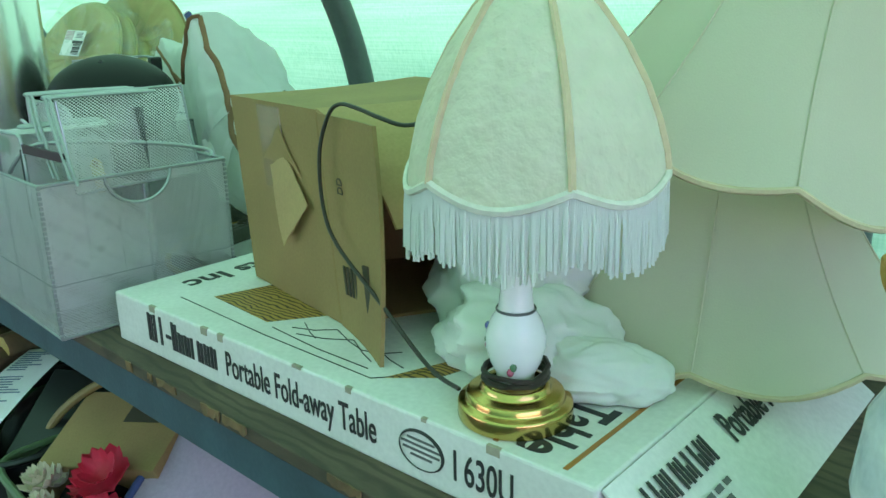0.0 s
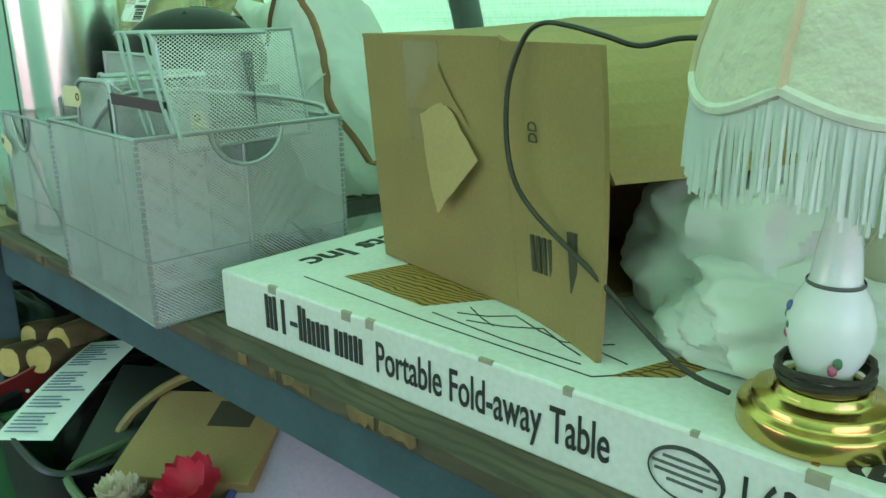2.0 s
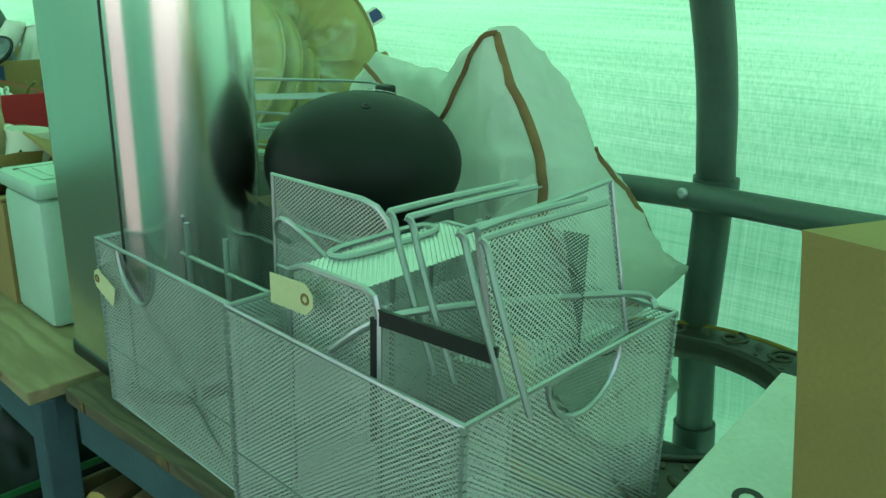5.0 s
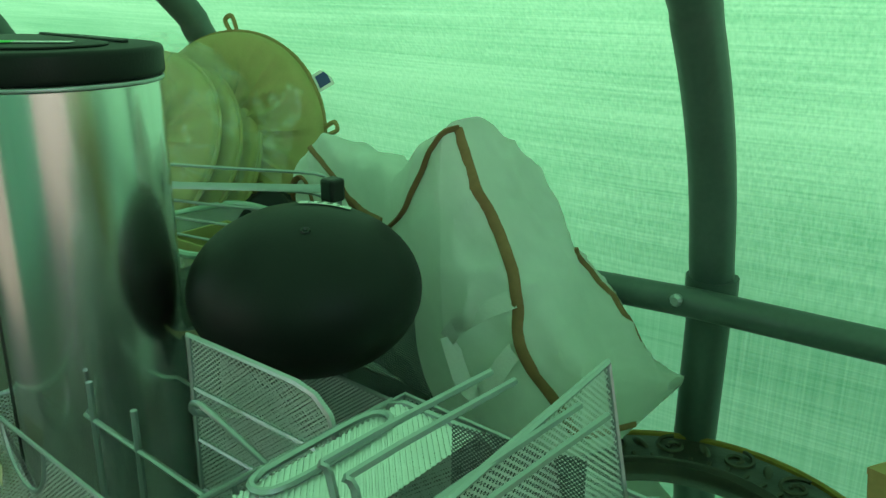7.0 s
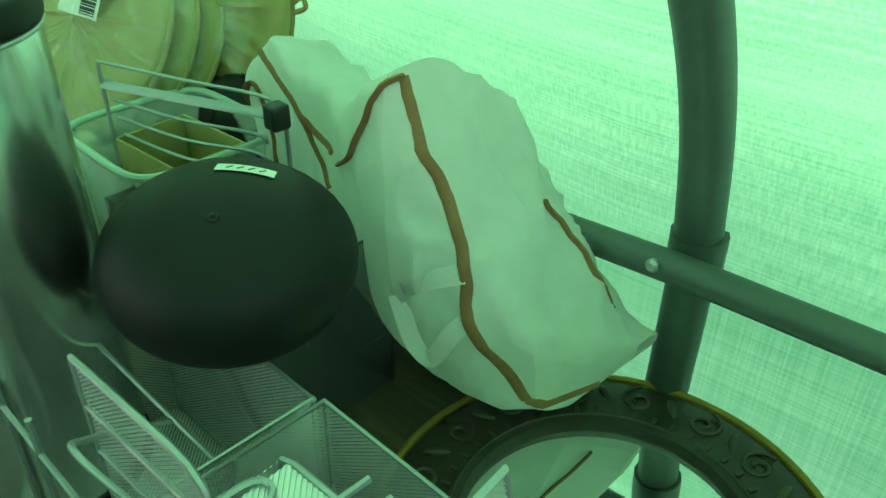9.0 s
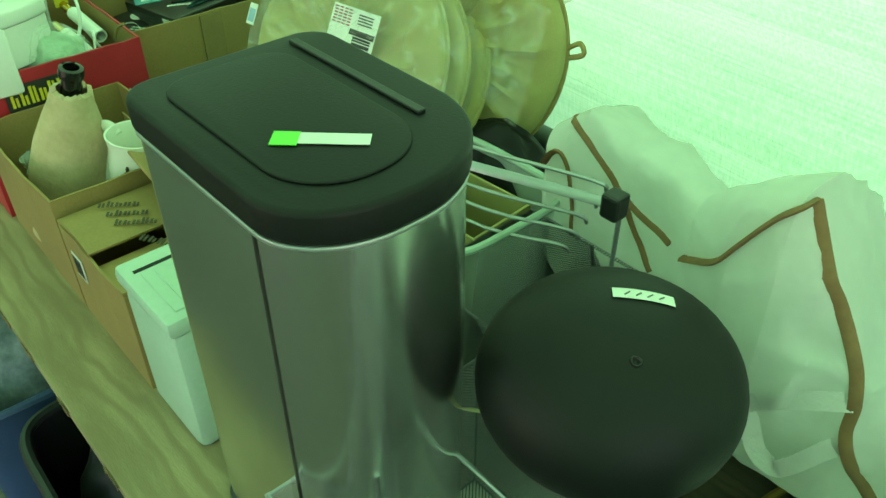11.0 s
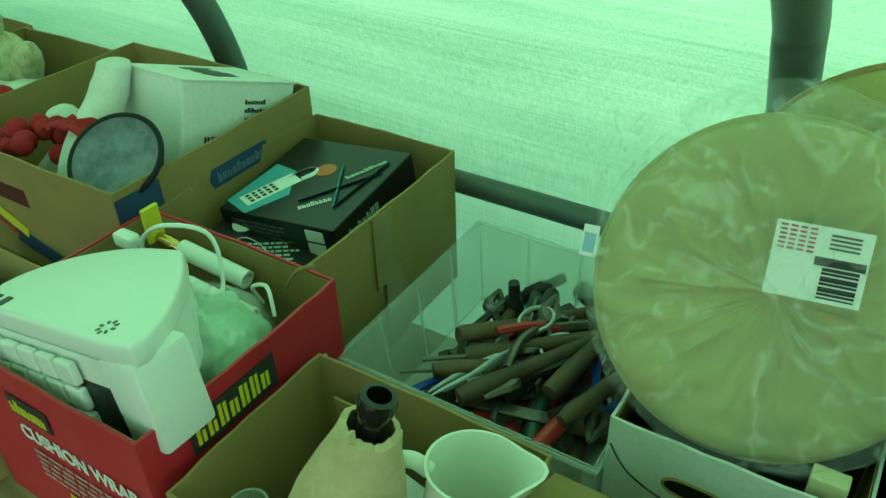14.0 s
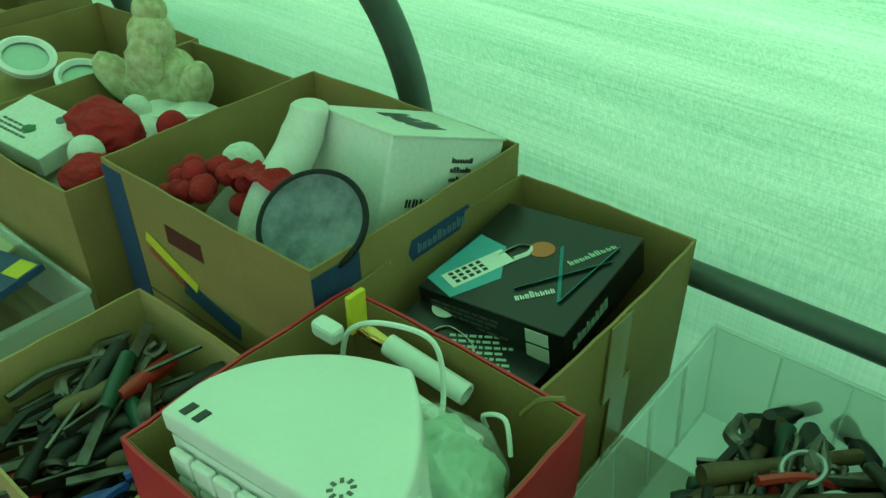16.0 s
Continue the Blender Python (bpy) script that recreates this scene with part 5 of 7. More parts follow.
part("film", sheet(film_pt, 150, 60, 0, closed_u=True), "film", film, smooth=True)
part("film_corner", sheet(lambda u, v: (0.13 + 0.14 * u, 0.03 + 0.16 * v - 0.05 * u, -0.03 + 0.02 * noise.noise((u * 6, v * 6, 1)) + 0.02 * u), 18, 18), "film", film, "loose corner of clear film", smooth=True)
part("film_corner", sheet(lambda u, v: (-0.19 + 0.05 * u, 0.09 + 0.07 * v, 0.01 + 0.015 * noise.noise((u * 5, v * 5, 4))), 10, 10), "film", film, smooth=True)
part("product_label", box(-0.012, 0.072, -0.038, 0.032, 0.082, 0.0826, m=pose(0, 0.042, 0, 0, 0, -2)), "label", film, "white product label with barcode")
part("barcode_block", box(0.026, 0.070, -0.004, 0.004, 0.0828, 0.0832, m=pose(0, 0.042, 0, 0, 0, -2)), "ink", film)
for k in range(9):
    part("barcode_bar", box(0.034, 0.066, -0.034 + 0.0032 * k, -0.0325 + 0.0032 * k + 0.0008 * (k % 3), 0.0828, 0.0832, m=pose(0, 0.042, 0, 0, 0, -2)), "ink", film)
for k in range(6):
    for j in range(4):
        part("print_bar", box(-0.008 + 0.0085 * j, -0.002 + 0.0085 * j, 0.006 + 0.0042 * k, 0.008 + 0.0042 * k, 0.0828, 0.0832, m=pose(0, 0.042, 0, 0, 0, -2)), "pink_print", film)
for k in range(4):
    part("barcode_bar", box(0.036, 0.062, 0.012 + 0.004 * k, 0.014 + 0.004 * k, 0.0828, 0.0832, m=pose(0, 0.042, 0, 0, 0, -2)), "ink_grey", film)
part("care_tag", box(-0.190, -0.174, -0.002, 0.030, 0.062, 0.0625, m=pose(0, 0, 0, 0, 0, -3)), "label", film, "small white and blue tag")
part("tag_print", box(-0.188, -0.176, 0.002, 0.022, 0.0627, 0.063, m=pose(0, 0, 0, 0, 0, -3)), "blue_tag", film)
cushion(facing((-1.937, 0.62, 1.088), (0.36, -0.90, 0.24)), 0.178, 0.05, 9.0, "olive round seat cushion with ties leaning on the tent wall")

# ---- table two ----
def word_bars(name, parent, m, w, h, count, material, seed=1):
    """Unreadable or brand lettering as plain upright bars, w wide and h high."""
    r, own = random.Random(seed), bmesh.new()
    step = w / count
    for k in range(count):
        x = k * step
        tall = h * r.choice((0.72, 0.72, 1.0))
        box(x, x + step * 0.30, 0, tall, 0, 0.0006, bm=own)
        box(x + step * 0.45, x + step * 0.72, 0, tall * r.choice((0.75, 0.95)), 0, 0.0006, bm=own)
    bmesh.ops.transform(own, matrix=m, verts=own.verts)
    return tagged(part(name, own, material, parent), kind="stuff")


def text_lines(parent, m, w, h, lines, material, seed=3):
    r, own = random.Random(seed), bmesh.new()
    for k in range(lines):
        y, x = h * (1 - (k + 0.8) / lines), 0.0
        while x < w * r.uniform(0.75, 1.0):
            b = r.uniform(0.05, 0.16) * w
            box(x, min(x + b, w), y, y + h / lines * 0.45, 0, 0.0005, bm=own)
            x += b + 0.03 * w
    bmesh.ops.transform(own, matrix=m, verts=own.verts)
    return tagged(part("fine_print", own, material, parent), kind="stuff")


def front(x, z, y=-0.0006):
    return pose(x, y, z, 90, 0, 0)


def right(w, y, z):
    return pose(w + 0.0006, y, z, 90, 0, 90)


def warped_panel(p0, p1, h, thick=0.004, bow=0.004, material=None):
    """An upright carton panel from p0 to p1 whose upper edge wavers."""
    a, b = Vector((*p0, 0)), Vector((*p1, 0))
    d = (b - a).normalized()
    nrm = Vector((d.y, -d.x, 0))
    seed = p0[0] * 7 + p1[1] * 3
    return sheet(lambda u, v: a + (b - a) * u + nrm * (bow * v * math.sin(math.pi * u) + 0.002 * v * noise.noise((u * 5, seed, 0))) + Vector((0, 0, h * v + 0.0025 * v * noise.noise((u * 7, seed, 2)))), 10, 4, thick)


def open_carton(name, label, m, w, d, h, material="carton", inside=None, bows=(0.006, 0.004, 0.005, 0.006), category="box"):
    """An open carton with slightly bowed sides; the lining shows the plain inside."""
    ob = thing(name, label, category, m, "open cartons")
    for (p0, p1), bow in zip((((0, 0), (w, 0)), ((w, 0), (w, d)), ((w, d), (0, d)), ((0, d), (0, 0))), bows):
        part("side_panel", warped_panel(p0, p1, h, 0.0035, bow), material, ob)
        if inside:
            q0, q1 = Vector(p0), Vector(p1)
            c = Vector((w / 2, d / 2))
            n2 = Vector((-(q1 - q0).y, (q1 - q0).x)).normalized() * 0.0048
            part("lining", warped_panel(q0 + n2, q1 + n2, h - 0.002, 0.001, bow), inside, ob)
    part("bottom_panel", box(0.004, w - 0.004, 0.004, d - 0.004, 0.001, 0.005), material, ob)
    return ob


# archive box with felt goods
AW, AD, AH = 0.428, 0.400, 0.290
arch_box = open_carton("archive_box", "brown cardboard archive box with navy corners and hand hole", pose(-3.236, 0.318, TOP), AW, AD, AH, "carton", bows=(0.002, 0.003, 0.002, 0.002))
part("navy_corner", box(AW + 0.0005, AW + 0.0022, 0.0, 0.075, 0.0, AH * 0.96), "navy", arch_box)
part("navy_corner", box(0.0, 0.05, -0.0018, 0.0, 0.0, AH * 0.97), "navy", arch_box)
part("navy_corner", box(AW - 0.004, AW, -0.0018, 0.0, 0.0, AH * 0.3), "navy", arch_box)
# panel is uncut: the hole's shadow is painted on as a dark red patch
part("hand_hole", box(0.135, 0.215, -0.0022, -0.0004, 0.205, 0.235, 0.0008), "hole_shadow", arch_box, "hand hole painted as a dark red patch")
part("yellow_sticker", box(0.075, 0.19, -0.0035, -0.0022, 0.165, 0.183, m=pose(0.13, 0, 0.17, 0, 22, 0) @ pose(-0.13, 0, -0.17)), "yellow", arch_box, "yellow price strip")
word_bars("print_bar", arch_box, pose(0.08, -0.0037, 0.170, 90, 0, 0) @ pose(0, 0, 0, 0, 0, -22) @ pose(0.0, 0.0, 0), 0.09, 0.010, 9, "red", 4)
part("logo_plate", prism([(0.0, 0.0), (0.115, 0.0), (0.122, 0.015), (0.115, 0.032), (0.0, 0.032), (-0.007, 0.015)], 0, 0.0006), "navy", arch_box).matrix_local = right(AW + 0.0022, 0.165, 0.215)
word_bars("logo_bars", arch_box, right(AW + 0.003, 0.175, 0.222), 0.10, 0.016, 10, "ink_blue_pale", 6)
part("logo_plate", box(0.15, 0.27, -0.0022, -0.0004, 0.115, 0.145, m=pose(0.2, 0, 0.13, 0, 12, 0) @ pose(-0.2, 0, -0.13)), "navy", arch_box)
part("staple_slot", box(AW + 0.002, AW + 0.005, 0.105, 0.125, 0.232, 0.240, 0.001), "carton_light", arch_box)
part("score_line", box(0.0, AW, -0.0012, 0.0, 0.088, 0.090), "ink_brown", arch_box)


def felt_hat(m, label):
    ob = thing("felt_hat", label, "hat", m)
    part("brim", lathe([(0.0, 0.004), (0.074, 0.004), (0.082, 0.010), (0.086, 0.018), (0.082, 0.022), (0.076, 0.016), (0.070, 0.012), (0.0, 0.012)], 48), "felt_grey", ob, smooth=True)
    part("rim_binding", tube([(0.085 * math.cos(a), 0.085 * math.sin(a), 0.018) for a in np.linspace(0, 2 * math.pi, 48, endpoint=False)], 0.0055, 8, closed=True), "black_matte", ob, "dark rim binding", smooth=True)
    part("crown", lathe([(0.0, -0.05), (0.06, -0.048), (0.072, -0.02), (0.078, 0.004)], 48), "felt_grey", ob, smooth=True)
    return ob


felt_hat(facing((-2.870, 0.385, 1.040), (0.22, -0.55, 0.80)) @ Matrix.Scale(0.78, 4), "grey felt hat lying with its flat top up")
ornament = thing("red_bead_garland", "heap of red felt balls", "garland", pose(-3.085, 0.395, 0.975))
rnd = random.Random(11)
for k in range(34):
    a, r = rnd.uniform(0, 6.283), 0.072 * math.sqrt(rnd.random())
    z = 0.058 * (1 - (r / 0.085) ** 2) + rnd.uniform(-0.008, 0.008)
    part("felt_ball", blob(lambda d: 0.0165 + 0.002 * noise.noise(d * 4 + Vector((k, 0, 0))), 12, 8, m=pose(r * 1.35 * math.cos(a), r * 0.9 * math.sin(a), z)), "felt_red", ornament, smooth=True)
stocking = thing("felt_stocking", "white fleece stocking with a red felt collar", "stocking", pose(0, 0, 0))
part("boot", tube(smooth_line([(-2.985, 0.375, 0.93), (-2.985, 0.385, 0.985), (-2.99, 0.42, 1.03), (-2.995, 0.47, 1.07), (-2.998, 0.50, 1.11), (-2.998, 0.505, 1.125)], 5), [0.03] * 10 + [0.029] * 8 + [0.027, 0.026, 0.026, 0.026, 0.025, 0.023, 0.018, 0.008], 16), "felt_white", stocking, smooth=True)
part("collar", sheet(lambda u, v: (-3.045 + 0.12 * u, 0.385 + 0.05 * v, 1.052 + 0.016 * math.sin(3 * u) - 0.012 * v + 0.008 * noise.noise((u * 9, v * 5, 0)) + 0.01 * abs(math.sin(u * 14)) * v), 26, 6, 0.004), "felt_red", stocking, "red felt collar", smooth=True)
crumpled("felt_mitten", "white fleece mitten beside red felt balls", pose(-3.13, 0.475, 0.985), 0.035, 0.03, 0.03, 2.6, "felt_white", 0.1, category="mitten")
crumpled("crumpled_filler", "crumpled paper filling the archive box", pose(-3.02, 0.52, TOP + 0.01), 0.19, 0.18, 0.16, 5.5, "white_card", 0.12, category="paper")
# white gift box standing askew
gift = thing("gift_box", "white cardboard gift box with a grey printed house", "box", Matrix.Translation((-2.850, 0.505, 1.122)) @ pose(0, 0, 0, -20, -5, -8) @ pose(-0.160, 0, -0.15))
part("carton_body", box(0, 0.160, 0, 0.205, 0, 0.15, 0.003), "white_card", gift)
part("lid_flap", box(-0.002, 0.162, -0.002, 0.207, 0.148, 0.1515, 0.001), "white_card", gift)
own = bmesh.new()
rnd = random.Random(8)
for k in range(16):
    x, y = 0.03 + 0.007 * k * 0.8, 0.08 + rnd.uniform(-0.008, 0.008)
    box(x, x + 0.012, y, y + rnd.uniform(0.02, 0.055), 0.1517, 0.1522, bm=own)
tagged(part("printed_house", own, "ink_grey", gift, "grey printed village picture"), kind="stuff")
for k, n in enumerate((8, 7, 9)):
    word_bars("print_bar", gift, right(0.160, 0.11, 0.115 - 0.013 * k), 0.040, 0.008, n, "ink", 20 + k)
word_bars("print_bar", gift, right(0.160, 0.04, 0.055), 0.05, 0.016, 4, "ink", 31)

# brown box with phone cartons
BW, BD, BH = 0.272, 0.355, 0.240
brown = open_carton("brown_carton", "open brown carton holding two black phone boxes", pose(-2.803, 0.367, TOP), BW, BD, BH, "carton", bows=(0.003, 0.004, 0.003, 0.006))
part("packing_tape", box(BW + 0.004, BW + 0.0065, 0.135, 0.18, 0.12, BH - 0.003), "tape", brown, "brown packing tape")
part("packing_tape", box(BW + 0.003, BW + 0.0055, 0.155, 0.20, 0.0, 0.13), "tape", brown)
phone = thing("phone_box", "black glossy phone carton with teal print", "box", pose(-2.766, 0.458, TOP + 0.154, 4, -5, 4))
part("carton_body", box(0, 0.205, 0, 0.215, 0, 0.055, 0.002), "black_gloss", phone)
part("teal_panel", prism([(0.0, 0.02), (0.05, 0.0), (0.085, 0.06), (0.055, 0.12), (0.01, 0.13)], 0.055, 0.0556), "teal_bright", phone)
part("phone_picture", box(0.03, 0.062, 0.02, 0.11, 0.0557, 0.0563, m=pose(0.045, 0.06, 0, 0, 0, -25) @ pose(-0.045, -0.06, 0)), "label", phone, "printed picture of a white handset")
for i in range(3):
    for j in range(5):
        part("printed_key", box(0.033 + 0.009 * i, 0.039 + 0.009 * i, 0.028 + 0.010 * j, 0.034 + 0.010 * j, 0.0564, 0.0567, m=pose(0.045, 0.06, 0, 0, 0, -25) @ pose(-0.045, -0.06, 0)), "ink", phone)
part("handset_arc", tube(smooth_line([(0.055, 0.10, 0.056), (0.068, 0.13, 0.056), (0.085, 0.135, 0.056), (0.09, 0.12, 0.056), (0.08, 0.10, 0.056)], 5), 0.004, 5, flat=0.15), "label", phone)
part("orange_spot", lathe([(0, 0.0558), (0.017, 0.0558), (0.017, 0.0553)], 24, m=pose(0.10, 0.135, 0)), "orange_bright", phone, "orange sticker spot")
for a, b in (((0.11, 0.05), (0.19, 0.15)), ((0.12, 0.15), (0.17, 0.05)), ((0.17, 0.05), (0.185, 0.18))):
    part("teal_stroke", tube([(*a, 0.0556), (*b, 0.0556)], 0.005, 4, flat=0.1), "teal", phone)
word_bars("print_bar", phone, pose(0.125, 0.03, 0.0556, 0, 0, 45), 0.05, 0.012, 8, "label", 41)
word_bars("print_bar", phone, pose(0.15, 0.12, 0.0556, 0, 0, 60), 0.07, 0.010, 9, "sage", 42)
word_bars("print_bar", phone, right(0.205, 0.02, 0.02), 0.09, 0.016, 8, "sage", 43)
text_lines(phone, front(0.02, 0.01), 0.11, 0.035, 5, "ink_grey")
part("barcode_label", box(0.155, 0.185, -0.001, 0.0, 0.006, 0.026), "label", phone)
part("barcode_label", box(0.155, 0.185, -0.001, 0.0, 0.030, 0.048), "label", phone)
phone2 = thing("phone_box", "smaller black phone carton with white print", "box", pose(-2.775, 0.374, TOP + 0.120, 6, 5, 0))
part("carton_body", box(0, 0.19, 0, 0.125, 0, 0.06, 0.002), "black_gloss", phone2)
part("round_sticker", lathe([(0, 0.0612), (0.016, 0.0612), (0.016, 0.060)], 24, m=pose(0.035, 0.095, 0)), "label", phone2, "round white sticker")
part("handset_picture", tube(smooth_line([(0.05, 0.05, 0.061), (0.08, 0.035, 0.061), (0.11, 0.045, 0.061), (0.10, 0.07, 0.061), (0.06, 0.075, 0.061)], 4, True), 0.004, 5, closed=True, flat=0.15), "label", phone2)
text_lines(phone2, pose(0.10, 0.02, 0.0604, 0, 0, 35), 0.08, 0.06, 7, "sage", 9)
# black lump added below the phone boxes
crumpled("crumpled_filler", "black crumpled filler under the phone boxes", pose(-2.665, 0.54, TOP + 0.004), 0.10, 0.13, 0.09, 4.1, "black_matte", 0.1, category="paper")

# red bubble-wrap carton
RW, RD, RH = 0.318, 0.298, 0.252
redbox = open_carton("red_carton", "red printed cushion-wrap carton with a black and yellow label", pose(-2.792, 0.062, TOP), RW, RD, RH, "red", "carton", bows=(0.002, 0.003, 0.003, 0.003))
part("brand_plate", box(0, 0.125, 0, 0.046, 0, 0.0008), "ink", redbox, "black label plate").matrix_local = right(RW + 0.003, 0.055, 0.185)
word_bars("maker_mark", redbox, right(RW + 0.0042, 0.062, 0.194), 0.11, 0.030, 7, "yellow", 51)
text_mesh("CUSHION WRAP", 0.030, right(RW + 0.0035, 0.07, 0.145), "label", redbox, stretch=0.85, bold=0.0008)
part("brand_plate", box(0, 0.07, 0, 0.03, 0, 0.0008), "ink", redbox).matrix_local = front(0.10, 0.185, -0.003)
word_bars("maker_mark", redbox, front(0.104, 0.19, -0.0042), 0.062, 0.02, 7, "yellow", 52)
text_mesh("CUSHION WRAP", 0.030, front(0.10, 0.148, -0.003), "label", redbox, stretch=0.85, bold=0.0008)
text_lines(redbox, front(0.11, 0.085, -0.003), 0.16, 0.05, 5, "pink_pale", 14)
part("yellow_plate", box(0.15, 0.23, -0.0038, -0.003, 0.062, 0.078), "yellow", redbox)
text_lines(redbox, front(0.12, 0.02, -0.003), 0.17, 0.03, 2, "pink_pale", 15)
# white appliance on top
unit = thing("white_appliance", "white plastic appliance with rounded top and square grille", "appliance", pose(-2.598, 0.122, 0.998, -2, -11, 0))
out = [(p.x, p.y) for p in smooth_line([(-0.145, -0.035, 0), (-0.15, 0.02, 0), (-0.12, 0.075, 0), (-0.06, 0.115, 0), (0.012, 0.130, 0)], 5)] + [(p.x, p.y) for p in smooth_line([(0.018, 0.126, 0), (0.06, 0.09, 0), (0.105, 0.035, 0), (0.13, -0.015, 0)], 5)] + [(0.128, -0.03), (0.09, -0.035)]
part("top_shell", prism(out, 0.045, 0.072, 0.006), "white_plastic", unit, smooth=True)
part("lower_shell", prism([(x * 0.97, y * 0.97) for x, y in out], -0.02, 0.045), "white_plastic", unit, smooth=True)
part("front_block", box(0.07, 0.128, -0.036, 0.03, -0.055, 0.05, 0.006), "white_plastic", unit, smooth=True)
part("dark_slot", box(0.01, 0.07, -0.036, 0.0, -0.06, 0.012, 0.003), "black", unit)
for i in range(5):
    for j in range(3):
        part("grille_cell", box(-0.135 + 0.034 * i, -0.105 + 0.034 * i, -0.045, -0.036, -0.052 + 0.031 * j, -0.025 + 0.031 * j, 0.003), "white_plastic", unit)
for x in (-0.125, -0.105):
    part("vent_slot", box(x, x + 0.010, -0.028, -0.013, 0.0718, 0.0732), "black", unit)
for k in range(8):
    a = 2 * math.pi * k / 8
    part("vent_hole", box(-0.0025, 0.0025, -0.0015, 0.0015, 0.0718, 0.0728, m=pose(0.075 + 0.009 * math.cos(a), -0.015 + 0.009 * math.sin(a), 0, 0, 0, 45 * k)), "ink_grey", unit)
crumpled("crumpled_filler", "crumpled brown paper under the white appliance", pose(-2.635, 0.215, TOP + 0.004), 0.115, 0.095, 0.11, 7.7, "carton", 0.08, category="paper")
# candle lamps and bag behind the appliance
for y, z, x0 in ((0.325, 0.992, -2.70), (0.290, 0.972, -2.66)):
    cand = thing("candle_sleeve", "white plastic candle sleeve with brass socket", "candle sleeve", pose(x0 - 0.03, y, z, 0, 99, 4), "candle sleeves")
    part("sleeve", lathe([(0.009, 0.03), (0.0125, 0.03), (0.0125, 0.135), (0.0095, 0.135), (0.0095, 0.04)], 20), "white_plastic", cand, smooth=True)
    part("socket", lathe([(0, -0.01), (0.008, -0.01), (0.009, 0.01), (0.007, 0.03), (0, 0.03)], 16), "brass", cand, smooth=True)
cordw = thing("extension_lead", "white electric lead looping out of the carton", "lead", pose(0, 0, 0))
part("cord", tube(smooth_line([(-2.735, 0.29, 0.97), (-2.72, 0.29, 1.02), (-2.68, 0.30, 1.045), (-2.625, 0.315, 1.04), (-2.60, 0.30, 0.99), (-2.58, 0.26, 0.97), (-2.55, 0.24, 0.98)], 7), 0.003, 6), "white_plastic", cordw, smooth=True)
part("cord", tube(smooth_line([(-2.56, 0.32, 0.96), (-2.55, 0.30, 1.0), (-2.525, 0.30, 1.01), (-2.51, 0.29, 0.98)], 6), 0.0025, 6), "white_plastic", cordw, smooth=True)
part("plug", box(-2.765, -2.73, 0.275, 0.295, 1.0, 1.02, 0.005), "white_plastic", cordw)
part("yellow_tag", box(-2.745, -2.738, 0.31, 0.335, 0.99, 1.04, 0.001), "yellow", cordw)
part("tan_cord", tube(smooth_line([(-2.53, 0.335, 0.985), (-2.515, 0.34, 1.01), (-2.49, 0.345, 1.025)], 5), 0.003, 6), "cane", cordw, smooth=True)
crumpled("plastic_bag", "clear plastic bag with pale green cloth", pose(-2.555, 0.225, 0.93, 0, 0, -20), 0.062, 0.065, 0.055, 9.9, "green_cloth", 0.3, category="plastic bag")
wrap = part("plastic_film", blob(lambda d: 1 + 0.12 * noise.noise(d * 3.1) + 0.05 * noise.noise(d * 8), 30, 18, m=Matrix.Diagonal((0.075, 0.07, 0.07, 1))), "film", smooth=True)
wrap.matrix_world = pose(-2.555, 0.23, 0.965)
tagged(wrap, "crinkled clear film round the pale cloth", "plastic film")

# bottle carton
KW, KD, KH = 0.298, 0.232, 0.192
kbox = open_carton("bottle_carton", "open brown carton with a stoneware bottle and pitcher", pose(-2.456, 0.066, TOP), KW, KD, KH, "carton", bows=(0.005, 0.003, 0.002, 0.002))
part("torn_flap", sheet(lambda u, v: (0.03 + 0.06 * u, KD - 0.012 - 0.006 * v, 0.10 + 0.05 * v), 4, 4, 0.003), "carton_light", kbox)
bt = thing("stoneware_bottle", "tan rough-textured bottle with broken neck and dark glass lip", "bottle", Matrix.Translation((-2.337, 0.118, TOP + 0.01)) @ Vector((0, 0, 1)).rotation_difference(Vector((0.068, 0.062, 0.32))).to_matrix().to_4x4())
part("bottle_body", lathe([(0, 0), (0.05, 0), (0.060, 0.02), (0.0635, 0.08), (0.062, 0.14), (0.055, 0.19), (0.043, 0.235), (0.033, 0.265), (0.029, 0.285), (0.022, 0.288)], 40, wobble=lambda r, z, a, i: (r * (1 + 0.015 * noise.noise((math.cos(a) * 3, math.sin(a) * 3, z * 20))), z + (0.012 * noise.noise((a * 3, 0, 5)) if i >= 8 else 0))), "pottery", bt, smooth=True)
part("glass_neck", lathe([(0.015, 0.27), (0.0145, 0.297), (0.0145, 0.306), (0.0175, 0.308), (0.0185, 0.317), (0.0172, 0.323), (0.0115, 0.324), (0.010, 0.29)], 24), "glass_dark", bt, "dark glass bottle neck", smooth=True)
jug = thing("pitcher", "cream ceramic pitcher with a printed bird", "pitcher", pose(-2.205, 0.212, 0.855, -6, 4, 22) @ Matrix.Scale(1.0, 4))
part("jug_body", lathe([(0, 0), (0.038, 0), (0.045, 0.008), (0.049, 0.035), (0.0485, 0.07), (0.046, 0.10), (0.050, 0.118), (0.047, 0.118), (0.042, 0.10), (0.043, 0.03), (0, 0.012)], 40, wobble=lambda r, z, a, i: (r * (1 + (0.34 * max(0, math.cos(a)) ** 12 if i in (6, 7) else (0.12 * max(0, math.cos(a)) ** 12 if i in (5, 8) else 0))), z + (0.008 * max(0, math.cos(a)) ** 6 if i in (6, 7) else 0))), "mug_white", jug, smooth=True)
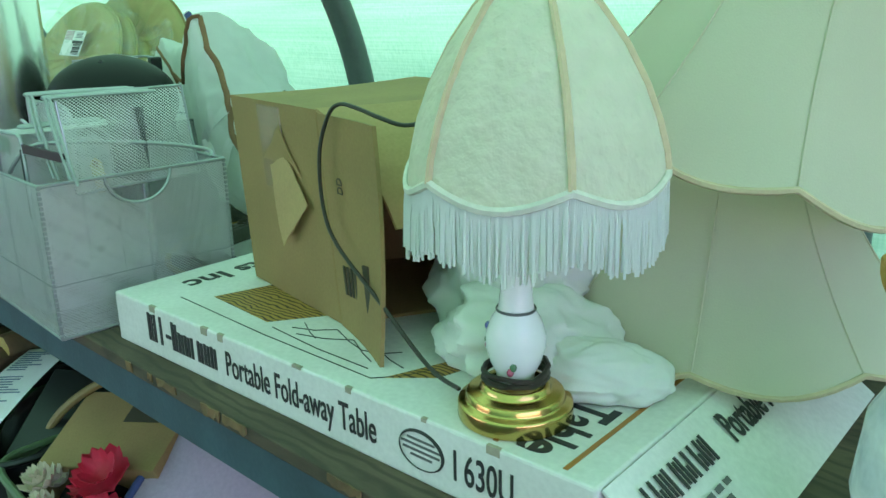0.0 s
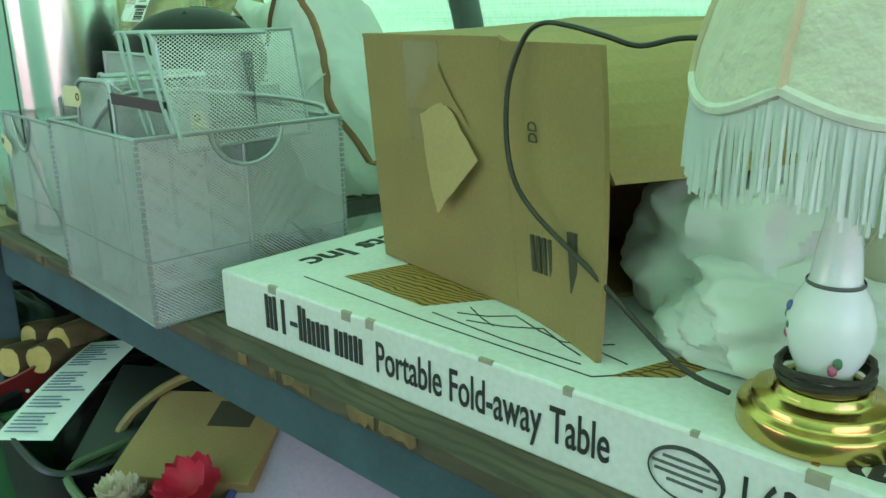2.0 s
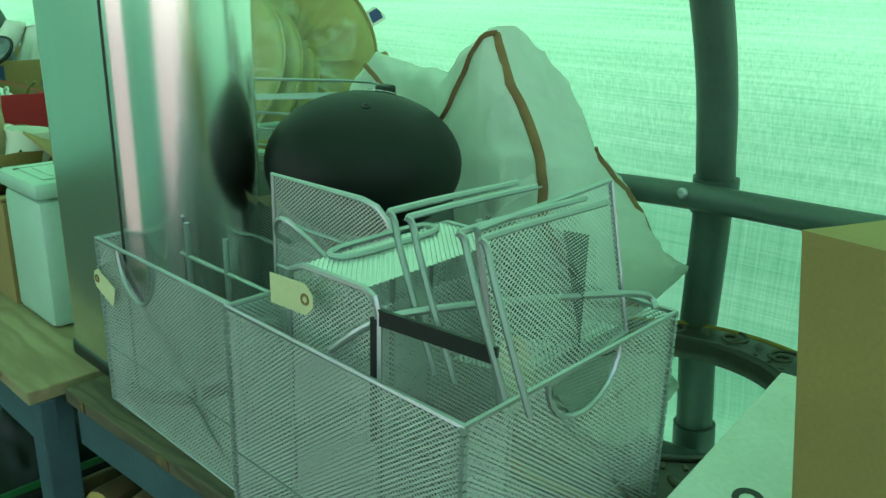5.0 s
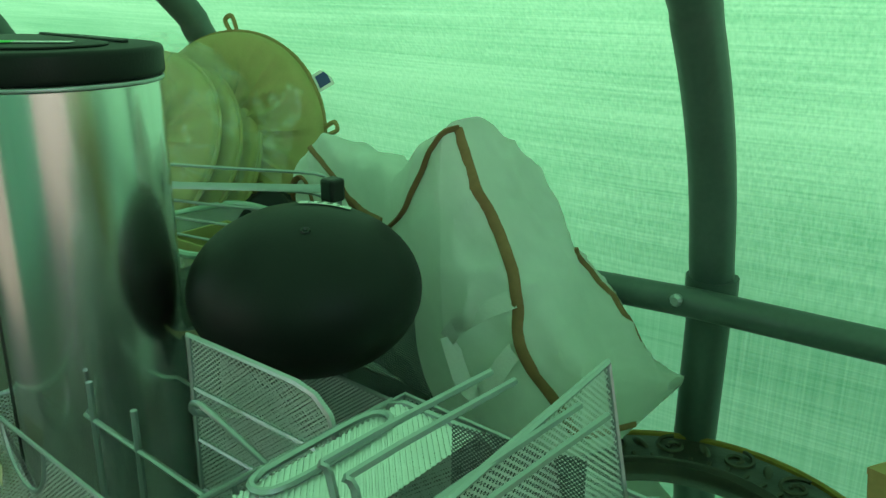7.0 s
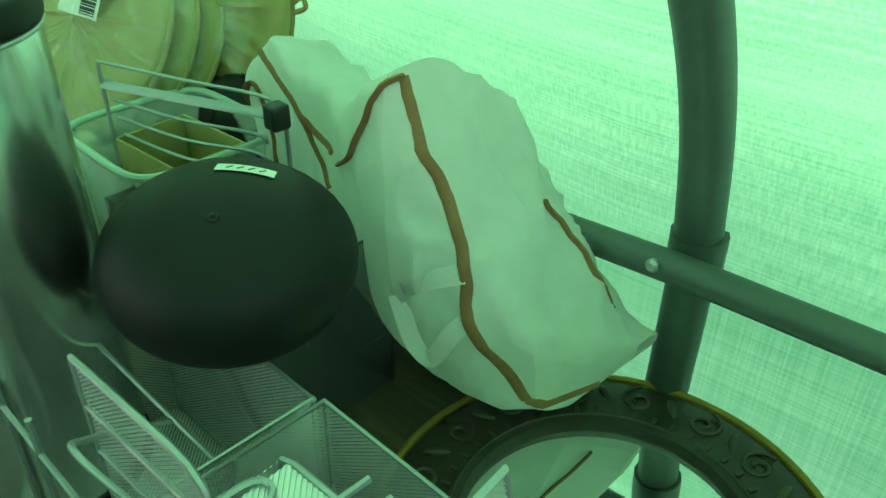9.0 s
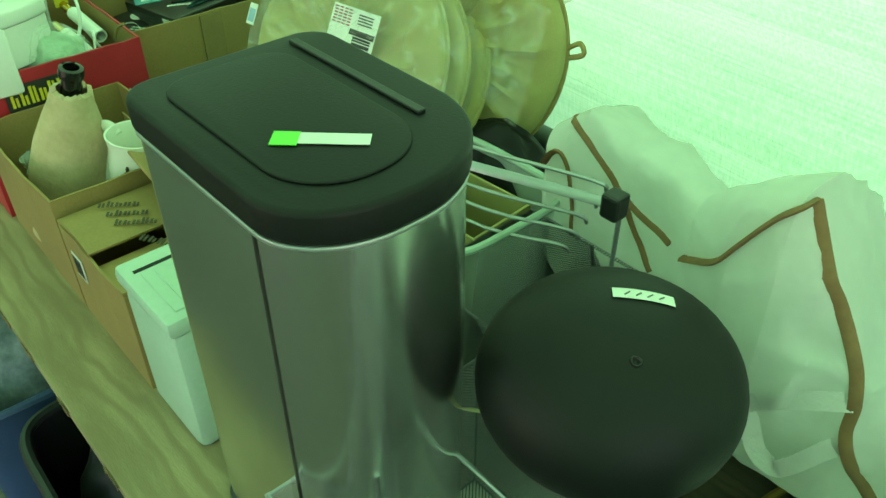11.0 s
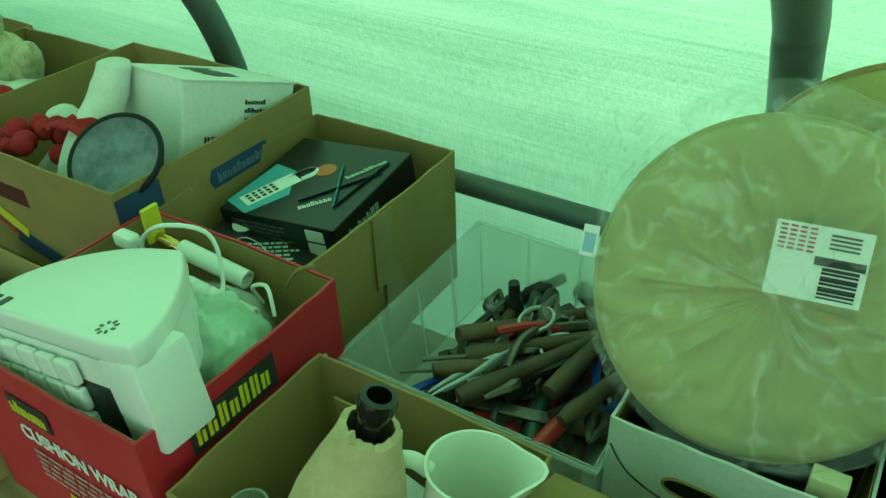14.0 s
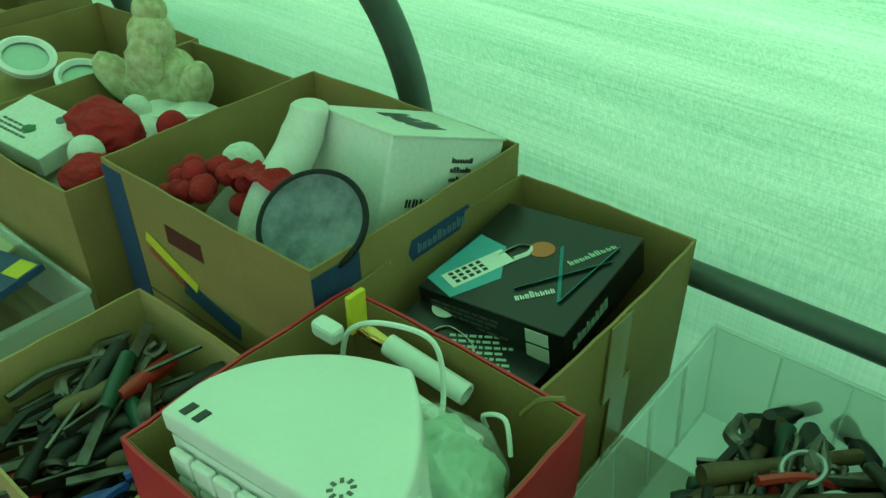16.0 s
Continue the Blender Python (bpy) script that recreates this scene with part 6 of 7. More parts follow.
part("jug_handle", tube(smooth_line([(-0.044, 0, 0.102), (-0.062, 0, 0.112), (-0.080, 0, 0.105), (-0.084, 0, 0.08), (-0.072, 0, 0.05), (-0.048, 0, 0.034)], 5), 0.0085, 10, flat=0.7), "mug_white", jug, smooth=True)
ba = radians(-74)
spot = Matrix.Translation((0.0490 * math.cos(ba), 0.0490 * math.sin(ba), 0.064)) @ pose(0, 0, 0, 0, 0, math.degrees(ba) + 90)
part("printed_bird", blob(lambda d: 1.0, 14, 10, m=spot @ pose(0, 0, 0, 0, 14, 0) @ Matrix.Diagonal((0.0065, 0.0014, 0.015, 1))), "bird_print", jug, "dark brown printed bird", smooth=True)
part("printed_bird", blob(lambda d: 1.0, 10, 8, m=spot @ pose(0.003, 0, 0.018) @ Matrix.Diagonal((0.003, 0.0014, 0.005, 1))), "bird_print", jug, smooth=True)
for k, n in enumerate((10, 7)):
    for i in range(n):
        a = radians(-78) + (i - n / 2) * 0.1
        part("print_bar", box(-0.0016, 0.0016, -0.0006, 0.0006, 0, 0.009 - 0.005 * k, m=Matrix.Translation((0.0494 * math.cos(a), 0.0494 * math.sin(a), 0.03 - 0.008 * k)) @ pose(0, 0, 0, 0, 0, math.degrees(a) + 90)), "ink", jug)
funnel = thing("white_funnel", "white plastic cone between the bottle and pitcher", "funnel", pose(-2.275, 0.205, 0.86, 12, -10, 0))
part("cone", lathe([(0.010, 0.10), (0.016, 0.095), (0.036, 0.02), (0.042, 0.0), (0.040, 0.0), (0.012, 0.09)], 28), "white_plastic", funnel, smooth=True)
jar = thing("glass_jar", "small clear glass jar in the carton", "jar", pose(-2.405, 0.135, 0.80, 10, -8, 0))
part("jar_body", lathe([(0, 0), (0.026, 0), (0.028, 0.01), (0.028, 0.06), (0.024, 0.07), (0.026, 0.085), (0.023, 0.085), (0.021, 0.07), (0.025, 0.06), (0.025, 0.006)], 28), "clear_bin", jar, smooth=True)
part("cork", lathe([(0, 0), (0.01, 0), (0.011, 0.02), (0, 0.02)], 14, m=pose(0.115, 0.05, 0.02)), "tool_wood", jar, smooth=True)
rnd = random.Random(21)
for k in range(9):
    x, y = rnd.uniform(-2.40, -2.20), rnd.uniform(0.10, 0.26)
    b = thing("green_bottle", "small dark green glass bottle lying in the carton", "bottle", pose(x, y, TOP + 0.025 + 0.03 * (k % 3), 90 + rnd.uniform(-20, 20), 0, rnd.uniform(0, 360)), "green glass bottles")
    part("bottle_glass", lathe([(0, 0), (0.018, 0), (0.02, 0.006), (0.02, 0.05), (0.009, 0.07), (0.008, 0.09), (0.010, 0.093), (0.006, 0.094)], 16, m=pose(0, 0, -0.045)), "glass_green", b, smooth=True)

# folded-shut carton with sticker
OW, OD, OH = 0.222, 0.225, 0.165
obox = open_carton("parcel_carton", "brown carton with half-closed flaps and price sticker", pose(-2.150, 0.066, TOP), OW, OD, OH, "carton", bows=(0.001, 0.001, 0.001, 0.001))
part("top_flap", sheet(lambda u, v: (0.002 + 0.115 * u, 0.0 + OD * v, OH + 0.003 + 0.010 * math.sin(u * 2.6) * (1 - 0.3 * v)), 6, 4, 0.004), "carton", obox)
part("top_flap", sheet(lambda u, v: (0.0 + OW * u, OD - 0.105 * v, OH + 0.008 + 0.055 * v * (1 - 0.8 * u)), 6, 4, 0.004), "carton", obox)
part("top_flap", sheet(lambda u, v: (OW - 0.10 * u, 0.0 + OD * v * 0.9, OH + 0.003 - 0.02 * u), 4, 4, 0.004), "carton", obox)
part("price_sticker", box(0.03, 0.08, -0.008, 0.010, 0, 0.0008), "label", obox, "white price sticker").matrix_local = pose(0.0, OD - 0.06, OH + 0.046, -27, 10, 0)
for k in range(3):
    word_bars("pencil_mark", obox, pose(0.03 + 0.028 * k, 0.05, OH + 0.0145, 0, 0, 55), 0.06, 0.014, 5, "ink_brown", 60 + k)
word_bars("print_bar", obox, pose(0.125, 0.065, OH + 0.0045, 0, 4, 35), 0.09, 0.018, 7, "ink_brown", 66)
part("barcode_label", box(0.03, 0.065, -0.002, -0.0008, 0.09, 0.13), "label", obox)
for k in range(6):
    part("barcode_bar", box(0.033 + 0.005 * k, 0.0355 + 0.005 * k, -0.0028, -0.002, 0.094, 0.126), "ink", obox)

# white archive box under the cushions
WW, WD, WH = 0.252, 0.30, 0.186
wbox = open_carton("white_archive_box", "white cardboard archive box with oval hand hole", pose(-2.130, 0.382, TOP), WW, WD, WH, "white_card", "carton", bows=(0.002, 0.001, 0.001, 0.001))
hole = [(0.10 + 0.035 * math.copysign(abs(math.cos(a)) ** 0.6, math.cos(a)), 0.125 + 0.012 * math.sin(a)) for a in np.linspace(0, 2 * math.pi, 28, endpoint=False)]
# shade inside the oval hole is painted as a black panel; nothing is cut
part("hand_hole", panel(hole, lambda u, v: (u, -0.0024, v)), "black_matte", wbox, "oval hand hole painted as a black panel")
part("hole_rim", tube([(u, -0.0024, v) for u, v in hole], 0.0018, 5, closed=True), "carton", wbox)
text_lines(wbox, front(0.17, 0.135, -0.0026), 0.06, 0.03, 5, "ink_grey", 71)
part("printed_curve", tube(smooth_line([(0.004, -0.0025, 0.15), (0.03, -0.0025, 0.115), (0.09, -0.0025, 0.095), (0.24, -0.0025, 0.09)], 6), 0.0009, 4), "ink", wbox)
for k in range(6):
    fr = thing("picture_frame", "thin black picture frame filed in the white box", "frame", pose(-2.118, 0.395 + 0.022 * k, TOP + 0.006, -12, 0, 0), "filed frames")
    part("frame_edge", box(0, 0.21, 0, 0.012, 0, 0.172 + 0.006 * (k % 2), 0.002), "black_gloss", fr)
yb = part("yellow_box", box(0, 0.035, 0, 0.02, 0, 0.19, 0.002), "tag")
yb.matrix_world = pose(-1.935, 0.398, TOP + 0.006)
tagged(yb, "small pale yellow paper box in the white box", "box")

# sage plastic drawer box
sage = thing("plastic_case", "sage green plastic case with price sticker", "case", pose(-1.920, 0.066, TOP))
part("case_body", box(0, 0.135, 0, 0.225, 0, 0.195, 0.012), "sage", sage, smooth=True)
part("case_lid", box(-0.004, 0.139, -0.004, 0.229, 0.196, 0.222, 0.008), "sage", sage, smooth=True)
part("lid_panel", box(0.035, 0.125, 0.015, 0.21, 0.222, 0.2245, 0.001), "sage", sage)
part("lid_groove", box(0.024, 0.030, 0.01, 0.215, 0.2215, 0.2226), "black_matte", sage)
part("price_sticker", box(0.001, 0.022, 0.13, 0.185, 0.222, 0.2227), "label", sage, "white price sticker")
word_bars("sticker_print", sage, pose(0.018, 0.14, 0.2229, 0, 0, 90), 0.04, 0.012, 6, "ink_grey", 77)
for k in range(5):
    part("rib", box(0.045, 0.115, 0.03 + 0.035 * k, 0.034 + 0.035 * k, 0.2245, 0.2262), "sage", sage)
dark = crumpled("black_jacket", "black fabric bundle with white lettering", pose(-1.80, 0.60, TOP + 0.004), 0.13, 0.075, 0.17, 2.2, "black_matte", 0.12, category="clothing")

# ---- tools ----
TS = random.Random(77)


def tool(kind, m, group):
    """A hand tool lying along x: screwdriver, hammer, pliers, file or chisel."""
    r = TS
    if kind == "screwdriver":
        ob = thing("screwdriver", "used screwdriver with a coloured handle", "screwdriver", m, group)
        mt = r.choice(("tool_red", "tool_dark", "tool_dark", "tool_green", "tool_dark", "tool_wood"))
        L = r.uniform(0.07, 0.13)
        part("handle", lathe([(0, 0), (0.010, 0), (0.013, 0.012), (0.011, 0.05), (0.0125, 0.075), (0.007, 0.085), (0, 0.086)], 10, m=pose(0, 0, 0, 0, 90, 0)), mt, ob, smooth=True)
        part("blade", tube([(0.084, 0, 0), (0.084 + L, 0, 0)], 0.0033, 6), "tool_steel", ob)
    elif kind == "pliers":
        ob = thing("pliers", "rusty pliers with dark jaws", "pliers", m, group)
        mt = r.choice(("tool_red", "tool_dark", "tool_blue", "tool_steel"))
        for s in (-1, 1):
            part("grip", tube(smooth_line([(0, 0.028 * s, 0), (0.05, 0.026 * s, 0), (0.09, 0.010 * s, 0), (0.11, 0, 0)], 4), 0.0062, 7), mt, ob, smooth=True)
            part("jaw", tube(smooth_line([(0.108, 0.004 * s, 0), (0.125, -0.010 * s, 0), (0.15, -0.004 * s, 0), (0.165, -0.001 * s, 0)], 4), [0.008, 0.009, 0.010, 0.010, 0.009, 0.008, 0.007, 0.006, 0.005, 0.005, 0.004, 0.003, 0.003], 7), "tool_steel", ob, smooth=True)
    elif kind == "hammer":
        ob = thing("hammer", "old hammer with a worn wooden handle", "hammer", m, group)
        part("handle", tube(smooth_line([(0, 0, 0), (0.05, 0, 0.001), (0.14, 0, 0), (0.22, 0, 0)], 4), [0.012, 0.013, 0.0135, 0.0135, 0.013, 0.012, 0.011, 0.011, 0.010, 0.010, 0.010, 0.010, 0.010], 9), "tool_wood", ob, smooth=True)
        part("head", lathe([(0, -0.05), (0.008, -0.05), (0.009, -0.02), (0.013, -0.015), (0.013, 0.015), (0.010, 0.02), (0.015, 0.035), (0.015, 0.05), (0, 0.05)], 12, m=pose(0.225, 0, 0, 90, 0, 0)), "tool_dark", ob, smooth=True)
    elif kind == "file":
        ob = thing("wood_file", "steel file with a turned wooden handle", "file", m, group)
        part("handle", lathe([(0, 0), (0.009, 0), (0.013, 0.02), (0.011, 0.06), (0.012, 0.085), (0.007, 0.095), (0, 0.096)], 10, m=pose(0, 0, 0, 0, 90, 0)), "tool_wood", ob, smooth=True)
        part("blade", box(0.094, 0.094 + r.uniform(0.08, 0.15), -0.009, 0.009, -0.0022, 0.0022, 0.001), "tool_steel", ob)
    elif kind == "wrench":
        ob = thing("wrench", "dull steel spanner among the tools", "wrench", m, group)
        part("shank", box(0, 0.13, -0.006, 0.006, -0.0028, 0.0028, 0.0015), "tool_steel", ob)
        part("ring", tube([(0.142 + 0.013 * math.cos(a), 0.013 * math.sin(a), 0) for a in np.linspace(0.5, 5.8, 12)], 0.0045, 6), "tool_steel", ob, smooth=True)
    else:
        ob = thing("chisel", "used chisel with a dark handle", "chisel", m, group)
        part("handle", lathe([(0, 0), (0.011, 0), (0.012, 0.05), (0.009, 0.09), (0, 0.09)], 10, m=pose(0, 0, 0, 0, 90, 0)), r.choice(("tool_green", "tool_dark", "tool_wood", "tool_red")), ob, smooth=True)
        part("blade", box(0.089, 0.17, -0.007, 0.007, -0.002, 0.002, 0.0008), "tool_steel", ob)
    return ob


def heap(x0, x1, y0, y1, z0, layers, per, group, kinds, aim=None, spread=70):
    for k in range(layers * per):
        layer = k // per
        x, y = TS.uniform(x0, x1), TS.uniform(y0, y1)
        yaw = TS.uniform(0, 360) if aim is None else aim + TS.uniform(-spread, spread) + (180 if TS.random() < 0.3 else 0)
        pitch = TS.uniform(-9, 9)
        c, s = math.cos(radians(yaw)), math.sin(radians(yaw))
        # the tool's middle lies at x, y
        px = min(max(x - 0.09 * c, x0 - 0.02 if c < 0 else x0 - 0.03), x1 + 0.03)
        py = min(max(y - 0.09 * s, y0 - 0.03), y1 + 0.03)
        ex, ey = px + 0.19 * c, py + 0.19 * s
        px -= max(0, ex - x1 - 0.03) - max(0, x0 - 0.03 - ex)
        py -= max(0, ey - y1 - 0.03) - max(0, y0 - 0.03 - ey)
        tool(TS.choice(kinds), pose(px, py, z0 + 0.014 + 0.017 * layer + TS.uniform(0, 0.006), TS.uniform(0, 360), pitch, yaw), group)


tray = thing("clear_tray", "clear plastic storage tray holding hand tools", "tray", pose(-2.475, 0.350, TOP))
TW, TD, TH = 0.345, 0.352, 0.135
part("tray_floor", box(0.01, TW - 0.01, 0.01, TD - 0.01, 0.001, 0.003), "clear_bin", tray)
for (p0, p1) in (((0.0, 0.0), (TW, 0.0)), ((TW, 0.0), (TW, TD)), ((TW, TD), (0.0, TD)), ((0.0, TD), (0.0, 0.0))):
    a, b, c = Vector((*p0, 0)), Vector((*p1, 0)), Vector((TW / 2, TD / 2, 0))
    part("tray_wall", sheet(lambda u, v: (a + (b - a) * u) + (c - (a + (b - a) * u)) * 0.07 * (1 - v) + Vector((0, 0, 0.002 + TH * v)), 2, 4, 0.002), "clear_bin", tray)
    for k in range(1, 4):
        p = a + (b - a) * k / 4
        part("wall_rib", tube([p + (c - p) * 0.07 + Vector((0, 0, 0.004)), p + Vector((0, 0, TH))], 0.003, 5), "clear_bin", tray)
part("tray_rim", tube([(-0.004, -0.004, TH), (TW + 0.004, -0.004, TH), (TW + 0.004, TD + 0.004, TH), (-0.004, TD + 0.004, TH)], 0.005, 6, closed=True, flat=0.5), "clear_bin", tray, smooth=True)
heap(-2.385, -2.17, 0.42, 0.63, TOP + 0.002, 5, 15, "hand tools in the tray", ("pliers", "screwdriver", "wrench", "chisel", "pliers", "file", "wrench", "hammer", "screwdriver"), 65, 50)
sc = thing("scissors", "large steel scissors with ring handles", "scissors", pose(-2.345, 0.45, TOP + 0.088, 10, -6, 62))
for s in (-1, 1):
    part("finger_ring", tube([(0.125 + 0.026 * math.cos(a), 0.026 * s + 0.019 * math.sin(a), 0.002 * s) for a in np.linspace(0, 2 * math.pi, 20, endpoint=False)], 0.0034, 6, closed=True), "wire", sc, smooth=True)
    part("blade", tube(smooth_line([(0.10, 0.014 * s, 0.002 * s), (0.06, 0.0, 0.002 * s), (0.0, -0.006 * s, 0.002 * s), (-0.06, -0.004 * s, 0.002 * s)], 4), [0.004] * 5 + [0.007, 0.007, 0.006, 0.005, 0.005, 0.004, 0.003, 0.001], 6, flat=0.35), "wire", sc, smooth=True)
tool("hammer", pose(-2.33, 0.40, TOP + 0.095, 0, -4, 58), "hand tools in the tray")
tool("hammer", pose(-2.235, 0.46, TOP + 0.10, 0, -8, 78), "hand tools in the tray")
tool("file", pose(-2.20, 0.42, TOP + 0.105, 0, -6, 70), "hand tools in the tray")

open_carton("tool_carton", "low cardboard carton full of screwdrivers and chisels", pose(-3.115, -0.005, TOP), 0.305, 0.272, 0.150, "carton_light", bows=(0.003, 0.004, 0.003, 0.004))
heap(-3.085, -2.84, 0.03, 0.235, TOP + 0.006, 6, 15, "hand tools in the carton", ("screwdriver", "screwdriver", "chisel", "pliers", "wrench", "screwdriver", "file"), 110, 60)
tool("screwdriver", pose(-3.06, 0.20, TOP + 0.125, 0, 4, -62), "hand tools in the carton")
tool("chisel", pose(-3.03, 0.19, TOP + 0.128, 0, 3, -50), "hand tools in the carton")

# ---- further boxes along the table ----
LW, LD, LH = 0.36, 0.47, 0.252
open_carton("holiday_carton", "open brown carton of holiday decorations", pose(-3.612, 0.262, TOP), LW, LD, LH, "carton", bows=(0.004, 0.004, 0.003, 0.003))
crumpled("crumpled_filler", "crumpled tissue under the decorations", pose(-3.43, 0.49, TOP + 0.004), 0.16, 0.21, 0.15, 12.5, "white_card", 0.12, category="paper")
doll = bmesh.new()
blob(lambda d: 1.0 + 0.06 * noise.noise(d * 4), 24, 16, doll, Matrix.Translation((0, 0, 0.05)) @ Matrix.Diagonal((0.075, 0.06, 0.075, 1)))
blob(lambda d: 1.0 + 0.10 * noise.noise(d * 5), 20, 14, doll, Matrix.Translation((0, -0.01, 0.145)) @ Matrix.Diagonal((0.042, 0.040, 0.045, 1)))
blob(lambda d: 1.0 + 0.14 * noise.noise(d * 6), 20, 14, doll, Matrix.Translation((0, -0.045, 0.105)) @ Matrix.Diagonal((0.036, 0.022, 0.05, 1)))
for s in (-1, 1):
    blob(lambda d: 1.0 + 0.08 * noise.noise(d * 4), 16, 10, doll, pose(0.075 * s, -0.02, 0.06, 20, 28 * s, 0) @ Matrix.Diagonal((0.03, 0.035, 0.062, 1)))
blob(lambda d: 1.0 + 0.1 * noise.noise(d * 5), 16, 10, doll, Matrix.Translation((0.0, 0, 0.19)) @ Matrix.Diagonal((0.030, 0.030, 0.03, 1)))
figure = part("holiday_figurine", doll, "lace", smooth=True)
figure.matrix_world = pose(-3.515, 0.60, 0.93, 0, 0, 25)
tagged(figure, "cream bearded holiday figurine sitting in the carton", "figurine")
crumpled("red_felt_cloth", "crumpled red felt cloth in the carton", pose(-3.42, 0.42, 0.955, 0, 0, 10), 0.075, 0.055, 0.05, 14.1, "felt_red", 0.28, category="cloth")
crumpled("red_felt_cloth", "red and green felt scraps in the carton", pose(-3.32, 0.34, 0.945), 0.05, 0.045, 0.035, 17.3, "felt_red", 0.28, category="cloth")
for k, (x, y, z, r, mt) in enumerate(((-3.37, 0.36, 0.985, 0.028, "felt_white"), (-3.45, 0.50, 0.985, 0.025, "felt_white"), (-3.48, 0.385, 0.975, 0.028, "felt_grey"), (-3.345, 0.50, 0.985, 0.026, "felt_red"), (-3.50, 0.34, 0.97, 0.03, "green_tub"), (-3.30, 0.41, 0.97, 0.022, "lace"))):
    b = part("ornament_ball", blob(lambda d: r * (1 + 0.07 * noise.noise(d * 3 + Vector((k, 0, 0)))), 18, 12), mt, smooth=True)
    b.matrix_world = pose(x, y, z)
    tagged(b, "small round felt ornament among the decorations", "ornament", "felt ornaments")
wand = part("white_stick", tube([(-3.40, 0.50, 0.985), (-3.28, 0.545, 1.005)], 0.0045, 8), "white_plastic", smooth=True)
tagged(wand, "thin white candle stick across the decorations", "stick")
small = thing("paper_box", "flat white paper box on the decorations", "box", pose(-3.575, 0.285, 0.965, 8, 6, 8))
part("box_body", box(0, 0.16, 0, 0.11, 0, 0.035, 0.002), "white_card", small)
text_lines(small, pose(0.02, 0.02, 0.0354), 0.08, 0.03, 3, "ink_grey", 80)

open_carton("second_carton", "open brown carton with white plastic rings", pose(-4.005, 0.30, TOP), 0.375, 0.46, 0.245, "carton", bows=(0.004, 0.004, 0.003, 0.003))
crumpled("crumpled_filler", "crumpled brown paper in the carton", pose(-3.82, 0.52, TOP + 0.004), 0.17, 0.2, 0.14, 22.5, "carton", 0.12, category="paper")
goggles = thing("plastic_rings", "pair of white plastic ring lids joined together", "lids", pose(-3.72, 0.50, 0.985, 14, 22, 35))
for s in (-1, 1):
    part("ring", lathe([(0.040, 0), (0.052, 0.0), (0.054, 0.012), (0.046, 0.016), (0.040, 0.008)], 36, m=pose(0.056 * s, 0, 0)), "white_plastic", goggles, smooth=True)
    part("disc", lathe([(0, 0.003), (0.041, 0.003), (0.041, 0.001)], 30, m=pose(0.056 * s, 0, 0)), "sage", goggles, smooth=True)
open_carton("third_carton", "open brown carton at the table's far end", pose(-4.42, 0.30, TOP), 0.39, 0.46, 0.27, "carton", bows=(0.004, 0.004, 0.003, 0.003))
crumpled("crumpled_filler", "crumpled brown paper in the far carton", pose(-4.22, 0.52, TOP + 0.004), 0.17, 0.2, 0.15, 25.5, "carton", 0.12, category="paper")
tb = thing("small_bottle", "small blue plastic bottle in the far carton", "bottle", pose(-4.12, 0.56, 0.955))
part("bottle_body", lathe([(0, 0), (0.014, 0), (0.015, 0.05), (0.007, 0.06), (0.007, 0.075), (0, 0.076)], 16), "teal", tb, smooth=True)
ctray = thing("clear_tray", "low clear plastic tray with booklets", "tray", pose(-3.60, -0.01, TOP))
for (p0, p1) in (((0.0, 0.0), (0.37, 0.0)), ((0.37, 0.0), (0.37, 0.255)), ((0.37, 0.255), (0.0, 0.255)), ((0.0, 0.255), (0.0, 0.0))):
    a, b = Vector((*p0, 0)), Vector((*p1, 0))
    part("tray_wall", sheet(lambda u, v: a + (b - a) * u + Vector((0, 0, 0.002 + 0.10 * v)), 2, 2, 0.002), "clear_bin", ctray)
part("tray_rim", tube([(0, 0, 0.102), (0.37, 0, 0.102), (0.37, 0.255, 0.102), (0, 0.255, 0.102)], 0.007, 6, closed=True, flat=0.6), "clear_bin", ctray, smooth=True)
book = thing("booklet", "dark blue booklet with yellow price patch", "book", pose(-3.50, 0.06, TOP + 0.055, 8, -12, 4))
part("cover", box(0, 0.22, 0, 0.15, 0, 0.012, 0.001), "navy", book)
part("yellow_patch", box(0.165, 0.215, 0.11, 0.145, 0.012, 0.0126), "yellow", book)
word_bars("print_bar", book, pose(0.03, 0.05, 0.0124), 0.13, 0.03, 9, "label", 91)
part("red_patch", box(0.02, 0.08, 0.115, 0.13, 0.012, 0.0126), "red", book)
pale = part("pale_booklet", box(0, 0.14, 0, 0.12, 0, 0.006, 0.001), "tag")
pale.matrix_world = pose(-3.58, 0.14, TOP + 0.075, 6, 4, 20)
tagged(pale, "pale yellow booklet in the clear tray", "book")

# ---- under the first table ----
def tub_shape(name, label, m, w, d, h, material, rim=0.012, category="tub"):
    """A tapered plastic tub with a rolled rim."""
    ob = thing(name, label, category, m, "tubs under the table")

    def wall(u, v, inset=0.0):
        a = 2 * math.pi * u
        c, s = math.cos(a), math.sin(a)
        k = 0.86 + 0.14 * v
        return ((w / 2 - inset) * k * math.copysign(abs(c) ** 0.35, c), (d / 2 - inset) * k * math.copysign(abs(s) ** 0.35, s), 0.002 + h * v)

    part("tub_wall", sheet(lambda u, v: wall(u, v), 48, 4, 0.003, closed_u=True), material, ob, smooth=True)
    part("tub_floor", box(-w * 0.42, w * 0.42, -d * 0.42, d * 0.42, 0.0, 0.004), material, ob)
    part("tub_rim", tube([wall(k / 48, 1.0) for k in range(48)], rim * 0.6, 8, closed=True), material, ob, smooth=True)
    return ob


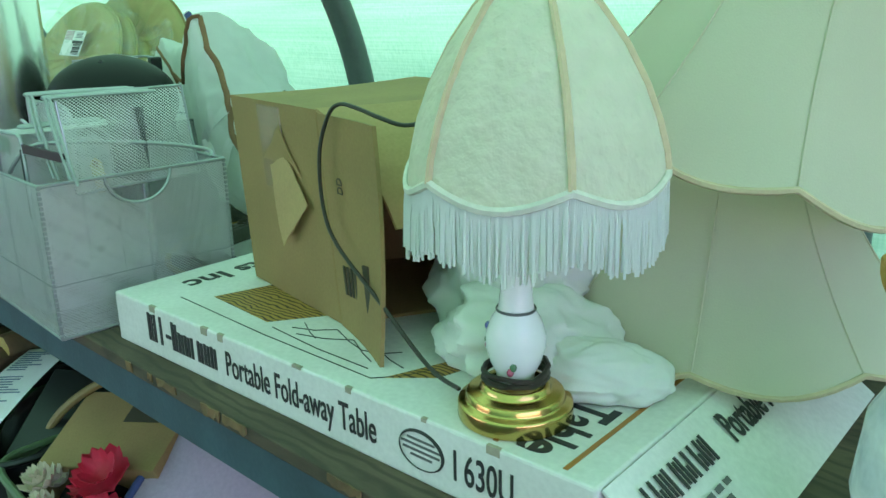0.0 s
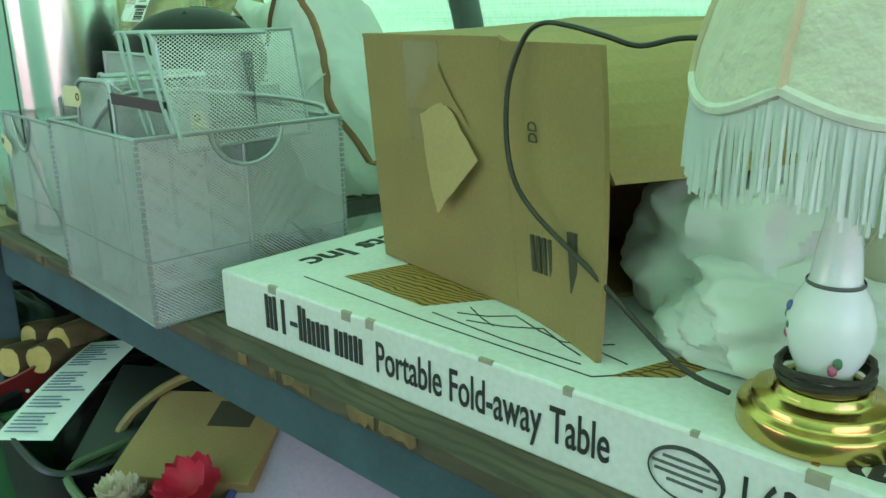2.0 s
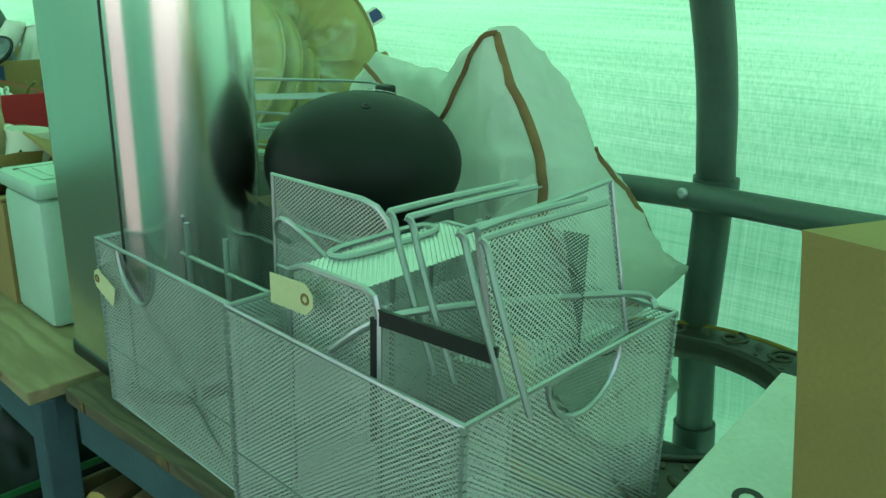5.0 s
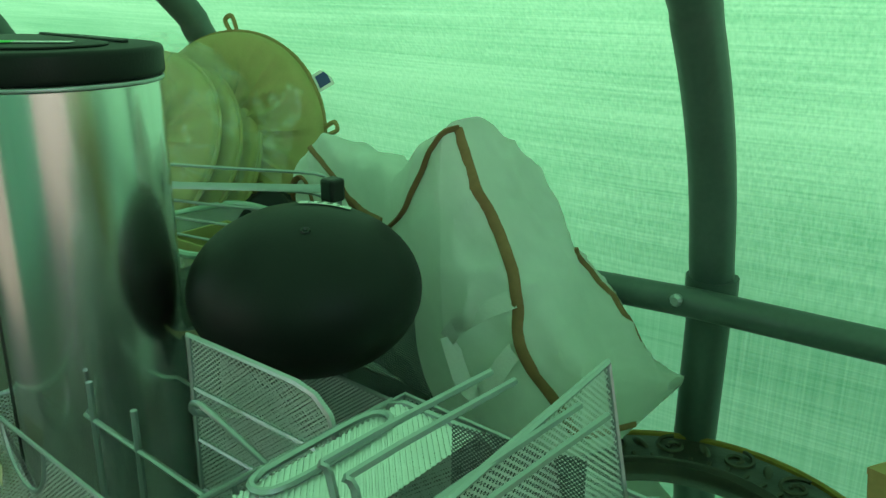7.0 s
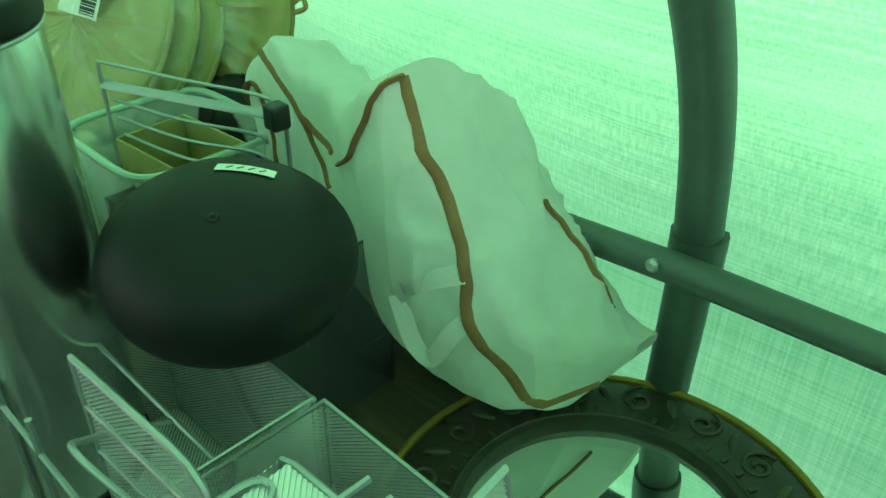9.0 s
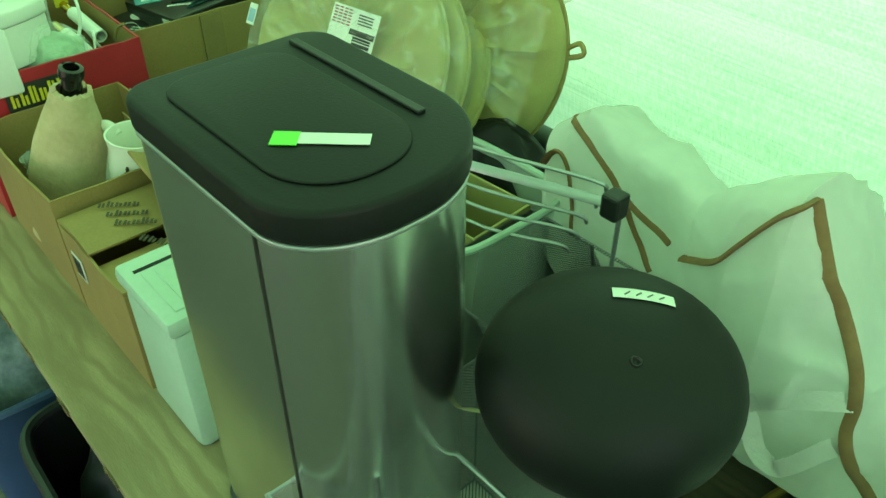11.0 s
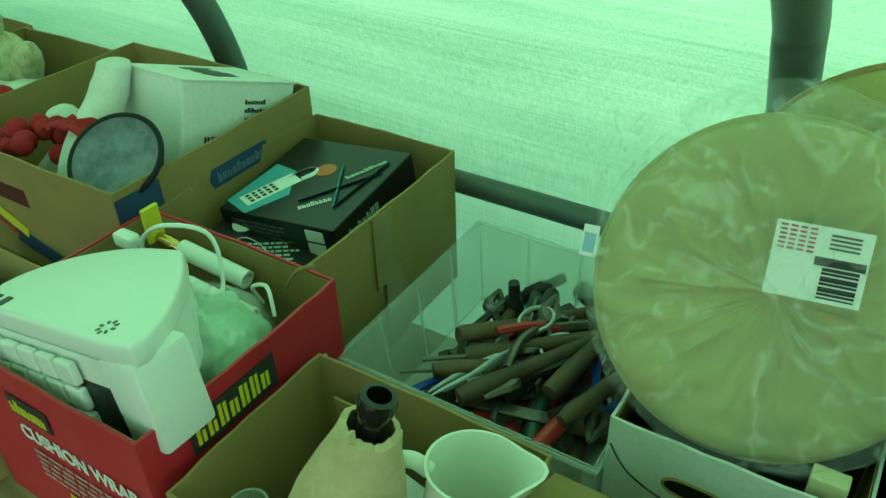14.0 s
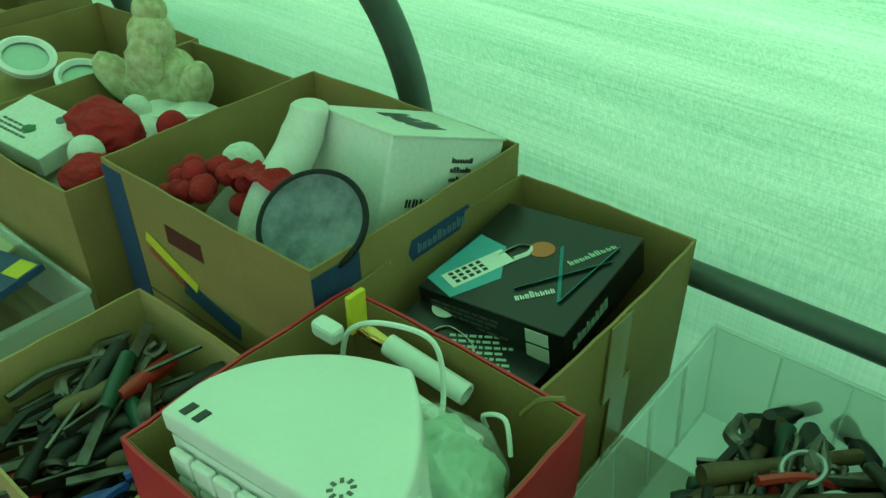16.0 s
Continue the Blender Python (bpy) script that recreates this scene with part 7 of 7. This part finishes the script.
def petals(name, label, m, n, r, material, layers=2, cup=0.5):
    ob = thing(name, label, "flower", m, "cloth flowers")
    for L in range(layers):
        rr = r * (1 - 0.32 * L)
        for k in range(n):
            a = 2 * math.pi * (k + 0.5 * L) / n
            pet = sheet(lambda u, v: (rr * v * math.cos(a) * 1.0 - rr * 0.95 * (u - 0.5) * math.sin(math.pi * min(0.12 + v * 0.80, 1)) ** 0.6 * math.sin(a), rr * v * math.sin(a) + rr * 0.95 * (u - 0.5) * math.sin(math.pi * min(0.12 + v * 0.80, 1)) ** 0.6 * math.cos(a), rr * (cup + 0.35 * L) * v * v + 0.012 * L + rr * 0.12 * math.cos(math.pi * u * 2) * v), 6, 6, 0.0008)
            part("petal", pet, material, ob, smooth=True)
    return ob


tub_shape("plastic_tub", "olive green plastic tub holding flowers and a carton", pose(-1.105, 0.11, 0.0), 0.36, 0.30, 0.425, "olive_tub")
# black lump added inside the tub, under the flowers
crumpled("crumpled_filler", "black crumpled filler added in the olive tub", pose(-1.105, 0.11, 0.22), 0.13, 0.11, 0.13, 31.5, "black_matte", 0.1, category="paper")
tc = thing("flat_carton", "brown flat carton leaning in the tub", "box", pose(-1.215, 0.075, 0.30, 24, -8, 26))
part("carton_body", box(0, 0.26, 0, 0.17, 0, 0.145, 0.002), "carton", tc)
part("printed_panel", box(0.13, 0.21, 0.10, 0.15, 0.145, 0.1456), "ink_brown", tc)
part("end_flap", box(0.0, 0.004, -0.03, 0.0, 0.02, 0.14), "carton_light", tc)
petals("cloth_flower", "red cloth lily with open petals", pose(-1.035, 0.072, 0.455, 25, 20, 0), 6, 0.047, "petal")
petals("cloth_flower", "red cloth flower half hidden in the tub", pose(-1.005, 0.04, 0.405, 15, 10, 40), 6, 0.040, "petal")
petals("cloth_flower", "red cloth flower beside the lily", pose(-1.065, 0.055, 0.43, 30, -20, 10), 5, 0.032, "petal")
for x, y, z, r in ((-1.125, 0.0, 0.43, 0.032), (-1.085, -0.015, 0.41, 0.026), (-1.15, 0.035, 0.41, 0.024)):
    petals("cloth_rose", "cream cloth rose in the olive tub", pose(x, y, z, 18, -10, 20), 6, r, "rose", 4, 0.75)
fold = thing("folded_fabric", "lilac folded fabric with blue edging", "fabric", pose(-1.015, 0.145, 0.30, 34, 0, 16))
part("fabric_body", sheet(lambda u, v: (0.30 * u, 0.26 * v, 0.13 + 0.004 * noise.noise((u * 5, v * 5, 0)) + 0.012 * math.sin(math.pi * u) * math.sin(math.pi * v)), 20, 16, 0.012), "lilac", fold, smooth=True)
part("fabric_body", box(0.004, 0.296, 0.004, 0.256, 0.0, 0.122, 0.01), "lilac", fold, smooth=True)
part("blue_edge", tube(smooth_line([(0.0, 0.26, 0.128), (0.0, 0.13, 0.130), (0.0, 0.0, 0.126), (0.0, 0.0, 0.03)], 6), 0.007, 8), "denim", fold, smooth=True)
part("blue_edge", tube([(0.0, 0.262, 0.128), (0.15, 0.264, 0.131), (0.30, 0.262, 0.128)], 0.007, 8), "denim", fold, smooth=True)
part("white_corner", box(-0.008, 0.008, 0.245, 0.27, 0.128, 0.142, 0.003), "label", fold)
pinkb = thing("pink_box", "dusty pink storage box beside the folded fabric", "box", pose(-0.70, 0.13, 0.0, 0, 0, 4))
part("box_body", box(0, 0.42, 0, 0.32, 0, 0.40, 0.006), "lilac", pinkb)
rod = part("dark_rod", tube([(-0.86, 0.12, 0.415), (-0.40, 0.16, 0.43)], 0.013, 10), "black", smooth=True)
tagged(rod, "dark plastic rod lying on the pink box", "rod")

tub_shape("plastic_tub", "black plastic tub with a printed sheet", pose(-1.42, 0.12, 0.0), 0.38, 0.36, 0.43, "black")
# black lump added to fill this tub up to the sheet
crumpled("crumpled_filler", "black crumpled filler added in the black tub", pose(-1.42, 0.14, 0.24), 0.15, 0.14, 0.14, 35.5, "black_matte", 0.1, category="paper")
leaf = thing("printed_sheet", "white printed instruction sheet on the black tub", "paper", pose(-1.40, -0.055, 0.435, 10, -6, 34))
part("sheet", sheet(lambda u, v: (-0.055 + 0.12 * u, 0.0 + 0.29 * v, 0.004 + 0.012 * math.sin(2.5 * v) + 0.006 * u * v), 8, 12, 0.0006), "label", leaf)
own = bmesh.new()
rr = random.Random(61)
for k in range(30):
    v = 0.05 + 0.03 * k
    x, z = -0.04, 0.0062 + 0.012 * math.sin(2.5 * v)
    if rr.random() < 0.85:
        box(x, x + rr.uniform(0.04, 0.09), 0.29 * v, 0.29 * v + 0.003, z + 0.0015, z + 0.0022, bm=own)
tagged(part("fine_print", own, "ink_blue_pale", leaf), kind="stuff")
board = thing("black_folder", "black folder standing in the tub", "folder", pose(-1.33, 0.00, 0.40, 28, 0, 36))
part("folder_cover", box(0, 0.26, 0, 0.20, 0, 0.012, 0.003), "black", board)
hoop = part("cane_hoop", tube(smooth_line([(-1.33, 0.06, 0.40), (-1.30, 0.10, 0.47), (-1.26, 0.17, 0.52), (-1.18, 0.25, 0.55), (-1.10, 0.30, 0.55)], 6), 0.0085, 8), "cane", smooth=True)
tagged(hoop, "bent bamboo hoop leaning in the tub", "hoop")

tub_shape("plastic_tub", "bright green plastic tub with cut firewood", pose(-1.76, 0.10, 0.0), 0.38, 0.40, 0.40, "green_tub", 0.022)
tin = thing("red_tin", "dark red tin with white dots", "tin", pose(-1.685, 0.085, 0.36, 18, -14, 0))
part("tin_wall", lathe([(0, 0), (0.10, 0), (0.12, 0.10), (0.124, 0.105), (0.120, 0.108), (0.112, 0.10), (0.092, 0.01), (0, 0.008)], 40), "red_glaze", tin, smooth=True)
for k in range(14):
    a = 2 * math.pi * k / 14
    part("white_dot", blob(lambda d: 0.006, 8, 6, m=Matrix.Translation((0.11 * math.cos(a), 0.11 * math.sin(a), 0.05 + 0.02 * (k % 2)))), "label", tin, smooth=True)
rr = random.Random(17)
for k, (x, y, z, yaw) in enumerate(((-1.715, 0.035, 0.475, -68), (-1.655, 0.05, 0.48, -60), (-1.62, 0.09, 0.485, -55), (-1.69, 0.11, 0.50, -75), (-1.64, 0.14, 0.50, -62), (-1.75, 0.10, 0.48, -80))):
    lg = thing("firewood_log", "short split firewood log with pale cut end", "log", pose(x, y, z, 0, 82, yaw), "firewood logs")
    part("bark", lathe([(0.026, -0.05), (0.03, -0.048), (0.031, 0.0), (0.030, 0.055), (0.027, 0.06)], 14, wobble=lambda r, zz, a, i: (r * (1 + 0.18 * noise.noise((math.cos(a) * 2 + k, math.sin(a) * 2, zz * 8))), zz)), "tool_wood", lg, smooth=True)
    part("cut_end", lathe([(0, 0.0605), (0.027, 0.0605), (0.0272, 0.055)], 14, wobble=lambda r, zz, a, i: (r * (1 + 0.18 * noise.noise((math.cos(a) * 2 + k, math.sin(a) * 2, 0.055 * 8))), zz)), "log_cut", lg)
    part("cut_end", lathe([(0, -0.0505), (0.026, -0.0505), (0.0262, -0.046)], 14), "log_cut", lg)
# black lump added beneath the tin and logs
crumpled("crumpled_filler", "black crumpled filler added in the green tub", pose(-1.80, 0.10, 0.19), 0.18, 0.15, 0.14, 41.5, "black_matte", 0.1, category="paper")
saucer = part("dark_platter", lathe([(0, 0), (0.11, 0.0), (0.13, 0.012), (0.126, 0.016), (0.105, 0.006), (0, 0.006)], 40), "black", smooth=True)
saucer.matrix_world = pose(-1.66, 0.26, 0.46, 68, 0, 30)
tagged(saucer, "dark round platter standing behind the firewood", "platter")
# under the second table
tub_shape("plastic_tub", "dark blue plastic tub under the second table", pose(-2.62, 0.02, 0.0), 0.44, 0.38, 0.40, "navy", 0.018)
crumpled("bundled_cloth", "grey cloth bundle in the blue tub", pose(-2.62, 0.02, 0.24), 0.16, 0.14, 0.15, 44.5, "felt_grey", 0.15)
tub_shape("plastic_tub", "black plastic tub under the second table", pose(-2.12, 0.10, 0.0), 0.44, 0.38, 0.42, "black", 0.018)
crumpled("bundled_cloth", "dark cloth bundle in the black tub", pose(-2.12, 0.10, 0.25), 0.16, 0.14, 0.15, 47.5, "black_matte", 0.15)
# goods further along the ground, seen past the first table
gcan = thing("storage_crate", "dark grey plastic crate under the tables", "crate", pose(-0.22, 0.08, 0.0))
part("crate_body", box(0, 0.5, 0, 0.4, 0, 0.42, 0.01), "black_matte", gcan)
